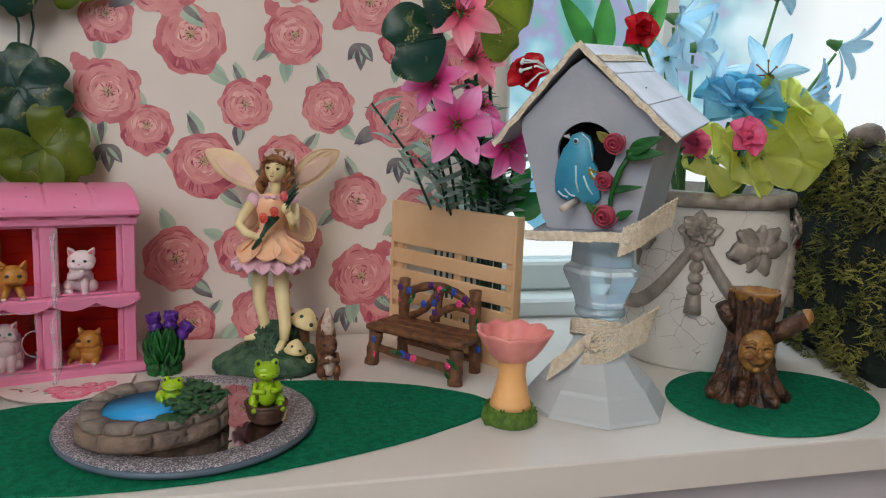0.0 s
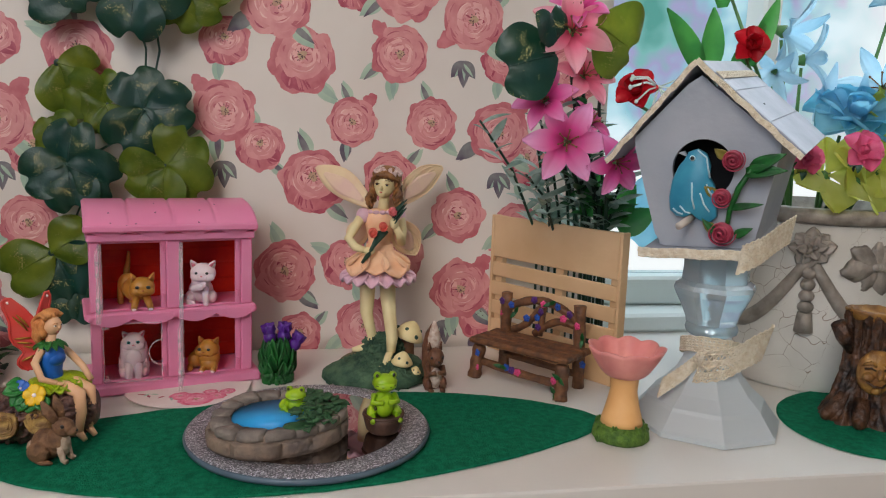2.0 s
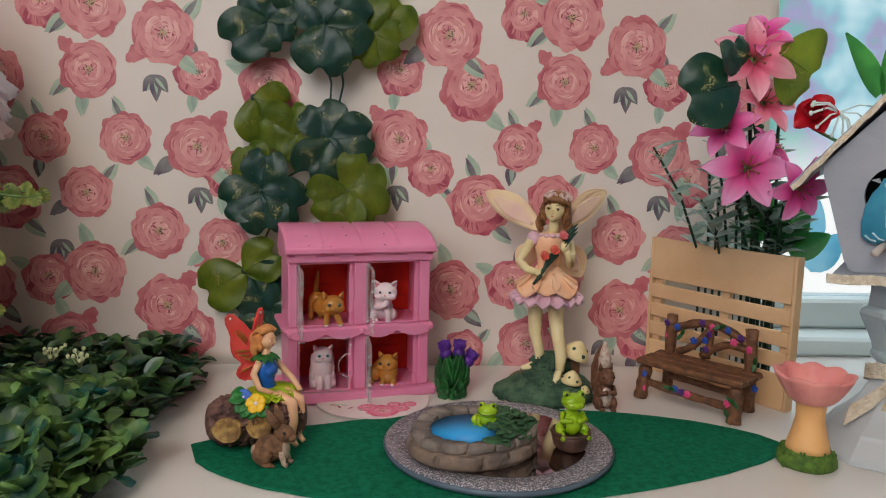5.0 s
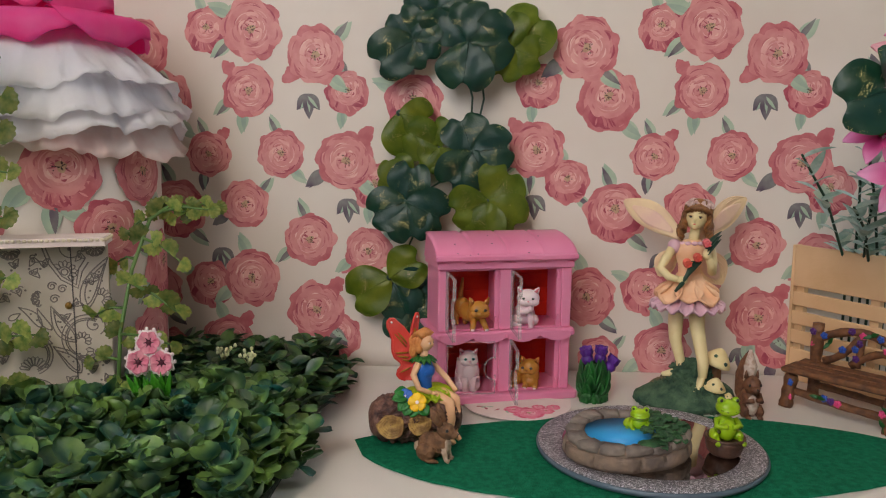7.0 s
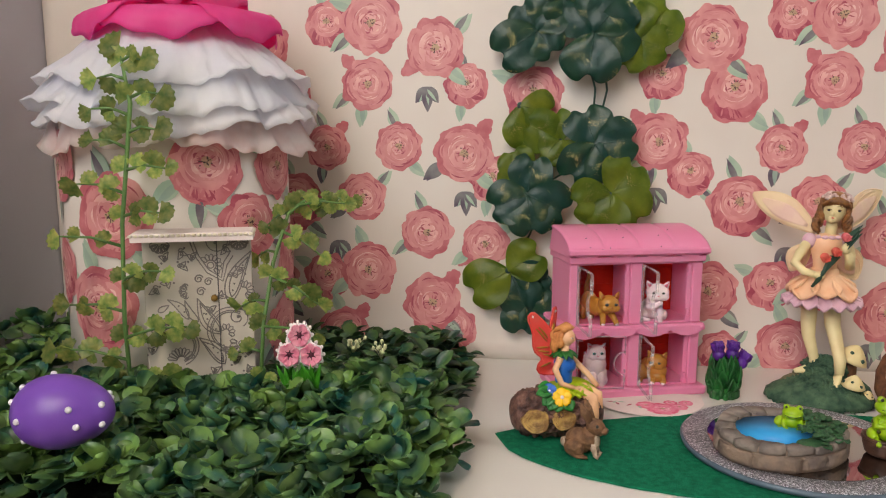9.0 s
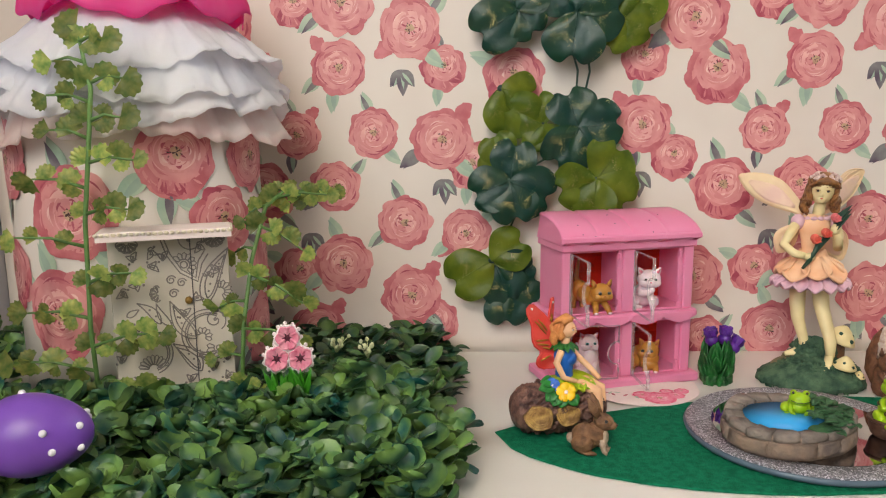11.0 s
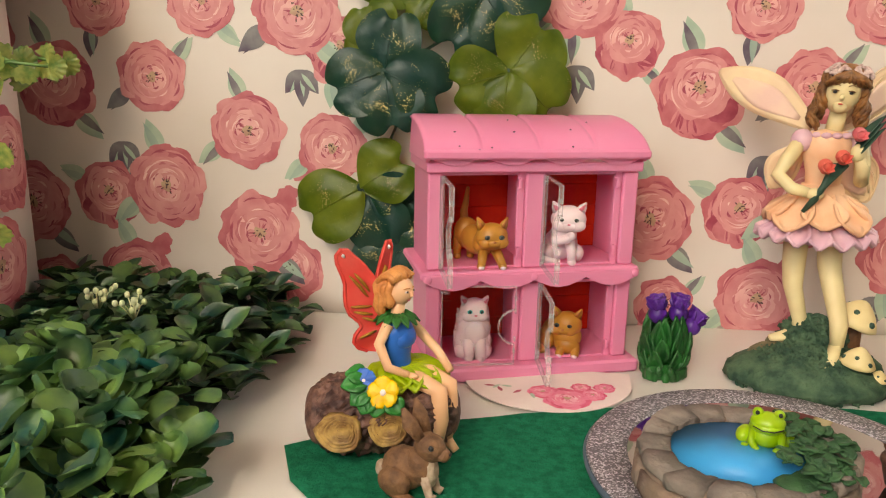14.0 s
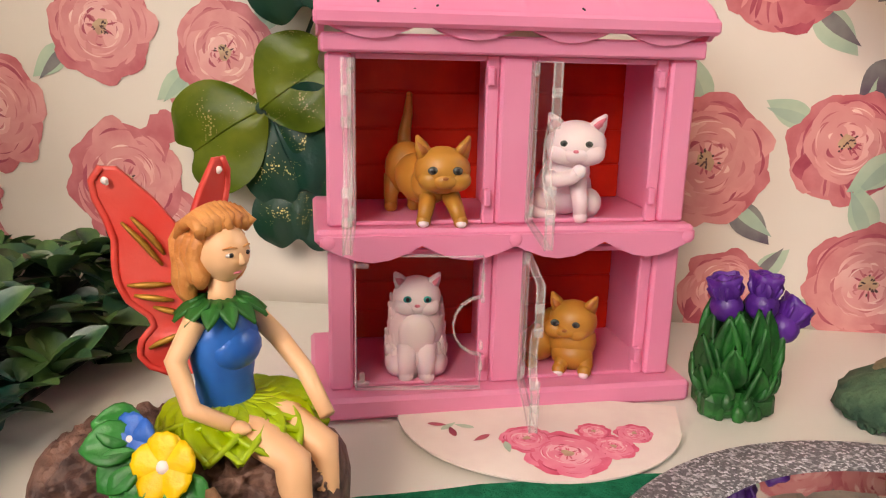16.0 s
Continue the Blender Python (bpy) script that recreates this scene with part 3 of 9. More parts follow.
upright = lambda p: Vector((p[0], -p[2], p[1]))
s = Shape().box((-0.0050, -0.006, 0), (HW + 0.0048, HD + 0.006, 0.0068), 0.0012)
part("base", s, M_PINK, house)
for x0, x1 in ((0.0, 0.0066), (0.0460, 0.0550), (HW - 0.0076, HW)):
    for z0, z1 in ((0.0068, 0.0484), (0.0556, 0.1025)):
        s = Shape().box((x0, 0, z0), (x1, 0.004, z1), 0.0008)
        part("pillar", s, M_PINK, house)
for z0, z1 in ((0.0068, 0.0484), (0.0556, 0.1025)):
    for x in (0.0012, HW - 0.0032):
        part("side_wall", Shape().box((x, 0.0042, z0), (x + 0.002, HD, z1), 0.0004), M_PINK, house)
    part("partition", Shape().box((0.049, 0.0042, z0), (0.051, HD - 0.003, z1), 0.0004), M_PINK, house)
    bw = part("back_wall", Shape().box((0.0034, HD - 0.0018, z0), (HW - 0.0034, HD, z1), 0.0003), M_RED, house, "red wood-printed back wall")
    for k in range(4):
        h = (z1 - z0) / 4
        part("plank", Shape().box((0.0036, HD - 0.0028, z0 + h * k + 0.0003), (HW - 0.0036, HD - 0.0019, z0 + h * (k + 1) - 0.0003), 0.0003), M_RED, bw)
for x0, x1 in ((0.0066, 0.0460), (0.0550, HW - 0.0076)):
    for z0, z1 in ((0.0068, 0.0484), (0.0556, 0.1025)):
        jamb = part("door_jamb", Shape().box((x1 - 0.0036, 0.0016, z0), (x1 - 0.0001, 0.0040, z1), 0.0004), M_PINK, house)
        part("jamb_lip", Shape().box((x0 + 0.0001, 0.0018, z0), (x0 + 0.0009, 0.0040, z1), 0.0003), M_PINK, jamb)
        part("jamb_lip", Shape().box((x0 + 0.0010, 0.0017, z0), (x1 - 0.0037, 0.0040, z0 + 0.0012), 0.0003), M_PINK, jamb)
        part("jamb_lip", Shape().box((x0 + 0.0010, 0.0017, z1 - 0.0016), (x1 - 0.0037, 0.0040, z1), 0.0003), M_PINK, jamb)
s = Shape().box((-0.0035, -0.0034, 0.0515), (HW + 0.0022, HD + 0.006, 0.0555), 0.0010)
s.prism(scallop(0.0538, 0.0075, -0.0022, HW + 0.0022, 4), 0.0, 0.0042, 0.0008, to=upright, smooth=False)
for k in (0, 2, 4):
    s.ell((HW * k / 4, -0.0040, 0.0522), (0.002, 0.0008, 0.002))
part("floor_ledge", s, M_PINK, house)
s = Shape().box((-0.0010, -0.0022, 0.1026), (HW + 0.0010, HD, 0.1075), 0.0006)
s.prism(scallop(0.1130, 0.0070, -0.0018, HW + 0.0018, 4), 0.0, 0.0034, 0.0006, to=upright)
part("cornice", s, M_PINK, house)


def roof_fn(u, v):
    a = radians(8 + 80 * v)
    x = -0.0026 + (HW + 0.0052) * u
    rib = 0.0016 * max(0.0, 1 - abs(((u * 4 + 0.5) % 1.0) - 0.5) / 0.05) ** 0.7
    return (x, HD * 0.92 - (HD + 0.0015) * math.cos(a) * 1.0 + 0.0 - rib * 0.5, 0.110 + 0.0172 * math.sin(a) - rib)


s = Shape().sheet(lambda u, v: roof_fn(v, u), 12, 120, -0.0016)
s.box((-0.0028, -0.0062, 0.1090), (HW + 0.0028, -0.0008, 0.1135), 0.001)
for x in (-0.0016, HW + 0.0002):
    prof = [(HD, 0.1075)] + [(roof_fn(0, i / 8)[1], roof_fn(0, i / 8)[2] - 0.001) for i in range(8, -1, -1)] + [(-0.002, 0.1075)]
    s.prism(prof[::-1], x, x + 0.0015, to=lambda p: Vector((p[2], p[0], p[1])))
roof = part("roof", s, M_PINK, house)
rn = random.Random(19)
for k in range(9):
    u, v = rn.uniform(0.05, 0.95), rn.uniform(0.02, 0.8) ** 2
    x, y, z = roof_fn(u, v)
    part("scuff", Shape().ell((0, 0, 0), (rn.uniform(0.0003, 0.0007), 0.0003, 0.0003), n=7, rings=5), M_BLACK, roof, m=pose(x, y - 0.0004, z + 0.0010, 0, rn.uniform(-50, 50), 0))


def clear_door(x, z0, z1, w, angle):
    """Clear panel hinged at its left edge, with a round finger notch on the free edge."""
    h = z1 - z0
    poly = [(0, 0), (w, 0), (w, h * 0.26)]
    for i in range(9):
        a = radians(-90 - 180 * i / 8)
        poly.append((w + h * 0.22 * math.cos(a) * 0.9, h * 0.48 + h * 0.22 * math.sin(a)))
    poly += [(w, h * 0.70), (w, h), (0, h)]
    ob = part("door", Shape().prism(poly, 0, 0.0018, 0.0002, to=upright), M_CLEAR, house, "clear plastic door", m=pose(x, -0.0006, z0, 0, 0, angle))
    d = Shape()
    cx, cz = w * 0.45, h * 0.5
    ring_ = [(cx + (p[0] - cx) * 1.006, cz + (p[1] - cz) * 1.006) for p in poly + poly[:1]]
    # thin whitish tubes and strips stand in for highlights along the door's rim
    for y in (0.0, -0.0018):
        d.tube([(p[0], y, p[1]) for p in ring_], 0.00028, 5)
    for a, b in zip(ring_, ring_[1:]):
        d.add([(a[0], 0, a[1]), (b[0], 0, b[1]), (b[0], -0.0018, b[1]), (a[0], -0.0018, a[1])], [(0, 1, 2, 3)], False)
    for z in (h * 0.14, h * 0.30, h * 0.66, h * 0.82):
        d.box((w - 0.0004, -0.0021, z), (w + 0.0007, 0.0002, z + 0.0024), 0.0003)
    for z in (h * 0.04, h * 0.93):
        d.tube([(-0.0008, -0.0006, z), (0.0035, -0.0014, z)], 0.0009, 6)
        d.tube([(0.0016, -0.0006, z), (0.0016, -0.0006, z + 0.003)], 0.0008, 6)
    part("door_edge", d, M_EDGE_HIGHLIGHT, ob)
    return ob


clear_door(0.0074, 0.0570, 0.1010, 0.034, -95)
clear_door(0.0560, 0.0570, 0.1010, 0.034, -98)
clear_door(0.0074, 0.0082, 0.0478, 0.0345, -6)
clear_door(0.0560, 0.0082, 0.0478, 0.034, -100)
for x in (0.0434, HW - 0.0102):
    for z in (0.0110, 0.0440, 0.0610, 0.0945):
        part("door_catch", Shape().box((x - 0.001, -0.0004, z), (x + 0.0009, 0.003, z + 0.005), 0.0004), M_PINK, house)


def head(s, c, r, look_x, ears, muzzle, eye, spread):
    """Cat's head: skull, cheeks, muzzle, ears, then eyes (slot 1), inner ears and nose (slot 2); sizes in millimetres."""
    c = Vector(c) * 0.001
    mm = 0.001
    s.ell(c, tuple(v * mm for v in r), n=20, rings=12, m=0)
    for x in (-1, 1):
        s.ell(c + Vector((x * r[0] * 0.42 + look_x, -r[1] * 0.45, -r[2] * 0.34)) * mm, (r[0] * 0.52 * mm, r[1] * 0.5 * mm, r[2] * 0.48 * mm))
    s.ell(c + Vector((look_x, -r[1] * 0.72, -r[2] * 0.34)) * mm, tuple(v * mm for v in muzzle), n=16)
    for x in (-1, 1):
        base = c + Vector((x * r[0] * 0.62, -0.3, r[2] * 0.62)) * mm
        tip = c + Vector((x * r[0] * 0.92, -0.6, r[2] * 0.75 + ears)) * mm
        s.tube([base, base.lerp(tip, 0.5), tip], [r[0] * 0.36 * mm, r[0] * 0.26 * mm, 0.0005], 10, m=0, flat=0.7)
        q = base.lerp(tip, 0.42) + Vector((0, -r[0] * 0.17 * mm, 0))
        s.tube([base + Vector((0, -r[0] * 0.22 * mm, 0.0006)), q, tip + Vector((0, -0.0004, -0.0010))], [r[0] * 0.18 * mm, r[0] * 0.14 * mm, 0.0003], 8, m=2, flat=0.5)
    for x in (-1, 1):
        e = c + Vector((x * spread + look_x, -r[1] * 0.90, r[2] * 0.10)) * mm
        s.ell(e, (eye * 1.25 * mm, eye * 0.7 * mm, eye * 1.0 * mm), m=1)
        s.ell(e + Vector((0, -eye * 0.5, 0)) * mm, (eye * 0.6 * mm, eye * 0.4 * mm, eye * 0.7 * mm), m=3)
        s.m = 0
    s.ell(c + Vector((look_x, -r[1] * 0.72 - muzzle[1] * 0.93, -r[2] * 0.20)) * mm, (0.0008, 0.0005, 0.0005), m=2)
    s.m = 0


def bits(s, *rows):
    """Ellipsoids given in millimetres: centre, radii and turn."""
    for c, r, rot in rows:
        s.ell(Vector(c) * 0.001, tuple(v * 0.001 for v in r), rot, 16, 10)


def limb(s, pts, rads):
    s.tube([Vector(p) * 0.001 for p in pts], [r * 0.001 for r in rads], 10)
    s.ell(Vector(pts[-1]) * 0.001, rads[-1] * 0.00108, n=10, rings=7)


def standing_cat():
    s = Shape()
    bits(s, ((-3.5, 8, 11.5), (6.2, 11, 6.6), (16, 0, 14)), ((-6.5, 15, 13.5), (6.4, 6, 8), (0, 0, 0)), ((0, 0, 11), (5.6, 6, 6), (0, 0, 0)))
    limb(s, [(-0.5, -2, 9), (-1.5, -7, 4.5), (-2.2, -8.8, 1.6)], [2.8, 2.2, 1.9])
    limb(s, [(5, -2, 9), (7, -7, 4.5), (8.0, -9, 1.6)], [2.8, 2.2, 1.9])
    limb(s, [(-10, 15, 11), (-11, 15, 5), (-11, 13.5, 1.7)], [3.2, 2.2, 1.9])
    limb(s, [(-4, 16, 11), (-4, 17, 5), (-4, 15.5, 1.7)], [3.2, 2.2, 1.9])
    limb(s, [(-7, 19, 18), (-7, 22, 23), (-6, 22, 29), (-5.6, 21, 35)], [2.3, 2.0, 1.5, 0.9])
    head(s, (3, -4.5, 15.5), (7.8, 6.8, 6.8), 0.4, 4.6, (3.6, 2.6, 2.3), 1.15, 3.3)
    s.m = 4
    bits(s, ((-2.2, -10.1, 1.2), (1.5, 1.0, 1.1), (0, 0, 0)), ((8.0, -10.3, 1.2), (1.5, 1.0, 1.1), (0, 0, 0)))
    return s


def licking_cat():
    s = Shape()
    bits(s, ((-1, 3, 8.5), (8.4, 8, 8.5), (0, 0, 0)), ((0, -2, 14), (6.6, 5.6, 7.4), (0, 0, 0)), ((-7, 0, 4.5), (4, 6.5, 4.5), (0, 0, 0)), ((6.5, 0, 4.5), (4, 6, 4.5), (0, 0, 0)))
    limb(s, [(3, -5, 12), (4.2, -8, 6), (4.5, -9, 1.8)], [2.8, 2.3, 2.0])
    limb(s, [(-4.5, -4, 12.5), (-3.5, -9, 12), (1.5, -11, 13.6), (3.4, -11.5, 15.4)], [2.8, 2.5, 2.2, 2.0])
    limb(s, [(-7, 4, 3), (-11, 0, 2.4), (-9, -7, 2), (-4, -9, 1.8)], [2.2, 2.1, 1.9, 1.5])
    head(s, (2, -5, 22.6), (8.6, 7.2, 7.0), 0.2, 3.6, (3.8, 2.6, 2.4), 0.9, 3.4)
    return s


def fluffy_cat():
    s = Shape()
    bits(s, ((0, 2, 8), (8.8, 8.4, 8.6), (0, 0, 0)), ((0, -1, 14), (7.8, 7.2, 9.0), (0, 0, 0)), ((0, -6, 13), (5.2, 3.4, 6.4), (10, 0, 0)), ((-5.0, -3, 3.6), (3.6, 5.6, 3.8), (0, 0, 0)), ((5.0, -3, 3.6), (3.6, 5.6, 3.8), (0, 0, 0)))
    limb(s, [(-2.6, -6, 10), (-2.8, -8, 5), (-2.8, -9, 1.8)], [2.8, 2.4, 2.1])
    limb(s, [(2.6, -6, 10), (2.8, -8, 5), (2.8, -9, 1.8)], [2.8, 2.4, 2.1])
    rn = random.Random(14)
    for i in range(130):
        a, z = radians(rn.uniform(-205, 25)), rn.uniform(2, 20)
        k = 0.97 - 0.20 * (z - 3) / 15
        x, y = 8.2 * k * math.cos(a), 7.3 * k * math.sin(a) + 0.3
        s.ell((x * 0.001, y * 0.001, z * 0.001), (0.0011, 0.0013, 0.0034), (rn.uniform(-14, 14), 14 * math.cos(a) + rn.uniform(-9, 9), 0), 7, 5)
    head(s, (0, -3, 23.4), (6.6, 5.8, 5.8), 0.0, 2.6, (2.3, 1.5, 1.5), 0.95, 2.6)
    return s


def lying_kitten():
    s = Shape()
    bits(s, ((-1, 4, 8.5), (9.4, 8.6, 8.8), (0, 0, 0)), ((-7.0, 0, 6), (5.6, 7.4, 6.2), (0, 0, 0)), ((3.5, -3, 9), (7.4, 6.5, 7.5), (0, 0, 0)), ((4, -6, 5), (6.5, 4.5, 4.8), (0, 0, 0)))
    limb(s, [(1, -5, 7), (1.5, -9, 3), (1.0, -11.5, 1.9)], [2.8, 2.3, 2.0])
    limb(s, [(7, -4, 7), (8.5, -8, 3), (8.5, -10.5, 1.9)], [2.8, 2.3, 2.0])
    limb(s, [(-9, 1, 3), (-9.5, -5, 2), (-8, -9, 1.8)], [2.4, 2.1, 1.8])
    head(s, (3.4, -4, 15.8), (7.4, 6.8, 6.6), -1.5, 3.8, (3.2, 2.4, 2.1), 1.1, 3.1)
    s.m = 4
    bits(s, ((1.0, -13.0, 1.2), (1.5, 0.9, 1.1), (0, 0, 0)), ((8.5, -12.0, 1.2), (1.5, 0.9, 1.1), (0, 0, 0)))
    return s


in_house = AT_HOUSE @ pose(-0.1341, 0.5663, 0.0010, 0, 0.4, 15.3) @ Matrix.Diagonal((1.02, 1, 0.991, 1))
M_TEALEYE = mat("teal_eye", rgb(60, 165, 160), rgb(40, 130, 130), 50, 0.2)
M_AMBER = mat("grey_eye", rgb(92, 96, 92), rgb(60, 66, 66), 50, 0.2)
M_EARTAN = mat("tan_inner_ear", rgb(176, 104, 50), rgb(160, 92, 44), 50, 0.5)
TAN, PALE = [M_ORANGE, M_AMBER, M_EARTAN, M_BLACK, M_WHITECAT], [M_WHITECAT, M_AMBER, M_NOSE, M_BLACK, M_WHITECAT]
solid("cat_figure", standing_cat(), TAN, in_house @ pose(0.0290, 0.0085, 0.0556, 0, 0, -6), "tan plastic cat leaning over the upper ledge, tail up", "cat figurine", "cats in the house")
solid("cat_figure", licking_cat(), PALE, in_house @ pose(0.0702, 0.0120, 0.0556, 0, 0, -20), "white plastic cat licking its paw", "cat figurine", "cats in the house")
solid("cat_figure", fluffy_cat(), [M_WHITECAT, M_TEALEYE, M_NOSE, M_BLACK, M_WHITECAT], in_house @ pose(0.0262, 0.0135, 0.0068, 0, 0, -6) @ Matrix.Scale(1.08, 4), "fluffy white plastic cat with teal eyes", "cat figurine", "cats in the house")
solid("cat_figure", lying_kitten(), TAN, in_house @ pose(0.0730, 0.0145, 0.0068, 0, 0, -28), "tan plastic kitten crouching with turned head", "cat figurine", "cats in the house")

# ---- felt leaf and felt oval ----
M_FELT = mat("green_felt", rgb(20, 122, 88), rgb(10, 98, 70), 300.0, 0.95, bump=0.7, bscale=900.0, detail=6.0, spec=0.1)


def felt(name, poly, label, m):
    s = Shape()
    n = len(poly)
    cx, cy = sum(p[0] for p in poly) / n, sum(p[1] for p in poly) / n
    vs = [(x, y, 0.0004) for x, y in poly] + [(x, y, 0.0012) for x, y in poly] + [(cx + (x - cx) * 0.992, cy + (y - cy) * 0.992, 0.0017) for x, y in poly]
    fs = [(i, (i + 1) % n, (i + 1) % n + n, i + n) for i in range(n)] + [(i + n, (i + 1) % n + n, (i + 1) % n + 2 * n, i + 2 * n) for i in range(n)]
    s.add(vs, fs + [tuple(range(2 * n, 3 * n)), tuple(range(n - 1, -1, -1))], False)
    return solid(name, s, M_FELT, m, label, "felt mat")


def lens(x0, x1, y_tip, top, bottom, px_top, px_bot, n=40):
    up, dn = [], []
    rn = random.Random(3)
    for i in range(n + 1):
        f = i / n
        x = x0 + (x1 - x0) * f
        g = f ** (math.log(0.5) / math.log(px_top))
        h = f ** (math.log(0.5) / math.log(px_bot))
        j = rn.uniform(-0.0005, 0.0005)
        up.append((x, y_tip + top * math.sin(math.pi * g) ** 0.6 + j))
        dn.append((x, y_tip - bottom * math.sin(math.pi * h) ** 0.65 + j))
    return dn + up[-2:0:-1]


AT_STUMP = nudge(0.3850, 0.4560, 8.0, 16.0, 1.8, 1.006)
felt("felt_leaf", lens(-0.1815, 0.1985, 0.4940, 0.062, 0.081, 0.60, 0.42), "large green felt leaf lying on the white shelf", pose(0, 0, 0))
felt("felt_oval", [(0.381 + 0.078 * math.cos(a) + 0.004 * math.cos(2 * a), 0.456 + 0.060 * math.sin(a) + 0.006 * math.cos(a)) for a in [2 * math.pi * i / 48 for i in range(48)]],
     "green felt oval under the tree stump", AT_STUMP)

# ---- paper card under the house ----
M_CARD = mat("card_paper", rgb(240, 226, 220), rgb(232, 214, 210), 60, 0.6)
M_PEONY = list(M_ROSE)
for k, a, b in ((0, (250, 196, 206), (244, 172, 190)), (1, (236, 118, 150), (244, 156, 178)), (2, (218, 74, 112), (236, 116, 146)), (3, (186, 40, 80), (210, 70, 104)), (7, (252, 216, 220), (246, 190, 200)), (10, (240, 142, 168), (236, 124, 154))):
    M_PEONY[k] = mat("peony_print", rgb(*a), rgb(*b), 120.0, 0.5)
card = thing("paper_card", AT_HOUSE @ pose(-0.0745, 0.572, 0.0018, 0, 0, -4), "round-edged paper card printed with pink flowers, on the shelf", "card")
poly = [(-0.0405, 0.012)] + arc((0, 0), 0.0405, 190, 350, 24, 0.037) + [(0.0405, 0.012)]
part("sheet", Shape().prism(poly, 0, 0.0005), M_CARD, card)
for i, (x, y, r) in enumerate(((0.009, -0.0225, 0.0120), (-0.002, -0.0165, 0.0075), (0.021, -0.0165, 0.0065), (0.027, -0.008, 0.0055), (0.016, -0.009, 0.005))):
    lay = [(p, k) for p, k in rose_motif(300 + i, r, "open") if k not in (4, 5, 6, 9)]
    part("printed_flower", motif_mesh(lay, lambda p: p), M_PEONY, card, m=pose(x, y, 0.0006 + 0.0009 * 0))
for i in range(6):
    x = -0.03 + i * 0.0045
    part("printed_sprig", motif_mesh([(leaf_poly((0, 0), (math.cos(i), math.sin(i)), 0.006, 0.0010), 5 if i % 2 else 3)], lambda p: p), M_ROSE, card, m=pose(x, -0.013 - 0.003 * (i % 3), 0.0007))

# ---- round mirror plate with pond ----
def glitter_mat():
    m = mat("silver_glitter", rgb(150, 146, 156), rgb(128, 118, 132), 40, 0.35, 0.4, bump=0.8, bscale=1500.0)
    nt = m.node_tree
    p = nt.nodes["Principled BSDF"]
    tc = nt.nodes.new("ShaderNodeTexCoord")
    v = nt.nodes.new("ShaderNodeTexVoronoi")
    v.inputs["Scale"].default_value = 1500.0
    nt.links.new(tc.outputs["Object"], v.inputs["Vector"])
    sep = nt.nodes.new("ShaderNodeSeparateColor")
    nt.links.new(v.outputs["Color"], sep.inputs[0])
    mr = nt.nodes.new("ShaderNodeValToRGB")
    mr.color_ramp.elements[0].position, mr.color_ramp.elements[1].position = 0.5, 0.97
    mr.color_ramp.elements[0].color, mr.color_ramp.elements[1].color = (0.20, 0.19, 0.22, 1), (0.95, 0.93, 1.0, 1)
    nt.links.new(sep.outputs[0], mr.inputs[0])
    nt.links.new(mr.outputs[0], p.inputs["Base Color"])
    return m


M_GLITTER = glitter_mat()
M_MIRROR = mat("mirror", (0.52, 0.50, 0.50), (0.48, 0.46, 0.46), 5, 0.03, 1.0)
M_EDGE = mat("blue_grey_edge", rgb(92, 110, 124), rgb(80, 96, 112), 60, 0.4)
AT_PLATE = nudge(0.0042, 0.4840, 5.7, 4.0, 0.9, 1.004)
plate = thing("mirror_plate", AT_PLATE @ pose(0.004, 0.484, 0.0017), "round mirror plate with a silver glitter rim", "mirror plate")
part("body", Shape().lathe([(0.066, 0), (0.0705, 0.0012), (0.0715, 0.0035), (0.0702, 0.0048)], 72), M_EDGE, plate)
part("glitter_rim", Shape().lathe([(0.0548, 0.00485), (0.0552, 0.0056), (0.0695, 0.0056), (0.0703, 0.0049)], 72), M_GLITTER, plate, "silver glitter rim")
part("mirror", Shape().lathe([(0.0546, 0.0049), (0.0546, 0.0055)], 72, smooth=False), M_MIRROR, plate)

M_STONE = mat("grey_stone", rgb(148, 136, 126), rgb(112, 102, 96), 70, 0.8, bump=0.6, bscale=350, rnd=0.14)
M_WATER = mat("blue_painted_water", rgb(54, 172, 236), rgb(38, 150, 224), 30, 0.45, bump=0.1, bscale=120)
M_FROG = mat("lime_frog", rgb(160, 196, 30), rgb(130, 172, 20), 90, 0.35, sss=0.1)
M_PAD = mat("lily_green", rgb(52, 96, 56), rgb(36, 76, 46), 200, 0.6, bump=0.5, bscale=400)
M_SAND = mat("sandy_stone", rgb(146, 124, 106), rgb(104, 92, 86), 80, 0.8, bump=0.6, bscale=350, rnd=0.14)
PX, PY, PRX, PRY = -0.0140, 0.4690, 0.0372, 0.0338
pond = thing("pond", AT_PLATE @ pose(PX, PY, 0.0076, 0, 0, 6), "small stone-rimmed pond with blue water and lily leaves on the mirror", "pond")


def pond_edge(a):
    """Uneven outline of the pond, 1 on average."""
    return 1 + 0.035 * math.sin(2 * a + 0.6) + 0.03 * math.sin(3 * a + 2.1)


s = Shape()
N = 72
prof = ((1.00, 0.0), (1.02, 0.0040), (0.97, 0.0100), (0.95, 0.0128), (0.72, 0.0130), (0.70, 0.0108), (0.40, 0.0105))
vs = [(PRX * r * pond_edge(2 * math.pi * j / N) * math.cos(2 * math.pi * j / N), PRY * r * pond_edge(2 * math.pi * j / N) * math.sin(2 * math.pi * j / N), z) for r, z in prof for j in range(N)]
fs = [(i * N + j, i * N + (j + 1) % N, (i + 1) * N + (j + 1) % N, (i + 1) * N + j) for i in range(len(prof) - 1) for j in range(N)]
s.add(vs, fs + [tuple(range(N - 1, -1, -1)), tuple(range(6 * N, 7 * N))])
s.grain(0.0009, 220, 4)
part("basin", s, M_SAND, pond)
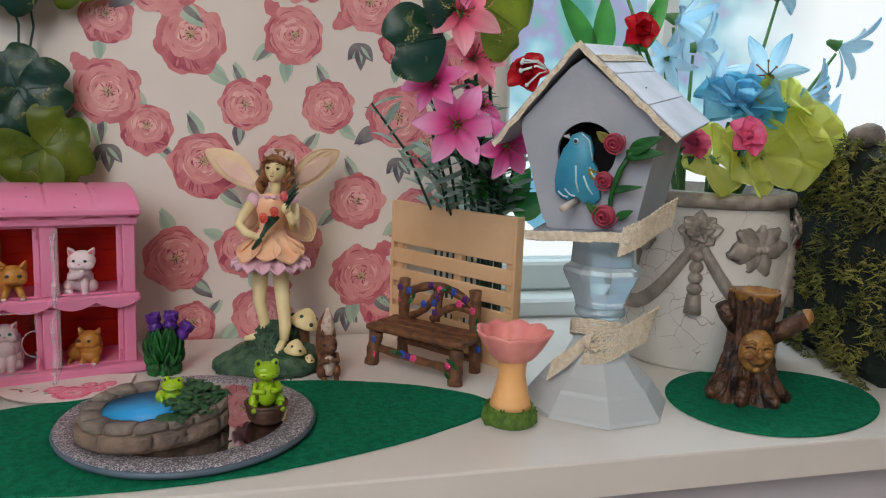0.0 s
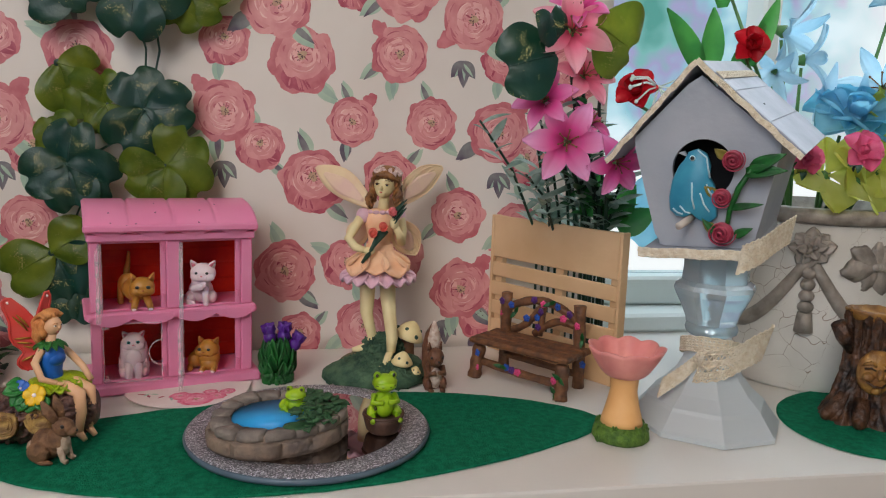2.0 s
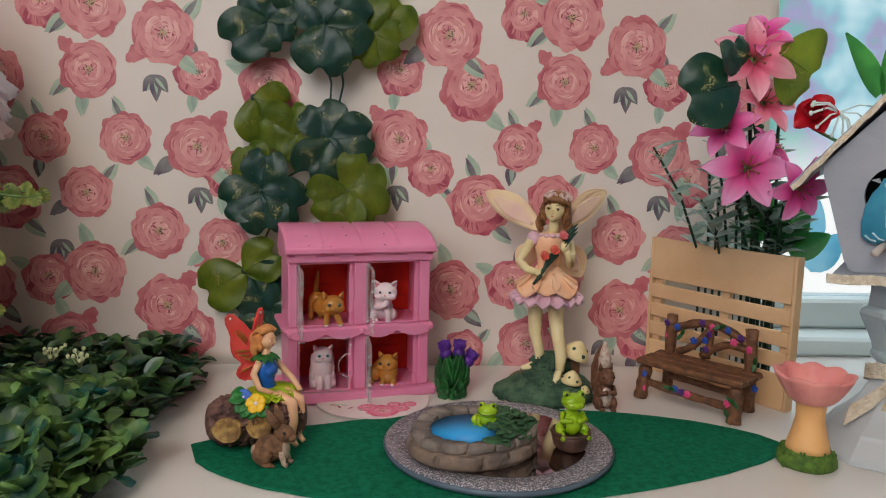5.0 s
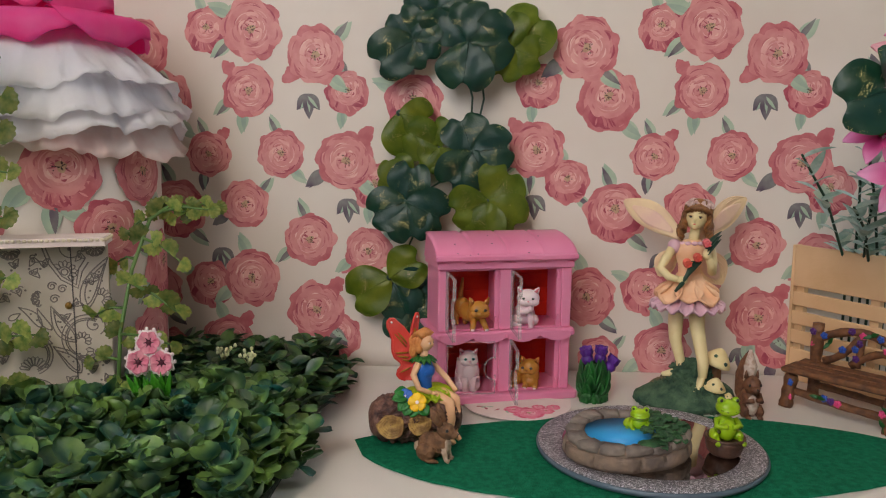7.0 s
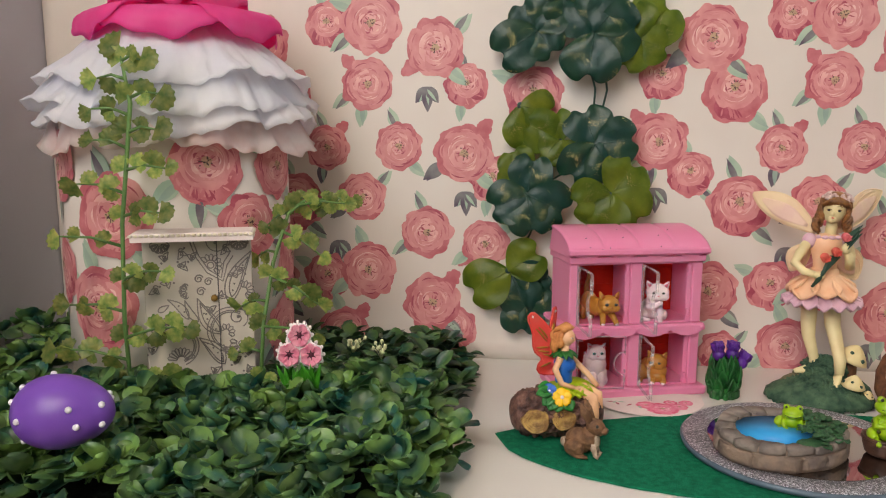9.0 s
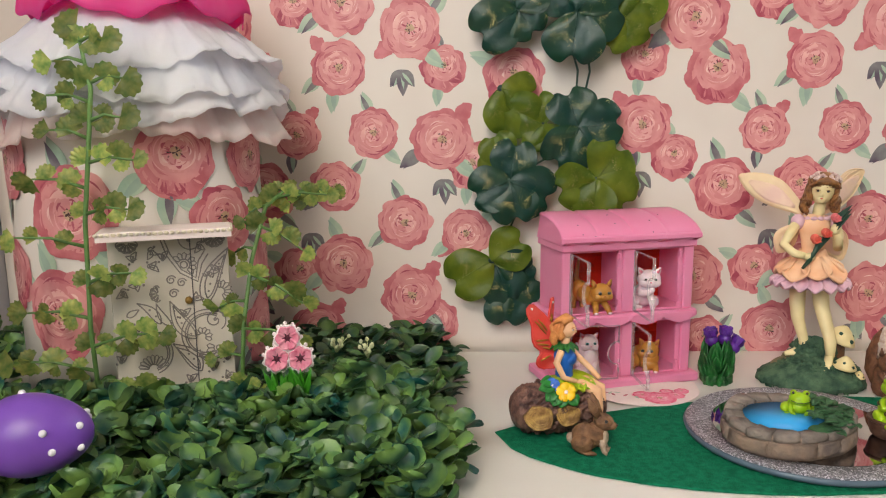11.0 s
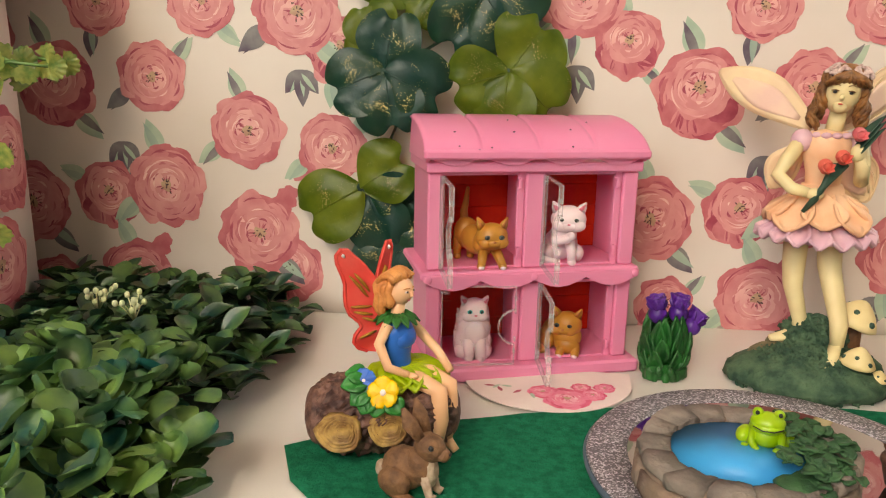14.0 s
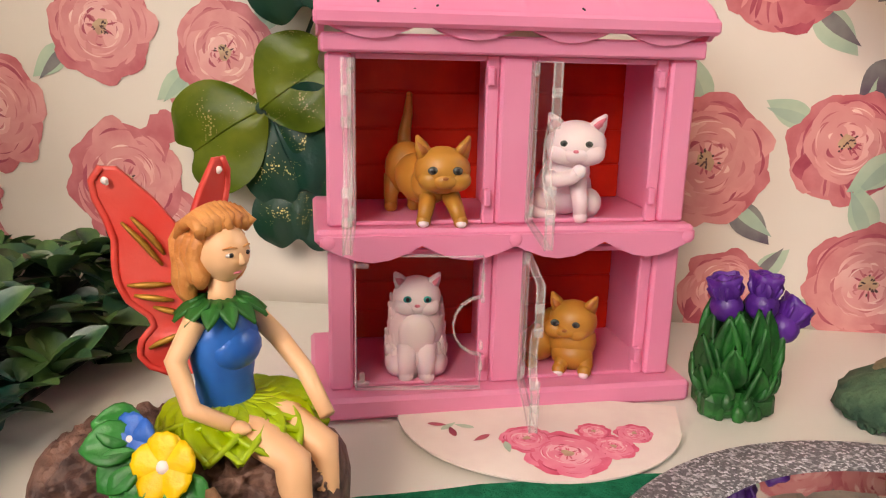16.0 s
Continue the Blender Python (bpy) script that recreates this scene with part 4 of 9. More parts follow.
part("water", Shape().lathe([(0.74, 0.0123), (0.0, 0.0125)], 40, sx=PRX, sy=PRY), M_WATER, pond, "blue painted water")
rn = random.Random(5)
for row in range(2):
    n = (11, 14)[row]
    cuts = [(i + rn.uniform(-0.22, 0.22)) / n * 2 * math.pi for i in range(n)]
    for i in range(n):
        gap = 0.010
        a0, a1 = cuts[i] + gap, (cuts[(i + 1) % n] if i < n - 1 else cuts[0] + 2 * math.pi) - gap
        z0, z1 = ((0.0012, 0.0088 + rn.uniform(-0.0008, 0.0008)), (0.0100, 0.0146 + rn.uniform(-0.0008, 0.0008)))[row]
        o = (1.035, 1.005)[row] + rn.uniform(-0.02, 0.025)
        inn = (0.93, 0.70)[row] + rn.uniform(-0.02, 0.02)
        s = Shape()
        K = 6
        ring = [(a0 + (a1 - a0) * k / (K - 1), o - 0.02 * (abs(k / (K - 1) - 0.5) * 2) ** 3 + rn.uniform(-0.008, 0.008)) for k in range(K)]
        vs = []
        for z, d in ((z0, 0.0), (z0 + (z1 - z0) * 0.25, 0.014), (z0 + (z1 - z0) * 0.75, 0.010), (z1, -0.010)):
            vs += [(PRX * (q + d) * pond_edge(a) * math.cos(a), PRY * (q + d) * pond_edge(a) * math.sin(a), z) for a, q in ring]
            vs += [(PRX * inn * pond_edge(a) * math.cos(a), PRY * inn * pond_edge(a) * math.sin(a), z - (0.0008 if z == z1 else 0)) for a, q in ring[::-1]]
        W = 2 * K
        fs = [(j + W * k, (j + 1) % W + W * k, (j + 1) % W + W * (k + 1), j + W * (k + 1)) for k in range(3) for j in range(W)]
        fs += [tuple(range(W - 1, -1, -1)), tuple(range(3 * W, 4 * W))]
        s.add(vs, fs, True)
        s.grain(0.0008, 300, i + row * 20)
        part("stone", s, M_STONE if row else M_SAND, pond)
s = Shape()
rn = random.Random(8)
for i in range(84):
    a, q = rn.uniform(-82, 48), rn.uniform(0.38, 1.0) ** 0.8
    x, y = PRX * q * math.cos(radians(a)), PRY * q * math.sin(radians(a))
    d = radians(rn.uniform(0, 360))
    z = 0.0135 + 0.0040 * math.sin(math.pi * min(1, q)) + 0.0014 * rn.random()
    petal(s, (x, y, z), (math.cos(d), math.sin(d), rn.uniform(-0.1, 0.35)), (rn.uniform(-.3, .3), rn.uniform(-.3, .3), 1), rn.uniform(0.0045, 0.0068), rn.uniform(0.0038, 0.0055), 0.25, 0.3, 0.6, 0.0007)
for i in range(9):
    a, q = radians(-75 + 14 * i), 0.72
    s.ell((PRX * q * math.cos(a), PRY * q * math.sin(a), 0.0130), (0.0072, 0.0060, 0.0026), (0, 0, 0), 10, 6)
s.grain(0.0006, 500)
part("lily_leaves", s, M_PAD, pond, "dark green lily leaves")


def frog(arms):
    s = Shape()
    s.ell((0, 0.001, 0.0070), (0.0058, 0.0056, 0.0072), m=0)
    s.ell((0, -0.0022, 0.0064), (0.0048, 0.0042, 0.0060))
    for x in (-1, 1):
        s.ell((x * 0.0058, 0.0005, 0.0032), (0.0030, 0.0056, 0.0032), (0, 0, x * 18))
        s.tube([(x * 0.0064, -0.003, 0.003), (x * 0.0062, -0.0072, 0.0012), (x * 0.0075, -0.0092, 0.0008)], [0.0016, 0.0013, 0.0014], 7)
        if arms:
            s.tube([(x * 0.0050, 0, 0.0120), (x * 0.0066, -0.0035, 0.0090), (x * 0.0015, -0.0068, 0.0098)], [0.0018, 0.0015, 0.0014], 7)
        else:
            s.tube([(x * 0.0042, -0.002, 0.0100), (x * 0.0050, -0.0055, 0.0055), (x * 0.0028, -0.0072, 0.0010)], [0.0017, 0.0014, 0.0013], 7)
    hz = 0.0190 if arms else 0.0162
    s.ell((0, -0.0012, hz), (0.0066, 0.0056, 0.0044))
    s.ell((0, -0.0030, hz - 0.0012), (0.0060, 0.0048, 0.0028))
    for x in (-1, 1):
        s.ell((x * 0.0040, -0.0015, hz + 0.0038), (0.0021, 0.0020, 0.0021))
        s.ell((x * 0.0043, -0.0031, hz + 0.0042), (0.0009, 0.0006, 0.0010), m=1)
        s.m = 0
    s.tube([(-0.0052, -0.0052, hz - 0.0004), (-0.002, -0.0073, hz - 0.0010), (0.002, -0.0073, hz - 0.0010), (0.0052, -0.0052, hz - 0.0004)], 0.00025, 5, m=1)
    for k, (x, y, z) in enumerate(((0.0052, -0.003, 0.0085), (-0.0050, -0.0036, 0.0060), (0.0058, 0.002, 0.0095), (-0.0054, 0.002, 0.010))):
        if arms:
            s.ell((x, y, z), (0.0010, 0.0010, 0.0012), m=2)
    return s


M_FROGSPOT = mat("frog_spot", rgb(70, 72, 22), rgb(50, 56, 18), 90, 0.4)
def crouching_frog():
    s = Shape()
    bits(s, ((0, 1, 5.2), (6.4, 6.0, 5.4), (0, 0, 0)), ((0, -2.5, 4.8), (5.6, 4.4, 4.6), (0, 0, 0)), ((0, -2.5, 10.2), (6.2, 5.2, 3.7), (0, 0, 0)), ((0, -3.8, 9.0), (5.9, 4.6, 2.6), (0, 0, 0)))
    for x in (-1, 1):
        bits(s, ((x * 7.0, 0.5, 3.0), (3.2, 5.0, 3.2), (0, 0, x * 20)), ((x * 3.6, -2.2, 13.4), (2.0, 2.0, 2.0), (0, 0, 0)), ((x * 7.2, -5.6, 0.9), (2.2, 2.4, 0.9), (0, 0, 0)))
        limb(s, [(x * 4.6, -3, 6.5), (x * 5.2, -6.2, 3.4), (x * 3.4, -7.4, 1.2)], [1.7, 1.4, 1.3])
        s.m = 1
        bits(s, ((x * 3.9, -3.8, 13.9), (0.8, 0.6, 0.9), (0, 0, 0)))
        s.m = 0
    s.tube([(-0.0052, -0.0068, 0.0098), (-0.002, -0.0083, 0.0090), (0.002, -0.0083, 0.0090), (0.0052, -0.0068, 0.0098)], 0.00025, 5, m=1)
    return s


solid("frog_figure", crouching_frog(), [M_FROG, M_BLACK, M_FROGSPOT], AT_PLATE @ pose(-0.0035, 0.4785, 0.0185, 0, 0, -16) @ Matrix.Scale(0.98, 4), "small lime green frog sitting on the pond leaves", "frog figurine")
bt = thing("frog_tub", AT_PLATE @ pose(0.0462, 0.4685, 0.0076), "dark brown round wooden tub on the mirror", "tub")
M_TUB = mat("dark_tub_wood", rgb(88, 58, 42), rgb(62, 40, 32), 120, 0.5, bump=0.4, bscale=200)
part("tub", Shape().lathe([(0.0082, 0), (0.0100, 0.002), (0.0113, 0.0070), (0.0118, 0.0105), (0.0106, 0.0108), (0.0104, 0.0090), (0.0, 0.0085)], 26, wob=0.03), M_TUB, bt)
part("rim", Shape().lathe([(0.0116, 0.0096), (0.0124, 0.0104), (0.0120, 0.0116), (0.0104, 0.0114), (0.0104, 0.0100)], 26, wob=0.03), M_TUB, bt)
solid("frog_figure", frog(True), [M_FROG, M_BLACK, M_FROGSPOT], AT_PLATE @ pose(0.0462, 0.4685, 0.0163, 0, 0, 4) @ Matrix.Scale(1.12, 4), "lime green frog with folded arms sitting in the tub", "frog figurine")

# ---- purple tulips ----
M_PURPLE = mat("purple_paint", rgb(96, 40, 150), rgb(70, 24, 120), 90, 0.4, bump=0.2)
M_GREEN = mat("green_paint", rgb(26, 104, 40), rgb(14, 70, 28), 130, 0.45, bump=0.3)
tul = thing("tulip_figure", nudge(-0.0129, 0.5882, 2.3, -0.3, 1.7, 1.026) @ pose(-0.0152, 0.588, 0, 0, 0, 8) @ Matrix.Diagonal((0.82, 0.86, 0.94, 1)), "moulded purple tulips over green leaves, on the shelf", "flower figurine")
s = Shape().box((-0.0125, -0.0085, 0), (0.0125, 0.0085, 0.0085), 0.002)
for k in range(26):
    a = 2.4 * k
    s.ell((0.0118 * math.cos(a), 0.0085 * math.sin(a), 0.0022 + 0.0045 * ((k * 7) % 5) / 5), (0.0026, 0.0022, 0.0030), (0, 0, 0), 8, 5)
s.grain(0.0009, 300)
part("base", s, M_GREEN, tul)
rn = random.Random(2)
for i in range(34):
    tier = i % 3
    a = 2 * math.pi * i / 34 * 5 + rn.uniform(-0.2, 0.2)
    ln = (0.013, 0.018, 0.021)[tier] * rn.uniform(0.85, 1.15)
    z = (0.006, 0.010, 0.013)[tier]
    s = Shape()
    petal(s, (0.0065 * math.cos(a), 0.0045 * math.sin(a), z), ((0.75, 0.50, 0.28)[tier] * math.cos(a), (0.6, 0.4, 0.22)[tier] * math.sin(a), 1), (math.cos(a), math.sin(a), 0.25), ln, 0.0100, 0.30 * rn.uniform(0.2, 1), 0.6, 1.0, 0.0014)
    part("leaf", s, M_GREEN, tul)
part("leaf_core", Shape().ell((0, 0, 0.018), (0.0080, 0.0060, 0.013)), M_GREEN, tul)
for i, (x, y, z, t) in enumerate(((-0.0058, -0.001, 0.0385, -10), (0.0048, -0.003, 0.0395, 6), (0.0125, -0.002, 0.0325, 34))):
    s = Shape()
    q = Euler((0, radians(t), 0)).to_matrix()
    for k in range(9):
        a = 2 * math.pi * k / (4 if k < 4 else 5) + i + (0.4 if k >= 4 else 0)
        d = Vector((math.cos(a), math.sin(a), 0))
        s2 = Shape()
        out = k >= 4
        petal(s2, d * (0.0026 if out else 0.0010), Vector(((0.42 if out else 0.15) * d.x, (0.42 if out else 0.15) * d.y, 1)), -d, 0.0130 if out else 0.0124, 0.0118, 0.04 if out else 0.25, 0.8, 1.9, 0.0009, m=0)
        s.add([q @ Vector(p) + Vector((x, y, z - 0.0065)) for p in s2.v], s2.f)
    c = q @ Vector((0, 0, 0.0030)) + Vector((x, y, z - 0.0065))
    s.ell(c, (0.0056, 0.0056, 0.0050))
    part("tulip", s, M_PURPLE, tul, "purple tulip head")

# ---- standing fairy statue ----
M_SKIN = mat("cream_resin", rgb(238, 222, 170), rgb(228, 208, 156), 60, 0.5)
M_HAIR = mat("brown_hair_paint", rgb(160, 108, 60), rgb(88, 54, 32), 200, 0.5, bump=0.6, bscale=300)
M_PEACH = mat("peach_paint", rgb(244, 200, 162), rgb(238, 182, 142), 70, 0.5, bump=0.25, bscale=120)
M_LILAC = mat("lilac_paint", rgb(230, 190, 200), rgb(216, 172, 190), 80, 0.5, bump=0.2, bscale=150)
M_WING = mat("cream_wing_paint", rgb(240, 214, 172), rgb(234, 200, 164), 60, 0.45, bump=0.25, bscale=120)
M_CORAL = mat("coral_paint", rgb(228, 112, 92), rgb(214, 90, 80), 80, 0.45)
M_STEM = mat("dark_stem_paint", rgb(50, 84, 66), rgb(36, 62, 54), 90, 0.5)
M_MOUND = mat("mossy_resin", rgb(84, 114, 86), rgb(40, 74, 58), 130, 0.8, bump=1.0, bscale=420)
M_EARTH = mat("bare_earth_resin", rgb(146, 132, 100), rgb(110, 104, 78), 160, 0.85, bump=0.8, bscale=400)
M_CAPS = mat("cream_cap", rgb(240, 222, 168), rgb(230, 208, 150), 60, 0.4)
M_BARK = mat("brown_bark", rgb(130, 88, 56), rgb(92, 60, 40), 150, 0.7, bump=0.7, bscale=260)
M_BLOSSOM = mat("tiara_blossom", rgb(226, 202, 194), rgb(198, 164, 158), 400, 0.6, bump=0.8, bscale=600)


def wing(s, root, tip, width, up, m, thick=0.0016, edge_m=None, panel=None):
    """Flat insect wing with raised veins from root to tip."""
    root, tip, up = Vector(root), Vector(tip), Vector(up)
    d = tip - root
    side = up

    def at(u, v):
        w = width * (0.88 * math.sin(math.pi * min(1.0, 0.04 + 0.94 * u ** 1.35)) ** 0.85 + 0.12 * (1 - u))
        return root + d * u + side * (w * (v - 0.42)) + Vector((0, 0.0025 * math.sin(2.5 * u), 0))
    s.sheet(at, 14, 8, thick, m)
    if panel is not None:
        s.sheet(lambda u, v: at(0.16 + 0.70 * u, 0.42 + (v - 0.5) * 0.62 * math.sin(math.pi * (0.08 + 0.84 * u)) ** 0.8) + Vector((0, -0.0010, 0)), 10, 6, 0.0008, panel)
    s.m = m if edge_m is None else edge_m
    for v0 in (0.16, 0.42, 0.68, 0.88):
        s.tube([at(u / 10, v0 + (0.42 - v0) * (1 - u / 10) ** 2) + Vector((0, -0.0004, 0)) for u in range(1, 10)], [0.0006] * 8 + [0.0003], 5)
    rim = [at(u / 14, 0.0) for u in range(15)] + [at(u / 14, 1.0) for u in range(14, -1, -1)]
    s.tube(rim, 0.0006, 5)


s = Shape()
# grassy mound
s.lathe([(0.030, 0), (0.0365, 0.002), (0.036, 0.006), (0.029, 0.011), (0.016, 0.0165), (0.0, 0.019)], 40, (0, 0, 0), 1.05, 0.86, m=0, wob=0.05)
s.ell((0.006, 0.012, 0.014), (0.0175, 0.0150, 0.0160), (0, 8, 0))
s.ell((0.0230, 0.002, 0.0075), (0.0130, 0.0200, 0.0085))
s.ell((-0.016, 0.010, 0.0105), (0.0120, 0.0080, 0.0062), (0, -14, 0), m=14)
s.ell((-0.009, 0.013, 0.0145), (0.0080, 0.0070, 0.0060), m=14)
s.grain(0.0012, 230, 3)
s.m = 0
rn = random.Random(11)
for i in range(1500):
    a, q = rn.uniform(0, 6.28), math.sqrt(rn.random())
    x, y = 0.037 * q * math.cos(a), 0.030 * q * math.sin(a)
    z = max(0.019 * (1 - q * q) ** 0.8, 0.014 + 0.0160 * max(0.0, 1 - ((x - 0.006) / 0.0175) ** 2 - ((y - 0.012) / 0.0150) ** 2) ** 0.5 if ((x - 0.006) / 0.0175) ** 2 + ((y - 0.012) / 0.0150) ** 2 < 1 else 0) + 0.0004
    if x < -0.006 and y > 0.006 and rn.random() < 0.7:
        continue
    s.ell((x, y, z), (0.0025, 0.0007, 0.0013), (rn.uniform(-30, 30), rn.uniform(-35, 35) + 40 * x / 0.037, rn.uniform(60, 160)), 5, 3)
body = len(s.v)
# legs
s.tube([(-0.001, 0.004, 0.074), (-0.0025, 0.004, 0.055), (-0.004, 0.0055, 0.046), (-0.0015, 0.010, 0.028), (-0.003, 0.012, 0.0225)], [0.0062, 0.0054, 0.0047, 0.0036, 0.0028], 12, m=1)
s.tube([(-0.002, 0.012, 0.024), (-0.008, 0.010, 0.0205), (-0.0165, 0.0085, 0.0195)], [0.003, 0.0032, 0.0018], 9, flat=0.7)
s.tube([(0.0125, -0.002, 0.074), (0.0125, -0.003, 0.056), (0.012, -0.004, 0.046), (0.0115, -0.005, 0.032), (0.010, -0.006, 0.0215)], [0.0062, 0.0056, 0.0050, 0.0044, 0.0032], 12)
s.tube([(0.010, -0.005, 0.022), (0.0065, -0.010, 0.0170), (0.003, -0.0155, 0.0145)], [0.0034, 0.0038, 0.0024], 9, flat=0.7)
for k in range(4):
    s.ell((0.0005 + 0.0018 * k, -0.0172 + 0.0006 * k, 0.0138), 0.0011, n=7, rings=5)
# lilac hem and peach skirt petals
for k in range(17):
    a = 2 * math.pi * k / 17
    petal(s, (0.006 + 0.0085 * math.cos(a), 0.0078 * math.sin(a), 0.084), (0.72 * math.cos(a), 0.62 * math.sin(a), -0.95), (math.cos(a), math.sin(a), 0.6), 0.0225, 0.0118, -0.14, 0.7, 2.4, 0.0012, 7, 6, m=3, ruffle=0.05)
s.lathe([(0.0175, 0), (0.0150, 0.008), (0.0115, 0.017), (0.0095, 0.024)], 30, (0.0065, 0, 0.0735), 1.0, 0.85, m=2)
s.lathe([(0.0215, 0), (0.0185, 0.006), (0.0140, 0.014)], 36, (0.0062, 0, 0.0700), 1.0, 0.86, m=3, wob=0.05)
for k in range(9):
    a = 2 * math.pi * k / 9 + 0.3
    petal(s, (0.006 + 0.0065 * math.cos(a), 0.006 * math.sin(a), 0.095), (0.60 * math.cos(a), 0.55 * math.sin(a), -1), (math.cos(a), math.sin(a), 0.6), 0.0260 if k % 2 else 0.0225, 0.0215, -0.08, 0.30, 1.7, 0.0014, 9, 8, m=2, ruffle=0.025)
s.lathe([(0.0125, -0.012), (0.0100, -0.004), (0.0082, 0.004), (0.0086, 0.010), (0.0108, 0.0185), (0.0112, 0.0245), (0.0088, 0.0300), (0.0, 0.0315)], 22, (0.0065, 0.0, 0.093), 1.0, 0.78, m=2)
for k in range(12):
    a = 2 * math.pi * k / 12
    s.ell((0.0075 + 0.0090 * math.cos(a), 0.0070 * math.sin(a), 0.1215), (0.0028, 0.0022, 0.0016), n=8, rings=5, m=3)
# sleeves, arms
s.ell((-0.0058, 0.000, 0.1185), (0.0052, 0.005, 0.0058), m=3)
s.ell((0.0205, 0.000, 0.1185), (0.0050, 0.005, 0.0058))
s.tube([(-0.0075, -0.001, 0.117), (-0.0125, -0.002, 0.109), (-0.0165, -0.003, 0.102), (-0.0120, -0.010, 0.0965), (-0.004, -0.0135, 0.0945)], [0.0036, 0.0037, 0.0034, 0.0031, 0.0024], 10, m=1)
s.ell((-0.0025, -0.0145, 0.0945), (0.0042, 0.003, 0.003))
s.tube([(0.0215, -0.001, 0.117), (0.0225, -0.004, 0.108), (0.0215, -0.007, 0.100), (0.0195, -0.0105, 0.106), (0.0155, -0.0135, 0.1135)], [0.0036, 0.0037, 0.0035, 0.0030, 0.0024], 10)
s.ell((0.0150, -0.0140, 0.1145), (0.0034, 0.003, 0.0042))
# neck, head, face
s.tube([(0.0085, 0, 0.121), (0.0095, -0.001, 0.134)], [0.0042, 0.0038], 10)
skull = len(s.v)
s.ell((0.0094, -0.0020, 0.1425), (0.0082, 0.0086, 0.0106), (0, 6, 0), 24, 16)
s.ell((0.0080, -0.0105, 0.1412), (0.0013, 0.0016, 0.0017), n=8, rings=6)
s.ell((0.0084, -0.0078, 0.1366), (0.0034, 0.0030, 0.0034), n=14, rings=9)
s.ell((0.0080, -0.0112, 0.1380), (0.0012, 0.0005, 0.0005), n=8, rings=5, m=6)
for x in (0.0045, 0.0118):
    s.ell((x, -0.0095, 0.1436), (0.0017, 0.0009, 0.0009), n=10, rings=6, m=11)
    s.ell((x, -0.0101, 0.1436), (0.0011, 0.0005, 0.0009), n=8, rings=5, m=9)
    s.tube([(x - 0.0017, -0.0100, 0.1441), (x, -0.0105, 0.1447), (x + 0.0017, -0.0100, 0.1441)], 0.0003, 5, m=5)
    out = -1 if x < 0.008 else 1
    s.tube([(x - out * 0.0018, -0.0101, 0.1468), (x, -0.0104, 0.1474), (x + out * 0.0021, -0.0092, 0.1466)], 0.00022, 5, m=5)
# hair
s.ell((0.0102, 0.0018, 0.1470), (0.0102, 0.0098, 0.0096), m=5)
rn = random.Random(4)
for k in range(44):
    side = -1 if k % 2 else 1
    x0 = 0.0100 + side * rn.uniform(0.0070, 0.0092)
    y0 = rn.uniform(-0.004, 0.006)
    pts = []
    for j in range(14):
        f = j / 13
        pts.append((x0 + side * (0.0030 * f ** 1.5 + (0.0008 + 0.0016 * f) * math.sin(13 * f + k)), y0 - 0.002 * f + (0.0010 + 0.0018 * f) * math.cos(13 * f + k), 0.151 - (0.022 + 0.006 * (k % 3) / 2) * f))
    s.tube(pts, [0.0013] * 12 + [0.0012, 0.0006], 6)
for k in range(9):
    f = k / 8
    s.tube([(0.010, -0.008, 0.1535), (0.010 + (f - 0.5) * 0.012, -0.0105, 0.1510), (0.010 + (f - 0.5) * 0.021, -0.0070, 0.1465)], [0.0012, 0.0015, 0.001], 6)
# flower crown
rn = random.Random(6)
for k in range(130):
    a, h = rn.uniform(0, 6.28), rn.uniform(0, 1)
    s.ell((0.0108 + (0.0108 - 0.004 * h) * math.cos(a), 0.0005 + (0.0098 - 0.004 * h) * math.sin(a), 0.1512 + 0.0040 * h), 0.0013, n=6, rings=4, m=8)
# she looks down and to her right
chin = Vector((0.0095, 0.0, 0.1335))
nod = Matrix.Rotation(radians(-16), 3, "Z") @ Matrix.Rotation(radians(7), 3, "X") @ Matrix.Rotation(radians(5), 3, "Y") * 0.95
s.v[skull:] = [tuple(chin + nod @ (Vector(p) - chin)) for p in s.v[skull:]]
# bouquet
for (x, y, z, r, mm) in ((-0.0005, -0.0165, 0.1085, 0.0047, 6), (0.0068, -0.0168, 0.1128, 0.0046, 6), (0.0135, -0.0155, 0.1235, 0.0044, 10)):
    s.ell((x, y, z), r * 0.7, n=10, rings=7, m=mm)
    for k in range(6):
        a = math.pi * k / 3
        petal(s, (x, y + 0.001, z - r * 0.5), (math.cos(a) * 0.8, -0.5, math.sin(a) * 0.8 + 0.5), (-math.cos(a), -1, -math.sin(a)), r * 1.35, r * 1.2, -0.35, 0.4, 0.5, 0.0005, 4, 3, m=mm)
for k in range(6):
    s.tube([(0.004 + 0.0012 * k, -0.0150, 0.109), (0.0, -0.0165, 0.0985), (-0.008 + 0.001 * k, -0.016, 0.086 + 0.001 * k)], [0.0014, 0.0015, 0.0010], 6, m=7)
for k in range(3):
    petal(s, (0.014, -0.014, 0.113 + 0.003 * k), (0.7, -0.3, 0.9), (-1, -0.5, 0.5), 0.017, 0.005, 0.1, 0.3, 0.6, 0.0006, 5, 3, m=7)
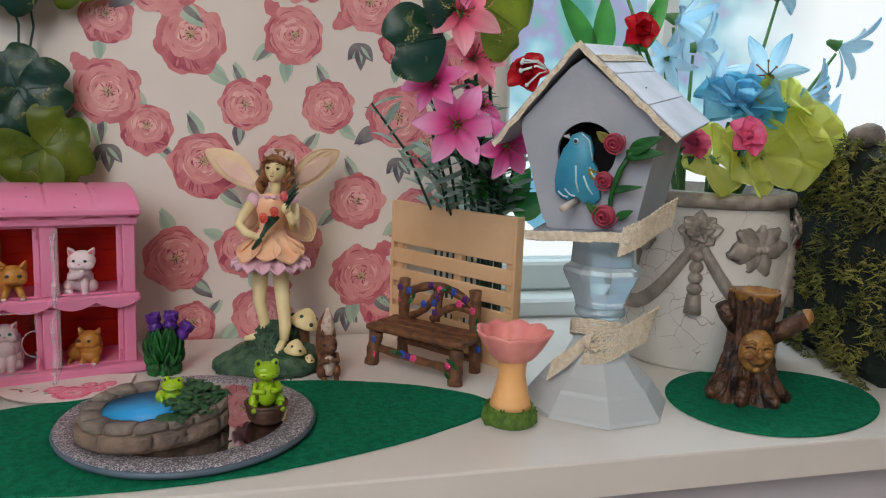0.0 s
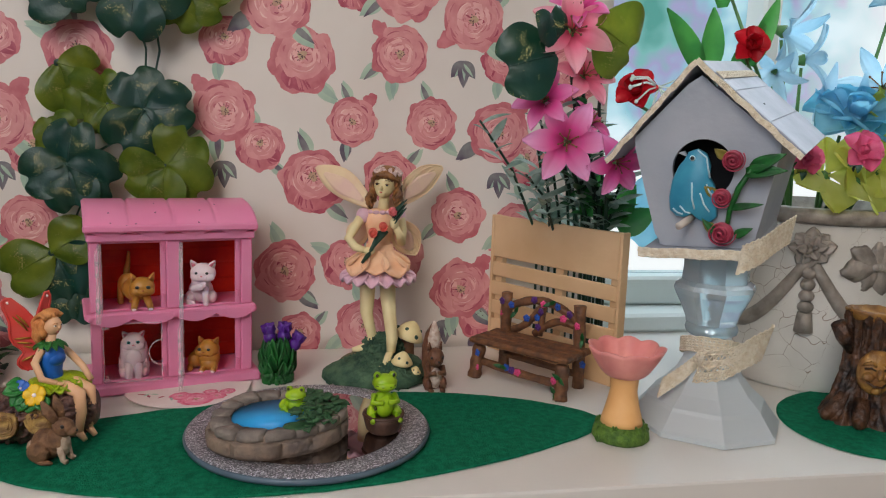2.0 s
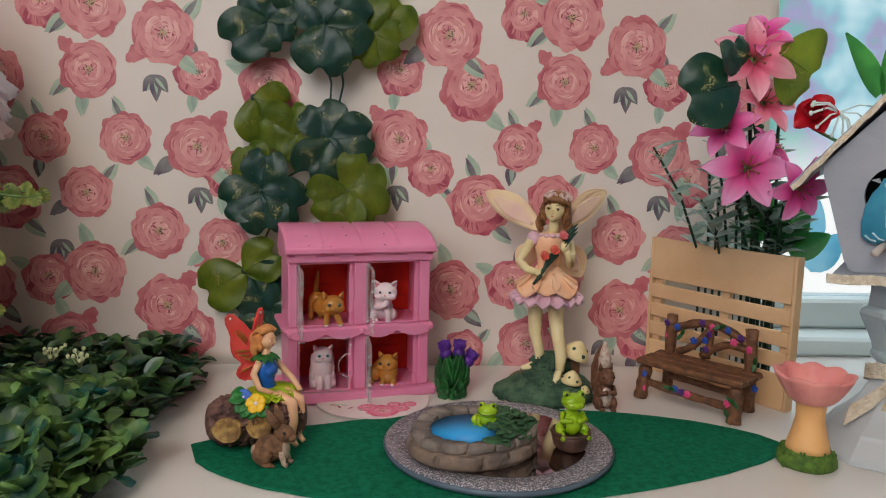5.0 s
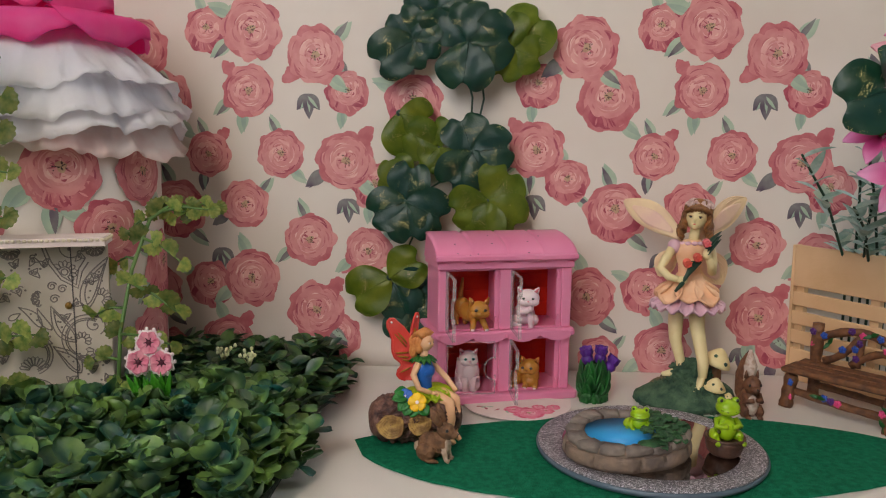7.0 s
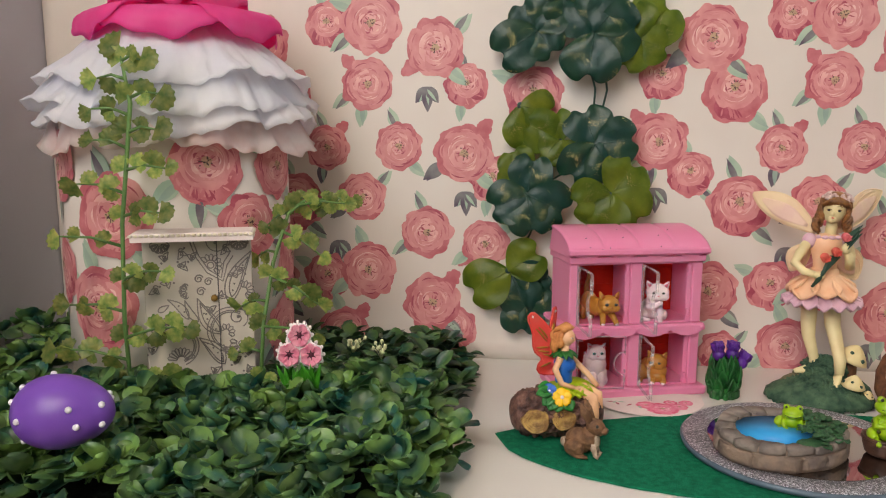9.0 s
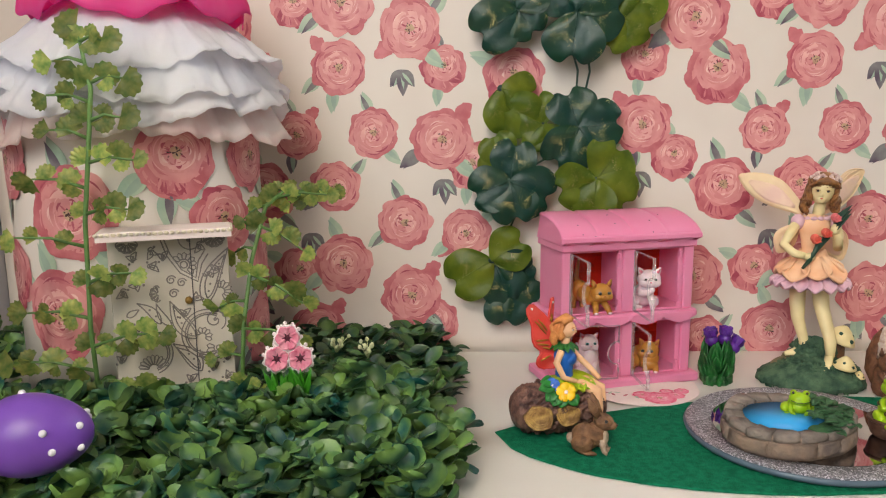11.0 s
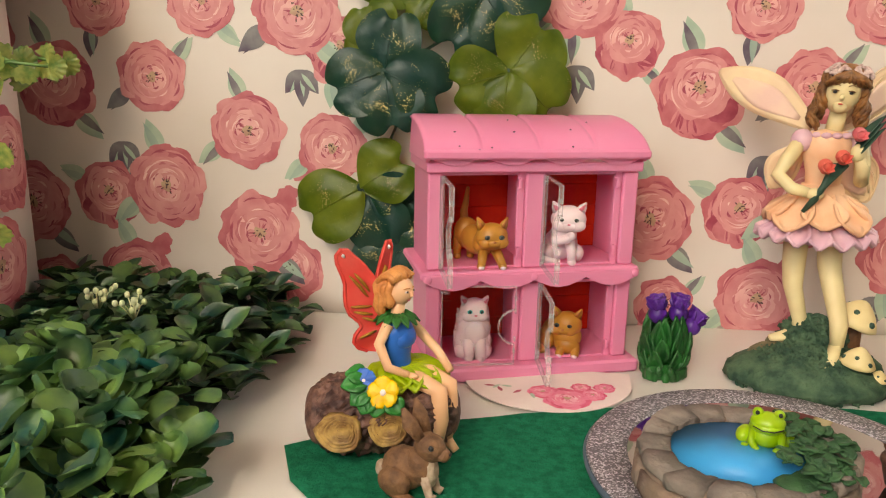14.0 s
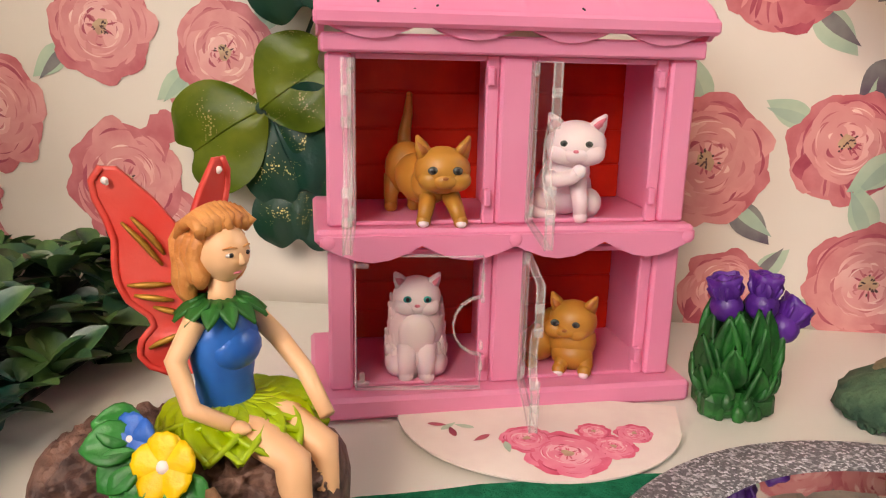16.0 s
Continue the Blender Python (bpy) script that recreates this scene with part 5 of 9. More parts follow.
# wings
wing(s, (0.002, 0.0085, 0.124), (-0.0385, 0.016, 0.1510), 0.0215, Vector((0.55, 0, 0.83)), 4, edge_m=4, panel=13)
wing(s, (0.014, 0.0085, 0.124), (0.0595, 0.016, 0.1530), 0.0225, Vector((-0.5, 0, 0.85)), 4, edge_m=4, panel=13)
wing(s, (0.015, 0.0085, 0.115), (0.0365, 0.013, 0.0870), 0.024, Vector((0.8, 0, 0.6)), 4, edge_m=4, panel=13)
wing(s, (-0.001, 0.0085, 0.115), (-0.0130, 0.013, 0.0930), 0.018, Vector((-0.8, 0, 0.6)), 4, edge_m=4, panel=13)
# the figure stands upright over the back of its mound, wings swept back
for i in range(body, len(s.v)):
    x, y, z = s.v[i]
    f = min(1.0, max(0.0, (z - 0.022) / 0.045))
    f = f * f * (3 - 2 * f)
    sweep = 0.55 * max(0.0, math.hypot(x - 0.008, 0) - 0.020) if y > 0.007 and z > 0.112 else 0.0
    s.v[i] = Vector((x - 0.0035 * f, y + 0.0165 * f + sweep, z))
# toadstools on the mound
for (x, y, z, r) in ((0.0255, 0.0130, 0.0270, 0.0112), (0.0170, -0.0135, 0.0150, 0.0078), (0.0265, -0.0160, 0.0085, 0.0042)):
    s.lathe([(r * 0.45, -z * 0.85), (r * 0.42, -0.001), (r * 0.3, 0.001)], 12, (x, y, z), m=12)
    cap = len(s.v)
    s.lathe([(r * 0.2, 0.0008), (r * 0.95, -0.0002), (r * 1.04, r * 0.06), (r * 0.94, r * 0.30), (r * 0.70, r * 0.66), (r * 0.42, r * 0.96), (r * 0.18, r * 1.14), (0, r * 1.20)], 22, (x, y, z), m=11)
    for k in range(6):
        a, f = 0.9 + k * 1.05, (0.86, 0.62)[k % 2]
        s.ell((x + r * f * math.cos(a), y + r * f * math.sin(a), z + r * (1.26 - 1.0 * f)), (r * 0.15, r * 0.15, r * 0.15), n=8, rings=5, m=7)
    turn = pose(x, y, z, 6, 20 if r > 0.01 else 6, 0) @ pose(-x, -y, -z)
    for i in range(cap, len(s.v)):
        s.v[i] = turn @ Vector(s.v[i])
FAIRY_MATS = [M_MOUND, M_SKIN, M_PEACH, M_LILAC, M_WING, M_HAIR, M_CORAL, M_STEM, M_BLOSSOM, M_BLACK, mat("rose_paint", rgb(226, 120, 124), rgb(212, 100, 108), 90, 0.45), M_CAPS, M_BARK, mat("pink_wing_panel", rgb(240, 208, 180), rgb(234, 196, 180), 60, 0.5, bump=0.2, bscale=120), M_EARTH]
solid("fairy_statue", s, FAIRY_MATS, nudge(0.0646, 0.5986, 1.8, 1.6, 1.8, 1.005) @ pose(0.0560, 0.5885, 0.0), "painted resin fairy in a peach dress on a mossy mound", "fairy statue")

# ---- squirrel ----
M_SQ = mat("squirrel_brown", rgb(128, 84, 58), rgb(92, 58, 42), 200, 0.6, bump=0.5, bscale=400)
M_SQW = mat("squirrel_white", rgb(214, 196, 184), rgb(180, 150, 134), 300, 0.7, bump=0.6, bscale=450)
s = Shape()
s.ell((0, 0.001, 0.0105), (0.0082, 0.0075, 0.0110), m=0)
s.ell((0, -0.0050, 0.0095), (0.0052, 0.0032, 0.0075), m=1)
s.ell((0, -0.003, 0.0240), (0.0068, 0.0070, 0.0070), m=0)
s.ell((0, -0.0090, 0.0222), (0.0034, 0.0034, 0.0030))
for x in (-1, 1):
    s.ell((x * 0.0062, -0.003, 0.0050), (0.0035, 0.0070, 0.0050))
    s.ell((x * 0.0048, -0.0095, 0.0016), (0.0022, 0.0040, 0.0016))
    s.tube([(x * 0.0060, -0.003, 0.0170), (x * 0.0062, -0.0075, 0.0130), (x * 0.0014, -0.0102, 0.0148)], [0.0023, 0.0019, 0.0017], 8)
    s.tube([(x * 0.0045, -0.0015, 0.0290), (x * 0.0052, -0.0015, 0.0345)], [0.0020, 0.0005], 7)
for x in (-1, 1):
    s.ell((x * 0.0045, -0.0082, 0.0250), (0.0010, 0.0008, 0.0012), m=2)
s.ell((0, -0.0122, 0.0228), 0.0008, m=2)
s.tube([(0, 0.006, 0.004), (0, 0.0115, 0.014), (0.0, 0.0095, 0.027), (0, 0.006, 0.0385), (0.0005, 0.0045, 0.0475)], [0.004, 0.0072, 0.0080, 0.0062, 0.0012], 14, m=0)
s.tube([(0, 0.0040, 0.026), (0, 0.002, 0.0370), (0.0005, 0.0035, 0.0485)], [0.0050, 0.0054, 0.0012], 12, m=1)
s.grain(0.0006, 420, 2)
solid("squirrel_figure", s, [M_SQ, M_SQW, M_BLACK], nudge(0.0946, 0.5630, 2.7, 2.3, 1.1, 1.038) @ pose(0.0945, 0.5615, 0, 0, 0, 4) @ Matrix.Diagonal((0.84, 0.95, 0.97, 1)), "small brown resin squirrel with a white-tipped tail", "squirrel figurine")

# ---- rustic bench ----
M_LOGB = mat("bench_brown", rgb(128, 84, 52), rgb(84, 54, 36), 160, 0.55, bump=0.6, bscale=240)
bench = thing("rustic_bench", nudge(0.1654, 0.5624, 2.9, 6.2, 1.8) @ pose(0.1335, 0.5825, 0, 0, 0, -50), "brown twig garden bench with tiny painted blossoms", "bench")
BL, BD = 0.0705, 0.0285


def twig(a, b, r, bend=0.0, n=7, seed=0):
    a, b = Vector(a), Vector(b)
    mid = Vector((0, 0, bend))
    q = Shape().tube([a + (b - a) * (i / n) + mid * math.sin(math.pi * i / n) for i in range(n + 1)], [r * (1 + 0.10 * math.sin(i * 2.1 + seed)) for i in range(n + 1)], 10)
    return q.grain(0.0004, 500, seed)


for i, (x, y, z) in enumerate(((0, 0, 0.0245), (BL, 0, 0.0245), (0.004, BD, 0.0610), (BL - 0.004, BD, 0.0610))):
    part("leg", twig((x - 0.002 if x < 0.02 else x + 0.001, y - 0.003 if y < 0.01 else y + 0.002, 0), (x, y, z), 0.0050 if y < 0.01 else 0.0045, 0, 8, i), M_LOGB, bench)
seat = Shape()
for k in range(3):
    seat.box((-0.0065, -0.006 + 0.0125 * k, 0.0265), (BL + 0.0065, 0.0055 + 0.0125 * k, 0.0312), 0.0016)
seat.grain(0.0006, 300)
part("seat", seat, M_LOGB, bench)
part("back_arch", twig((0.002, BD, 0.0480), (BL - 0.002, BD, 0.0480), 0.0032, 0.0115, 14, 5), M_LOGB, bench)
part("back_branch", twig((0.010, BD, 0.0330), (0.036, BD, 0.0565), 0.0028, -0.004, 8, 6), M_LOGB, bench)
part("back_branch", twig((0.030, BD, 0.0335), (0.064, BD, 0.0455), 0.0028, 0.006, 8, 7), M_LOGB, bench)
part("back_branch", twig((0.034, BD, 0.0330), (0.037, BD, 0.0560), 0.0024, 0, 6, 8), M_LOGB, bench)
part("stretcher", twig((0, 0, 0.0130), (BL, 0, 0.0100), 0.0030, -0.001, 10, 9), M_LOGB, bench)
part("stretcher", twig((0, BD, 0.0130), (BL, BD, 0.0100), 0.0026, 0, 10, 10), M_LOGB, bench)
M_BLOOM = [mat("tiny_pink", rgb(232, 84, 140), rgb(214, 60, 120), 90, 0.4), mat("tiny_blue", rgb(40, 92, 190), rgb(30, 70, 160), 90, 0.4), mat("tiny_violet", rgb(96, 44, 130), rgb(70, 30, 100), 90, 0.4), M_GREEN]
rn = random.Random(21)
spots = [(0.003, BD - 0.003, 0.045), (0.010, BD - 0.003, 0.053), (0.030, BD - 0.003, 0.060), (0.038, BD - 0.003, 0.058), (0.050, BD - 0.003, 0.058), (0.060, BD - 0.003, 0.054), (0.067, BD - 0.004, 0.047),
         (0.033, BD - 0.003, 0.047), (0.036, BD - 0.003, 0.052), (0.055, BD - 0.003, 0.050), (0.024, BD - 0.003, 0.045), (0.034, BD - 0.003, 0.040), (0.001, -0.005, 0.009), (0.001, -0.005, 0.020), (0.031, -0.003, 0.0125), (0.036, -0.003, 0.0120),
         (0.026, -0.003, 0.0135), (BL, -0.005, 0.0100), (BL - 0.004, -0.005, 0.0135), (BL + 0.003, BD - 0.005, 0.020), (0.002, BD - 0.004, 0.055)]
for i, (x, y, z) in enumerate(spots):
    s = Shape()
    for k in range(5):
        a = 2 * math.pi * k / 5
        s.ell((0.0016 * math.cos(a), 0, 0.0016 * math.sin(a)), (0.0014, 0.0008, 0.0014), n=8, rings=5)
    s.ell((0, -0.0006, 0), 0.0009, n=6, rings=4)
    part("blossom", s, M_BLOOM[i % 3], bench, m=pose(x, y, z, 0, rn.uniform(0, 60), rn.uniform(-20, 20)))
for i, (x, y, z) in enumerate(((0.044, BD - 0.003, 0.0595), (0.022, -0.003, 0.0135), (BL + 0.001, -0.0055, 0.016), (BL - 0.002, -0.0055, 0.005), (BL + 0.002, BD - 0.005, 0.038), (0.014, BD - 0.003, 0.048))):
    s = Shape()
    for k in (-1, 1):
        petal(s, (0, 0, 0), (k, -0.3, 0.5 * k), (0, -1, 0.2), 0.0065, 0.0032, 0.1, 0.3, 0.6, 0.0004, 4, 3)
    part("leaf", s, M_GREEN, bench, m=pose(x, y, z, 0, 30 * i, 0))

# ---- slatted wooden planter with stems ----
M_PINE = mat("pale_pine", rgb(226, 190, 148), rgb(208, 168, 124), 14.0, 0.6, bump=0.25, bscale=160, rnd=0.05)
AT_PLANTER = nudge(0.2039, 0.6053, 1.0, 4.1, 1.5)
crate = thing("slatted_planter", AT_PLANTER @ pose(0.1645, 0.6600, 0, 0, 0, -59.5), "pale pine slatted planter standing against the window edge", "planter")
CL = 0.1245
for z0, z1 in ((0.0, 0.0270), (0.0315, 0.0430), (0.0478, 0.0590), (0.0638, 0.0755), (0.0800, 0.1145)):
    part("slat", Shape().box((0, -0.0030, z0), (CL, 0, z1), 0.0006), M_PINE, crate)
for x in (0.0, CL * 0.52, CL - 0.008):
    part("batten", Shape().box((x + 0.0005, 0.0002, 0.0), (x + 0.0080, 0.0060, 0.1140), 0.0005), M_PINE, crate)
part("side_board", Shape().box((CL + 0.0003, -0.0030, 0.0), (CL + 0.0028, 0.0062, 0.1145), 0.0005), M_PINE, crate)
part("side_board", Shape().box((-0.0031, -0.0030, 0.0), (-0.0003, 0.0110, 0.1145), 0.0005), M_PINE, crate)

# ---- flower bird bath ----
M_PETAL = mat("bath_pink", rgb(238, 160, 150), rgb(226, 138, 134), 60, 0.5, bump=0.2, bscale=150)
M_BATH = mat("bath_apricot", rgb(240, 186, 122), rgb(232, 172, 108), 60, 0.5, bump=0.15, bscale=150)
M_GRASS = mat("bath_grass", rgb(96, 130, 44), rgb(62, 96, 30), 260, 0.7, bump=0.9, bscale=450)
bath = thing("flower_bird_bath", nudge(0.1915, 0.4563, 7.3, 11.0, 1.8, 1.017) @ pose(0.1905, 0.4560, 0), "little bird bath with a pink flower bowl on an apricot stem", "bird bath")
s = Shape().lathe([(0.0155, 0), (0.0172, 0.002), (0.0166, 0.006), (0.0140, 0.0098), (0.0, 0.0100)], 32, wob=0.03)
rn = random.Random(7)
for i in range(90):
    a, h = rn.uniform(0, 6.28), rn.random()
    r = 0.0168 - 0.0028 * h
    s.ell((r * math.cos(a), r * math.sin(a), 0.0015 + 0.0085 * h), (0.0010, 0.0010, 0.0024), (rn.uniform(-25, 25), rn.uniform(-25, 25), 0), 6, 4)
part("grass_base", s, M_GRASS, bath, "green moulded grass base")
part("stem", Shape().lathe([(0.0128, 0.0085), (0.0120, 0.0130), (0.0098, 0.0210), (0.0080, 0.0300), (0.0086, 0.0380), (0.0110, 0.0420)], 32), M_BATH, bath, "apricot stem")


def bowl_fn(u, v):
    a = 2 * math.pi * u
    lobe = abs(math.sin(4.5 * a))
    r = 0.0085 + 0.0128 * v ** 0.7
    return ((r * (1 + 0.10 * lobe * v)) * math.cos(a), (r * (1 + 0.10 * lobe * v)) * math.sin(a), 0.0385 + 0.0170 * v ** 1.25 + 0.0016 * lobe * v * v)


part("bowl", Shape().sheet(bowl_fn, 108, 10, 0.0014), M_PETAL, bath, "pink petalled bowl")
part("bowl_floor", Shape().lathe([(0.0, 0.0392), (0.0100, 0.0405), (0.0140, 0.0450)], 40), mat("bath_floor", rgb(236, 120, 124), rgb(224, 100, 110), 60, 0.4), bath)
part("heart", Shape().ell((0.001, 0, 0.0415), (0.0030, 0.0030, 0.0018)), mat("bath_heart", rgb(206, 60, 80), rgb(190, 50, 70), 60, 0.4), bath)

# ---- glass candlestick carrying the birdhouse ----
def frosted(name, tint, rough, mix, milk):
    """Glass with a milky part that lets light from behind shine through."""
    m = glass_mat(name, tint, rough, 1.45)
    nt = m.node_tree
    d = nt.nodes.new("ShaderNodeBsdfTranslucent")
    d.inputs[0].default_value = (*milk, 1)
    g = nt.nodes.new("ShaderNodeBsdfPrincipled")
    g.inputs["Base Color"].default_value = (*milk, 1)
    g.inputs["Roughness"].default_value = 0.2
    half = nt.nodes.new("ShaderNodeMixShader")
    half.inputs[0].default_value = 0.50
    nt.links.new(d.outputs[0], half.inputs[1])
    nt.links.new(g.outputs[0], half.inputs[2])
    ms = nt.nodes.new("ShaderNodeMixShader")
    ms.inputs[0].default_value = mix
    nt.links.new(nt.nodes["Principled BSDF"].outputs[0], ms.inputs[1])
    nt.links.new(half.outputs[0], ms.inputs[2])
    nt.links.new(ms.outputs[0], nt.nodes["Material Output"].inputs[0])
    return m


M_GLASS = frosted("pale_blue_glass", (0.93, 0.98, 1.0), 0.03, 0.34, (0.80, 0.94, 1.0))
M_FROST = frosted("milky_glass", (0.92, 0.98, 1.0), 0.05, 0.90, (0.93, 0.98, 1.0))
M_LACE = mat("cream_lace", rgb(242, 232, 212), rgb(224, 208, 180), 300, 0.9, bump=0.9, bscale=700)
AT_STICK = nudge(0.2570, 0.4740, 6.9, 13.0, 1.9, 1.010)
stick = thing("glass_candlestick", AT_STICK @ pose(0.2570, 0.4740, 0, 0, 0, 6), "faceted pale blue glass candlestick used as a pedestal", "candlestick")
part("foot", Shape().lathe([(0.0455, 0), (0.0478, 0.0010), (0.0480, 0.0036), (0.0462, 0.0052), (0.0385, 0.0150), (0.0372, 0.0172), (0.0292, 0.0240), (0.0215, 0.0330), (0.0165, 0.0430), (0.0138, 0.0530), (0.0132, 0.0580)], 8, smooth=False), M_FROST, stick, "milky octagonal glass foot")
part("stem", Shape().lathe([(0.0130, 0.0581), (0.0156, 0.0600), (0.0164, 0.0625), (0.0156, 0.0650), (0.0142, 0.0662)], 24), M_GLASS, stick)
part("knop", Shape().lathe([(0.0162, 0.0663), (0.0170, 0.0700), (0.0200, 0.0770), (0.0242, 0.0850), (0.0256, 0.0886), (0.0246, 0.0915), (0.0212, 0.0935)], 8, smooth=False), M_GLASS, stick)
part("cup", Shape().lathe([(0.0210, 0.0936), (0.0204, 0.1020), (0.0204, 0.1090), (0.0216, 0.1128), (0.0180, 0.1128), (0.0166, 0.1000), (0.0, 0.0985)], 8, smooth=False), M_GLASS, stick)


def lace_strip(path, width, updir, yarn=1.0):
    """Openwork ribbon along a path: bands of crossing threads between two scalloped edges."""
    s = Shape()
    pts = [Vector(p) for p in path]
    fine = []
    n = 44
    for i in range(n + 1):
        f = i / n * (len(pts) - 1)
        k = min(int(f), len(pts) - 2)
        t = f - k
        p0, p1, p2, p3 = pts[max(k - 1, 0)], pts[k], pts[k + 1], pts[min(k + 2, len(pts) - 1)]
        fine.append(0.5 * ((2 * p1) + (p2 - p0) * t + (2 * p0 - 5 * p1 + 4 * p2 - p3) * t * t + (3 * p1 - p0 - 3 * p2 + p3) * t ** 3))
    up = Vector(updir).normalized()

    def at(i, v):
        w = width * (v - 0.5)
        return fine[i] + up * w

    for v in (0.0, 0.12, 0.30, 0.48, 0.66, 0.86, 1.0):
        s.tube([at(i, v + (0.03 * math.sin(i * 1.9) if v in (0.0, 1.0) else 0)) for i in range(n + 1)], 0.0006 * yarn, 5)
    for i in range(0, n, 1):
        for v0, v1 in ((0.0, 0.12), (0.12, 0.30), (0.30, 0.48), (0.48, 0.66), (0.66, 0.86), (0.86, 1.0)):
            a, b = (at(i, v0), at(min(i + 1, n), v1)) if (i + int(v0 * 9)) % 2 else (at(min(i + 1, n), v0), at(i, v1))
            s.tube([a, b], 0.00055 * yarn, 4, caps=False)
    for v0, v1 in ((0.14, 0.30), (0.48, 0.68)) if yarn == 1.0 else ():
        s.sheet(lambda u, v: at(min(n, int(u * n + 0.5)), v0 + (v1 - v0) * v), n, 2, 0.0005)
    return s


bow = thing("lace_ribbon", AT_STICK @ pose(0.2570, 0.4740, 0.0465), "cream crochet lace ribbon tied round the glass stem", "ribbon")
ring = [(0.0178 * math.cos(a), 0.0178 * math.sin(a), 0.003 - 0.006 * math.sin(a + 0.6)) for a in [2 * math.pi * i / 16 for i in range(17)]]
part("band", lace_strip(ring, 0.009, (0, 0, 1)), M_LACE, bow)
part("tail", lace_strip([(-0.017, -0.016, -0.004), (-0.003, -0.025, 0.000), (0.010, -0.028, 0.008), (0.021, -0.027, 0.0125), (0.026, -0.020, 0.0120)], 0.0225, (0.1, -0.25, 1)), M_LACE, bow)
part("tail", lace_strip([(-0.014, -0.012, 0.000), (-0.024, -0.013, -0.008), (-0.038, -0.010, -0.019)], 0.012, (0.3, 0.1, 1)), M_LACE, bow)
s = Shape()
rn = random.Random(12)
for i in range(16):
    a = rn.uniform(0, 6.28)
    s.tube([(-0.013 + 0.006 * math.cos(a + t) * 0.9, -0.018 + 0.003 * math.sin(2 * a), 0.001 + 0.006 * math.sin(a + t)) for t in (0, 1.2, 2.4, 3.2)], 0.0009, 5)
part("knot", s, M_LACE, bow)

# ---- birdhouse ----
M_BH = mat("white_birdhouse_paint", rgb(168, 172, 180), rgb(152, 158, 168), 22, 0.6, bump=0.25, bscale=140)
M_BHROOF = mat("white_roof_paint", rgb(174, 178, 190), rgb(148, 154, 168), 26, 0.55, bump=0.5, bscale=110)
M_HOLE_SHADE = mat("dark_inside", (0.02, 0.02, 0.022), (0.014, 0.014, 0.016), 30, 0.9)
M_BIRD = mat("blue_bird_paint", rgb(64, 156, 184), rgb(46, 134, 166), 60, 0.4)
M_BIRDW = mat("white_bird_line", rgb(196, 224, 230), rgb(180, 210, 220), 60, 0.5)
M_ROSEB = mat("satin_rose", rgb(190, 78, 98), rgb(160, 52, 76), 120, 0.4)
M_OLIVE = mat("olive_ribbon", rgb(140, 130, 56), rgb(116, 104, 44), 90, 0.5)
BHM = AT_STICK @ pose(0.2297, 0.4497, 0.1185, 0, 0, -43.0) @ pose(0, 0, 0, 5.0, -4.0, 0)
bh = thing("birdhouse", BHM, "white painted wooden birdhouse with lace-trimmed roof and a blue bird", "birdhouse")
EZ, AZ, EW, DEP = 0.0575, 0.1035, 0.0455, 0.098
# wall: half widths at the foot and under the eaves, to either side
FOOT, WIDE = {-1: 0.0250, 1: 0.0285}, {-1: 0.0385, 1: 0.0440}
HIGH = {k: AZ - (AZ - EZ) * w / EW - 0.0005 for k, w in WIDE.items()}
front = [(-FOOT[-1], 0.0), (FOOT[1], 0.0), (WIDE[1], HIGH[1]), (0.0, AZ - 0.004), (-WIDE[-1], HIGH[-1])]


def front_with_hole():
    """Front board with a round hole through it."""
    s = Shape()
    n = 40
    hole = [(0.0015 + 0.0172 * math.cos(2 * math.pi * i / n), 0.0455 + 0.0172 * math.sin(2 * math.pi * i / n)) for i in range(n)]
    outer = []
    for i in range(n):
        a = 2 * math.pi * i / n
        d = Vector((math.cos(a), math.sin(a)))
        best = 1.0
        c = Vector((0.0015, 0.0455))
        for k in range(5):
            p, q = Vector(front[k]), Vector(front[(k + 1) % 5])
            e = q - p
            den = d.x * e.y - d.y * e.x
            if abs(den) > 1e-9:
                t = ((p.x - c.x) * e.y - (p.y - c.y) * e.x) / den
                w = ((p.x - c.x) * d.y - (p.y - c.y) * d.x) / den
                if t > 0 and -1e-6 <= w <= 1 + 1e-6:
                    best = min(best, t)
        outer.append((c.x + d.x * best, c.y + d.y * best))
    vs = [(x, 0.0, z) for x, z in hole] + [(x, 0.0, z) for x, z in outer] + [(x, 0.004, z) for x, z in hole] + [(x, 0.004, z) for x, z in outer]
    fs = []
    for i in range(n):
        j = (i + 1) % n
        fs += [(i, j, n + j, n + i)[::-1], (2 * n + i, 2 * n + j, 3 * n + j, 3 * n + i), (i, j, 2 * n + j, 2 * n + i), (n + i, n + j, 3 * n + j, 3 * n + i)[::-1]]
    return s.add(vs, fs, False)


part("front_board", front_with_hole(), M_BH, bh)
part("back_board", Shape().prism(front, -DEP, -DEP + 0.004, to=upright), M_BH, bh)
for sgn in (-1, 1):
    q = [(FOOT[sgn] * sgn, 0.0), (WIDE[sgn] * sgn, HIGH[sgn]), ((WIDE[sgn] - 0.0036) * sgn, HIGH[sgn] + 0.001), ((FOOT[sgn] - 0.0036) * sgn, 0.0)]
    part("side_board", Shape().prism(q if sgn > 0 else q[::-1], -DEP + 0.0042, -0.0042, to=upright), M_BH, bh)
# added near-black panel, painted shade for the hollow behind the hole
part("dark_inside", Shape().box((-0.030, 0.030, 0.012), (0.030, 0.032, 0.080), 0.0005), M_HOLE_SHADE, bh)
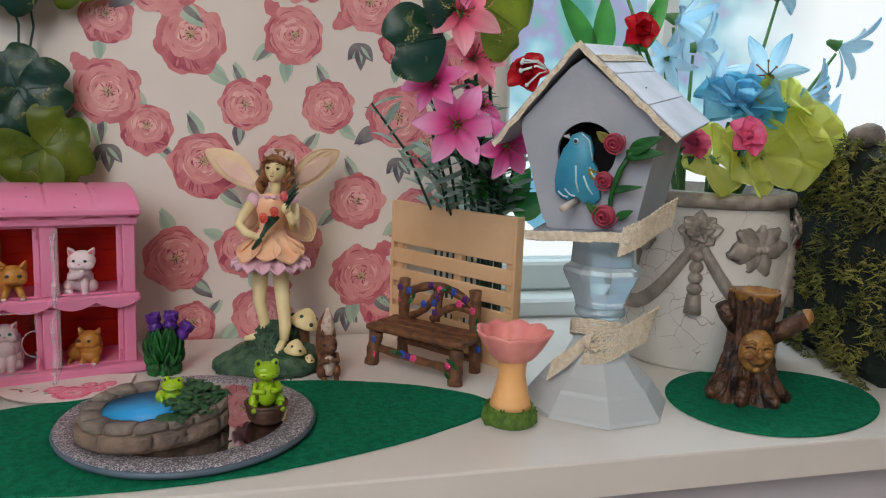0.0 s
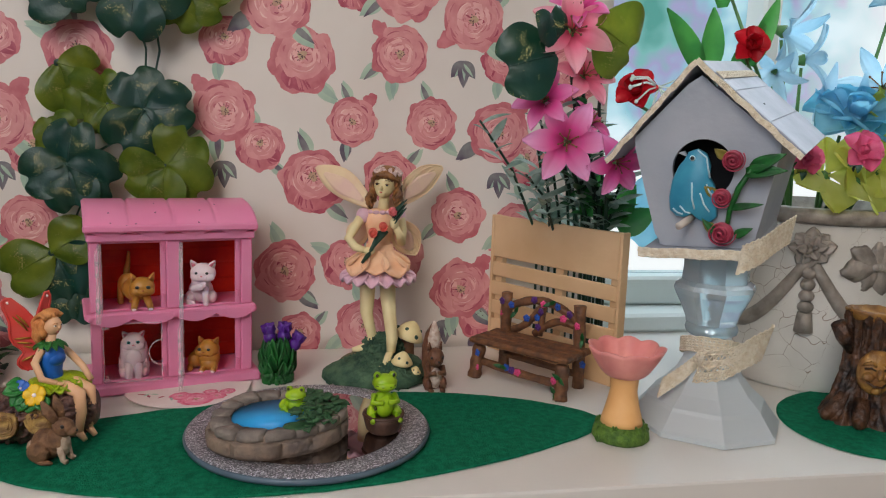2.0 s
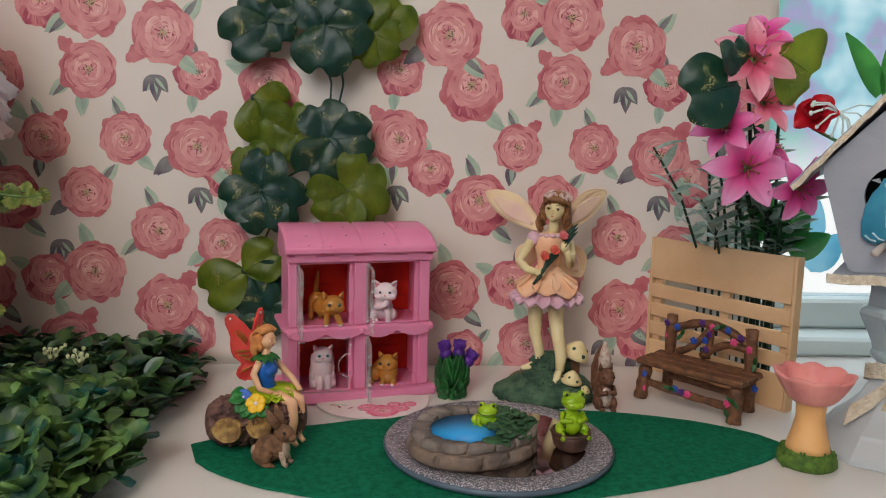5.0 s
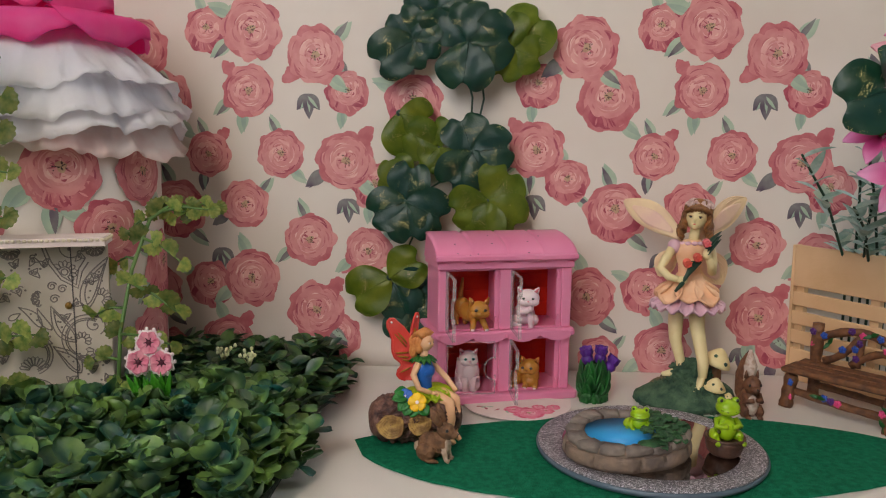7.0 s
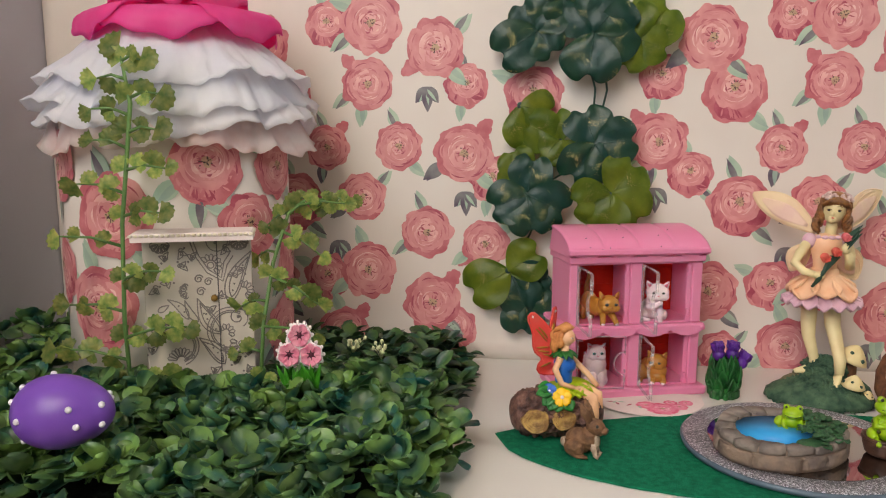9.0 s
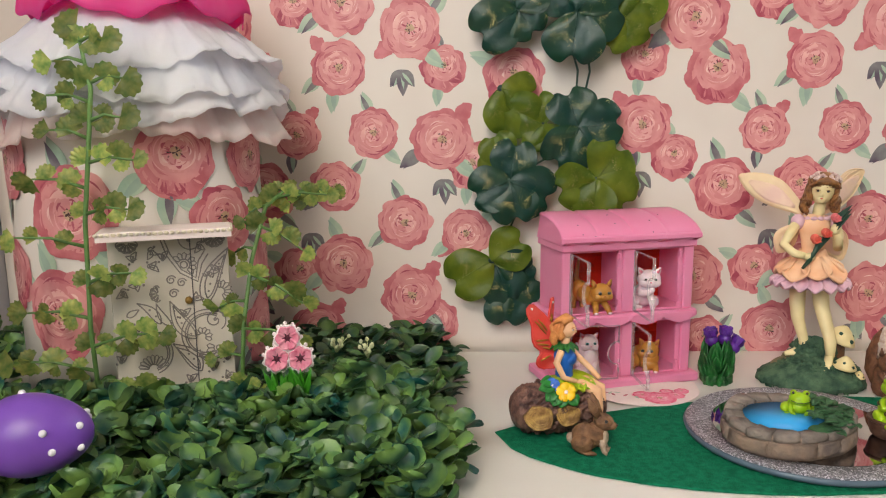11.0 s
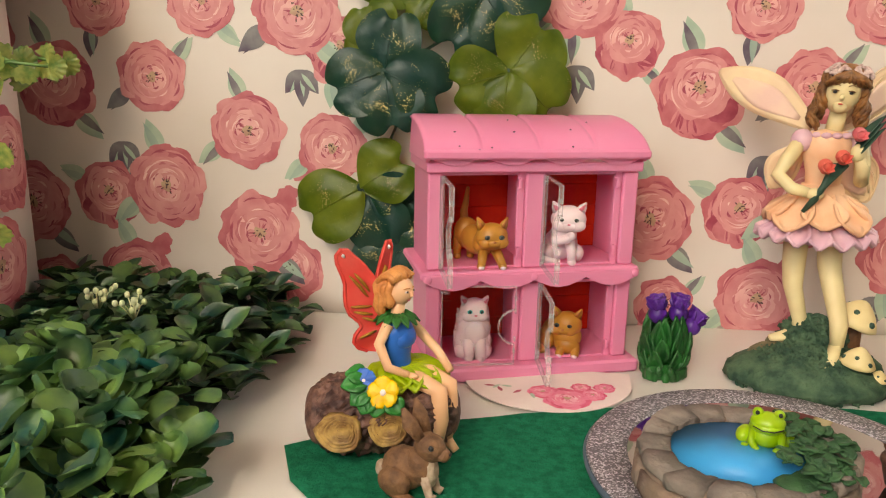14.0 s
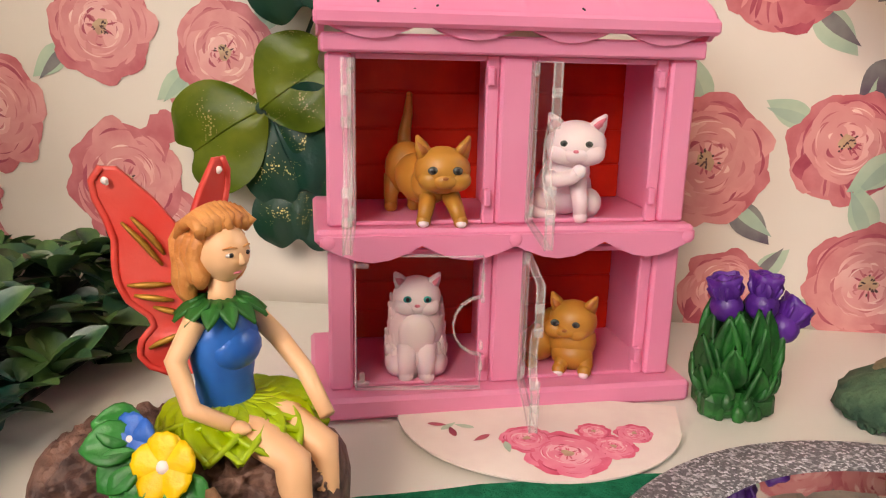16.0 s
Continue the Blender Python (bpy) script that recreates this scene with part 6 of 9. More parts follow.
part("base_board", Shape().prism([(-0.0320, -0.013), (0.0285, -0.013), (0.0285, DEP + 0.002), (-0.0320, DEP + 0.002)], -0.0045, -0.0003, 0.0006), M_BH, bh)
slope = math.atan2(AZ - EZ, EW)
for sgn in (-1, 1):
    boards = 3
    for k in range(boards):
        ln = math.hypot(EW + 0.0075, (AZ - EZ) * (EW + 0.0075) / EW) / boards
        mm = Matrix.Translation((0, 0, AZ + 0.0005)) @ Matrix.Rotation(slope * sgn, 4, "Y") @ pose(ln * k * sgn, 0, 0.0002 * k, 0, -0.3 * sgn, 0)
        part("roof_board", Shape().box((0.0 if sgn > 0 else 0.00012 - ln, -0.0050, 0.0), (ln - 0.00012 if sgn > 0 else 0.0, 0.1135, 0.0034), 0.0004), M_BHROOF, bh, m=mm)
# lace along the front gable, the ridge and the base edge
for sgn in (-1, 1):
    a, b = Vector((0.0, -0.0060, AZ + 0.0028)), Vector(((EW + 0.0085) * sgn, -0.0060, AZ - (AZ - EZ) * (EW + 0.0085) / EW + 0.0022))
    part("gable_lace", lace_strip([a + (b - a) * (i / 10) + Vector((0, 0.0005 * math.sin(2.1 * i), 0.0006 * math.sin(2.7 * i + sgn))) for i in range(11)], 0.0030, (-0.6 * sgn, -0.35, -0.75), 0.5), M_LACE, bh)
part("ridge_lace", lace_strip([(0.0120, y, AZ - 0.0058) for y in (-0.005, 0.03, 0.07, 0.110)], 0.0050, (0.70, 0, -0.71), 0.6), M_LACE, bh)
part("base_lace", lace_strip([(x, -0.0138, -0.0012 - 0.0006 * (k % 2)) for k, x in enumerate((-0.033, -0.021, -0.009, 0.003, 0.016, 0.029))], 0.0048, (0, 0, 1)), M_LACE, bh)
part("loose_lace", lace_strip([(0.024, -0.0150, -0.004), (0.034, -0.006, 0.000), (0.0405, 0.012, 0.004), (0.046, 0.030, 0.006)], 0.016, (0.2, 0.1, 1)), M_LACE, bh)
# perch and flat wooden bird
part("perch", Shape().tube([(-0.0045, 0.0, 0.0175), (-0.0070, -0.0215, 0.0160)], 0.0021, 12), mat("pale_dowel", rgb(206, 196, 186), rgb(192, 180, 168), 60, 0.6), bh)
body = [(-0.0165, 0.0225), (-0.0130, 0.0190), (-0.0085, 0.0180), (-0.0040, 0.0200), (0.0000, 0.0165), (0.0060, 0.0150), (0.0098, 0.0185), (0.0098, 0.0265), (0.0085, 0.0365), (0.0060, 0.0415),
        (0.0066, 0.0480), (0.0045, 0.0545), (-0.0005, 0.0575), (-0.0055, 0.0560), (-0.0075, 0.0520), (-0.0110, 0.0480), (-0.0148, 0.0400), (-0.0168, 0.0300)]
bird = part("bird", Shape().prism(body, 0.0008, 0.0048, 0.0010, to=upright, smooth=True), M_BIRD, bh, "flat blue painted wooden bird")
part("beak", Shape().prism([(-0.0115, 0.0555), (-0.0066, 0.0535), (-0.0075, 0.0565)], 0.0018, 0.0040, to=upright), M_BH, bird)
s = Shape().ell((-0.0030, -0.0050, 0.0525), (0.0017, 0.0006, 0.0017), m=0)
s.ell((-0.0030, -0.0056, 0.0525), (0.0011, 0.0005, 0.0011), m=1)
part("eye", s, [M_BIRDW, M_BLACK], bird)
for pts in (((-0.0145, 0.0235), (-0.0120, 0.0210), (-0.0088, 0.0200)), ((-0.0105, 0.0250), (-0.0075, 0.0215), (-0.0045, 0.0205)), ((-0.0035, 0.0385), (-0.0036, 0.0290), (-0.0022, 0.0230)),
            ((0.0010, 0.0325), (0.0030, 0.0260), (0.0060, 0.0215)), ((0.0045, 0.0375), (0.0062, 0.0330), (0.0080, 0.0310)), ((0.0, 0.0570), (0.0048, 0.0525), (0.0055, 0.0470), (0.0065, 0.0410))):
    part("painted_line", Shape().tube([(x, -0.0050, z) for x, z in pts], 0.00055, 5), M_BIRDW, bird)


def ribbon_rose(r, seed=0):
    """Coiled satin ribbon rose facing -y."""
    s = Shape()
    n = 70

    def fn(u, v):
        a = u * 6.2 * math.pi
        q = r * (0.12 + 0.88 * u)
        return (q * math.cos(a), -r * (0.75 - 0.55 * u) * v - 0.0002 + 0.15 * r * math.sin(a * 1.3 + seed) * u, q * math.sin(a))
    s.sheet(fn, n, 3, 0.0005)
    s.ell((0, 0, 0), (r * 0.8, r * 0.25, r * 0.8))
    return s


for i, (x, z, r) in enumerate(((0.0190, 0.0510, 0.0070), (0.0130, 0.0300, 0.0064), (0.0130, 0.0095, 0.0080))):
    part("ribbon_rose", ribbon_rose(r, i), M_ROSEB, bh, "rose-red satin ribbon rose", m=pose(x, -0.0045, z, 8, 20 * i, 0))
    q = Shape()
    petal(q, (x - r * 0.6, -0.003, z + r * 0.2), (-0.8, -0.3, 0.7), (0, -1, 0.1), 0.008, 0.006, 0.1, 0.3, 0.6, 0.0004)
    part("ribbon_leaf", q, M_OLIVE, bh)
part("vine", Shape().tube([(0.0145, -0.0035, 0.0080), (0.0170, -0.0050, 0.0220), (0.0220, -0.0060, 0.0350), (0.0310, -0.0060, 0.0490)], [0.0012, 0.0015, 0.0017, 0.0014], 8), M_GREEN, bh)
for (b, o, ln, w) in (((0.0290, -0.006, 0.0460), (1, -0.25, 0.45), 0.020, 0.0085), ((0.0260, -0.006, 0.0440), (1, -0.2, 0.05), 0.022, 0.0080), ((0.0180, -0.005, 0.0240), (1, -0.2, 0.15), 0.018, 0.0045), ((0.0100, -0.004, 0.0090), (-0.8, -0.2, 0.9), 0.012, 0.0045), ((0.0200, -0.004, 0.0080), (0.8, -0.2, 0.4), 0.011, 0.0055)):
    q = Shape()
    petal(q, b, o, (0, -1, 0.3), ln, w, 0.15, 0.4, 0.6, 0.0006)
    part("leaf", q, M_GREEN, bh)

# ---- crackled pot ----
def crackle_mat():
    m = mat("crackled_white_paint", rgb(226, 222, 214), rgb(206, 202, 194), 18, 0.6, bump=0.2, bscale=120)
    nt = m.node_tree
    p = nt.nodes["Principled BSDF"]
    base = p.inputs["Base Color"].links[0].from_socket
    tc = nt.nodes.new("ShaderNodeTexCoord")
    wob = nt.nodes.new("ShaderNodeTexNoise")
    wob.inputs["Scale"].default_value = 40.0
    nt.links.new(tc.outputs["Object"], wob.inputs["Vector"])
    add = nt.nodes.new("ShaderNodeVectorMath")
    add.operation = "MULTIPLY_ADD"
    add.inputs[1].default_value = (0.02, 0.02, 0.02)
    nt.links.new(wob.outputs["Color"], add.inputs[0])
    nt.links.new(tc.outputs["Object"], add.inputs[2])
    v = nt.nodes.new("ShaderNodeTexVoronoi")
    v.feature = "DISTANCE_TO_EDGE"
    v.inputs["Scale"].default_value = 62.0
    nt.links.new(add.outputs[0], v.inputs["Vector"])
    mask = nt.nodes.new("ShaderNodeTexNoise")
    mask.inputs["Scale"].default_value = 28.0
    nt.links.new(tc.outputs["Object"], mask.inputs["Vector"])
    th = nt.nodes.new("ShaderNodeMapRange")
    th.inputs["From Min"].default_value, th.inputs["From Max"].default_value = 0.45, 0.62
    th.inputs["To Max"].default_value = 0.011
    nt.links.new(mask.outputs["Fac"], th.inputs[0])
    lt = nt.nodes.new("ShaderNodeMath")
    lt.operation = "LESS_THAN"
    nt.links.new(v.outputs["Distance"], lt.inputs[0])
    nt.links.new(th.outputs[0], lt.inputs[1])
    mx = nt.nodes.new("ShaderNodeMixRGB")
    mx.inputs[2].default_value = (*rgb(150, 134, 120), 1)
    nt.links.new(lt.outputs[0], mx.inputs[0])
    nt.links.new(base, mx.inputs[1])
    nt.links.new(mx.outputs[0], p.inputs["Base Color"])
    return m


M_CRACK = crackle_mat()
M_SILVER = mat("silver_paint", rgb(176, 166, 156), rgb(134, 126, 118), 90, 0.5, 0.2, bump=0.4, bscale=250)
POTX, POTY = 0.4030, 0.5700
AT_POT = nudge(0.4028, 0.5686, -1.0, 15.5, 1.9, 1.02)
pot = thing("flower_pot", AT_POT @ pose(POTX, POTY, 0), "white crackle-painted pot with silver rim and relief garlands", "flower pot")
body = [(0.060, 0), (0.0625, 0.003), (0.0650, 0.030), (0.0655, 0.060), (0.0640, 0.095), (0.0610, 0.122)]
part("body", Shape().lathe(body, 64), M_CRACK, pot)
part("rim", Shape().lathe([(0.0605, 0.1222), (0.0650, 0.1240), (0.0660, 0.1285), (0.0650, 0.1330), (0.0590, 0.1340), (0.0575, 0.1220), (0.0, 0.1150)], 64), M_SILVER, pot, "silver painted rim")


def on_pot(a, z, out=0.0):
    r = float(np.interp(z, [b[1] for b in body], [b[0] for b in body])) + out
    return Vector((r * math.cos(radians(a)), r * math.sin(radians(a)), z))


for k, a0 in enumerate((-128, -38, 52, 142)):
    s = Shape()
    rn = random.Random(k)
    c = on_pot(a0, 0.1065, 0.0008)
    tang, up, face = Vector((-c.y, c.x, 0)).normalized(), Vector((0, 0, 1)), Vector((c.x, c.y, 0)).normalized()
    for n, ln, rise in ((8, 0.0155, 0.10), (6, 0.0105, 0.45), (3, 0.006, 1.0)):
        for i in range(n):
            q = 2 * math.pi * i / n + rn.uniform(-0.2, 0.2)
            petal(s, c + face * (0.0016 * rise * 2), tang * math.cos(q) + up * math.sin(q) + face * rise, face, ln * rn.uniform(0.85, 1.1), ln * 0.72, 0.22, 0.5, 1.3, 0.0016, 6, 5)
    s.ell(c, (0.006, 0.006, 0.006), n=10, rings=7)
    part("rosette", s, M_SILVER, pot, "silver relief rosette")
    s = Shape()
    for i, (z, r) in enumerate(((0.088, 0.0050), (0.080, 0.0052), (0.072, 0.0054), (0.064, 0.0056))):
        s.ell(on_pot(a0, z, 0.0005), (r, r, 0.0046), n=12, rings=8)
    s.tube([on_pot(a0, 0.060), on_pot(a0, 0.046)], [0.0050, 0.0066], 12)
    part("tassel", s, M_SILVER, pot, "silver relief tassel")
    s = Shape()
    s.tube([on_pot(a0 + 90 * i / 14, 0.100 - 0.046 * math.sin(math.pi * i / 14) - 0.008 * math.sin(math.pi * i / 14), 0.0002) for i in range(15)], [0.0035 + 0.0022 * math.sin(math.pi * i / 14) for i in range(15)], 10)
    part("garland", s, M_SILVER, pot, "silver relief garland")
    s = Shape()
    c = on_pot(a0 + 40, 0.0945, 0.0010)
    tang, up = Vector((-c.y, c.x, 0)).normalized(), Vector((0, 0, 1))
    for i, q in enumerate((0.1, 0.75, 1.5, 2.5, 3.3, 4.3, 5.1)):
        ln = (0.025, 0.022, 0.017, 0.023, 0.026, 0.018, 0.022)[i]
        petal(s, c, tang * math.cos(q) + up * math.sin(q) * 0.9, Vector((c.x, c.y, 0)), ln, ln * 0.60, 0.30, -0.5, 1.3, 0.0024, 8, 6, ruffle=0.07)
    for i in range(3):
        s.ell(c + tang * 0.003 * (i - 1) + Vector((c.x, c.y, 0)).normalized() * 0.002, (0.003, 0.003, 0.003), n=10, rings=7)
    part("leaf_spray", s, M_SILVER, pot, "silver relief leaves")

# ---- tree stump with a carved face ----
M_TRUNK = mat("stump_brown", rgb(96, 62, 40), rgb(32, 21, 18), 110, 0.42, bump=1.0, bscale=260)
M_TRUNKL = mat("stump_light", rgb(172, 126, 62), rgb(122, 80, 42), 120, 0.38, bump=0.5, bscale=300)
s = Shape()


def stump_fn(u, v):
    a = 2 * math.pi * u
    r = 0.0140 + 0.0125 * (1 - v) ** 3 + 0.0040 * v ** 5
    r *= 1 + 0.10 * math.sin(5 * a + 1) * (1 - v) + 0.055 * math.sin(13 * a + 4 * v) + 0.26 * (0.3 - abs(noise.noise(Vector((3.2 * math.cos(a), 3.2 * math.sin(a), 2.2 * v)) * 1.6))) + 0.06 * noise.noise(Vector((9 * math.cos(a), 9 * math.sin(a), 5 * v)))
    return (r * math.cos(a), r * 0.85 * math.sin(a), 0.072 * v + 0.003 * math.sin(6 * a) * v ** 6)


s.sheet(stump_fn, 160, 40, 0, m=0)
s.lathe([(0.0, 0.0640), (0.0145, 0.0655), (0.0162, 0.0715), (0.0184, 0.0742), (0.0172, 0.0755), (0.0155, 0.0720)], 30, (0, 0, 0), 1, 0.85, m=1, wob=0.09)
for a, r in ((200, 0.0065), (250, 0.006), (300, 0.0068), (345, 0.0060), (30, 0.006), (120, 0.006)):
    c, d = math.cos(radians(a)), math.sin(radians(a))
    s.tube([(0.015 * c, 0.013 * d, 0.016), (0.023 * c, 0.020 * d, 0.006), (0.029 * c, 0.026 * d, 0.0035)], [r, r * 0.95, r * 0.7], 10, m=0)
    s.ell((0.0288 * c, 0.0258 * d, 0.0035), r * 0.70, n=9, rings=6, m=0)
s.tube([(0.010, 0, 0.042), (0.023, -0.003, 0.050), (0.036, -0.006, 0.059)], [0.0075, 0.0062, 0.0064], 12, m=0)
s.ell((0.0362, -0.006, 0.060), 0.0055, n=10, rings=6, m=1)
s.tube([(-0.010, 0, 0.048), (-0.0195, -0.002, 0.057), (-0.0245, -0.003, 0.065)], [0.0066, 0.0058, 0.0050], 12, m=0)
fz = 0.0365
s.ell((0, -0.0155, fz), (0.0130, 0.0070, 0.0150), m=1)
s.ell((0, -0.0230, fz + 0.0005), (0.0022, 0.0024, 0.0040))
for x in (-1, 1):
    s.ell((x * 0.0062, -0.0205, fz - 0.002), (0.0044, 0.0030, 0.0034))
    s.tube([(x * 0.0022, -0.0215, fz + 0.0062), (x * 0.006, -0.0222, fz + 0.0078), (x * 0.0100, -0.0192, fz + 0.0055)], 0.0012, 7)
    s.tube([(x * 0.0028, -0.0222, fz + 0.0030), (x * 0.006, -0.0226, fz + 0.0044), (x * 0.0090, -0.0200, fz + 0.0028)], 0.0006, 6, m=0)
    s.m = 1
s.tube([(-0.0068, -0.0202, fz - 0.0056), (-0.003, -0.0225, fz - 0.0078), (0.003, -0.0225, fz - 0.0078), (0.0068, -0.0202, fz - 0.0056)], 0.0008, 6, m=0)
s.ell((0, -0.0205, fz - 0.0112), (0.0035, 0.0028, 0.0026), m=1)
s.grain(0.0007, 330, 5)
solid("face_tree_stump", s, [M_TRUNK, M_TRUNKL], AT_STUMP @ pose(0.3655, 0.4620, 0.0016, 0, 0, -22) @ Matrix.Diagonal((0.90, 0.90, 0.99, 1)), "brown resin tree stump with a carved smiling face", "stump figurine")

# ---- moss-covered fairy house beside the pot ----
# near-black core, seen as dark pockets where the tufts leave gaps
M_MOSS_CORE = mat("dark_core", rgb(26, 38, 30), rgb(16, 24, 20), 90, 0.95, bump=1.0, bscale=200)
M_TUFT = mat("moss_tufts", rgb(128, 126, 56), rgb(60, 68, 34), 30, 0.9, island=0.5)
moss = thing("moss_house", nudge(0.5627, 0.5392, 3.0, 20.0, 2.1) @ pose(0.5630, 0.5350, 0, 0, 0, -14), "block thickly covered in olive green moss, beside the pot", "moss house")
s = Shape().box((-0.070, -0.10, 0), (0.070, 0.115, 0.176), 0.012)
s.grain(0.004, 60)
part("core", s, M_MOSS_CORE, moss)
rn = random.Random(31)
s = Shape()
for i in range(7000):
    face = rn.random()
    if face < 0.58:
        p, nrm = Vector((-0.071, rn.uniform(-0.104, 0.115), rn.uniform(0.0, 0.178))), Vector((-1, 0, 0))
    elif face < 0.88:
        p, nrm = Vector((rn.uniform(-0.074, 0.07), -0.102, rn.uniform(0.0, 0.178))), Vector((0, -1, 0))
    else:
        p, nrm = Vector((rn.uniform(-0.072, 0.07), rn.uniform(-0.10, 0.115), 0.177)), Vector((0, 0, 1))
    if noise.noise(p * 42) < -0.14:
        continue
    p = p + noise.noise_vector(p * 25) * 0.006
    d = (nrm + Vector((rn.uniform(-1, 1), rn.uniform(-1, 1), rn.uniform(-0.9, 1)))).normalized()
    for k in range(3):
        dd = (d + Vector((rn.uniform(-0.9, 0.9), rn.uniform(-0.9, 0.9), rn.uniform(-0.9, 0.9)))).normalized()
        ln = rn.uniform(0.003, 0.0075)
        w = dd.orthogonal().normalized() * rn.uniform(0.0003, 0.0007)
        bend = Vector((rn.uniform(-1, 1), rn.uniform(-1, 1), rn.uniform(-1, 1))) * 0.003
        a, b, c = p, p + dd * ln * 0.55, p + dd * ln + bend
        s.add([a - w, a + w, b + w * 1.3, b - w * 1.3, c + w * 0.3, c - w * 0.3], [(0, 1, 2, 3), (3, 2, 4, 5)])
tuft = part("moss", s, M_TUFT, moss)
tagged(tuft, kind="stuff")
s = Shape()
for i in range(14):
    s.tube([(-0.080 + rn.uniform(-0.003, 0.003), 0.010 + rn.uniform(-0.012, 0.012), 0.095 + rn.uniform(-0.010, 0.010)), (-0.084, 0.010 + rn.uniform(-0.012, 0.012), 0.095 + rn.uniform(-0.010, 0.010))], 0.0016, 5)
part("red_fibres", s, mat("dark_red_fibre", rgb(112, 30, 34), rgb(80, 20, 26), 90, 0.8), moss)
for i, (x, y) in enumerate(((-0.06, -0.035), (-0.055, 0.02), (-0.05, 0.06))):
    part("pebble", Shape().ell((0, 0, 0), (0.014, 0.011, 0.009)).grain(0.002, 120, i), M_STONE, moss, m=pose(x, y, 0.182, 0, 0, 40 * i))

# ---- box hedge mats ----
M_BOX = leaf_mat("boxwood_leaf", rgb(16, 76, 70), rgb(112, 146, 70), 50.0, 0.42, rnd=0.5, through_light=0.15)
M_BOXJ = leaf_mat("boxwood_leaf_mass", rgb(16, 76, 70), rgb(112, 146, 70), 50.0, 0.42, island=0.5, through_light=0.15)
M_PRIV = leaf_mat("privet_leaf", rgb(16, 62, 54), rgb(82, 112, 58), 60.0, 0.36, rnd=0.45, through_light=0.12)
M_PRIVJ = leaf_mat("privet_leaf_mass", rgb(16, 62, 54), rgb(82, 112, 58), 60.0, 0.36, island=0.45, through_light=0.12)
M_BACKING = mat("dark_mat_grid", rgb(26, 40, 28), rgb(16, 26, 18), 90, 0.8, bump=0.8, bscale=200)


def round_leaf(length, width, cup, droop):
    """Round spoon-shaped leaf on a short stalk, with a folded midrib."""
    def fn(u, v):
        a = (v - 0.5) * 2
        p = -math.cos(math.pi * u)
        q = a * max(0.0, 1 - p * p) ** 0.5
        f = (p + 1) / 2
        w = width * 0.5 * (0.86 + 0.14 * f)
        return (0.003 + length * f, w * q + (0.0004 * a if u < 0.05 else 0), length * (0.10 * f - droop * f * f) + cup * length * 0.5 * (p * p + q * q) - 0.0005 * (1 - abs(a)) + 0.05 * length * math.sin(5 * a + 3 * p) * (p * p + q * q))
    s = Shape().sheet(fn, 8, 6)
    s.tube([(-0.002, 0, -0.0012 + cup * 0.2 * length), (0.0035, 0, cup * length * 0.45)], [0.0005, 0.0004], 4)
    return s


def hedge_leaf(length, width, curl, cup, tip):
    s = Shape()
    petal(s, (0, 0, 0), (1, 0, 0.1), (0, 0, 1), length, width, curl, cup, tip, 0, 5, 4)
    return s


def hedge(name, label, leaf_shapes, mats, spots, seed, near, tilt, at):
    """Leaves in whorls; those in the near stretch are parts, the others one mass."""
    rn = random.Random(seed)
    h = thing(name, at, label, "artificial hedge")
    meshes = [q.mesh("leaf", mats[0]) for q in leaf_shapes]
    mass = Shape()
    count = 0
    for x, y, z, lean in spots:
        a0 = rn.uniform(0, 360)
        n = rn.choice((3, 4, 4, 5))
        for k in range(n):
            up = rn.uniform(*tilt)
            m = pose(x, y, z + rn.uniform(-0.003, 0.002), 0, 0, a0 + 360 * k / n + rn.uniform(-25, 25)) @ pose(0.001, 0, 0, rn.uniform(-25, 25), -up, 0) @ Matrix.Scale(rn.uniform(0.75, 1.15), 4)
            if lean:
                m = pose(x, y, z, *lean) @ pose(-x, -y, -z) @ m
            i = rn.randrange(len(meshes))
            if near(x, y, z) and count < 290:
                part("leaf", meshes[i], None, h, m=m)
                count += 1
            else:
                mass.add([m @ Vector(p) for p in leaf_shapes[i].v], leaf_shapes[i].f)
    tagged(part("leaf_mass", mass, mats[1], h), kind="stuff")
    return h


def mound(x, y):
    return 0.006 * noise.noise(Vector((x * 18, y * 18, 3)))


rn = random.Random(41)
spots = []
for i in range(600):
    x, y = rn.uniform(-0.595, -0.205), rn.uniform(0.335, 0.490)
    if y > 0.472 and x < -0.31:
        y -= 0.03
    if x < -0.50:
        y = rn.uniform(0.335, 0.62)
    edge = -0.208 + 0.006 * math.sin(y * 90) - 0.002 * max(0, (y - 0.44) / 0.03) ** 2
    if x > edge:
        continue
    z = 0.030 + mound(x, y) - 0.016 * max(0.0, (x + 0.235) / 0.03) - 0.012 * max(0.0, (0.352 - y) / 0.02)
    spots.append((x, y, max(0.008, z - (0.012 if i % 3 == 0 else 0)), None))
shapes = [round_leaf(0.0158, 0.0160, 0.34, 0.25), round_leaf(0.0140, 0.0146, 0.42, 0.05), round_leaf(0.0132, 0.0138, -0.22, 0.35), round_leaf(0.0108, 0.0112, 0.50, 0.0)]
h1 = hedge("boxwood_mat", "artificial boxwood mat with round glossy green leaves", shapes, (M_BOX, M_BOXJ), spots, 5, lambda x, y, z: x > -0.40 and y < 0.42 and z > 0.022, (0, 62), nudge(-0.3461, 0.3888, -3.0, 2.7, 0.8, 1.036))
part("backing", Shape().box((-0.595, 0.335, 0.0), (-0.214, 0.470, 0.006), 0.002), M_BACKING, h1)
rn = random.Random(43)
spots = []
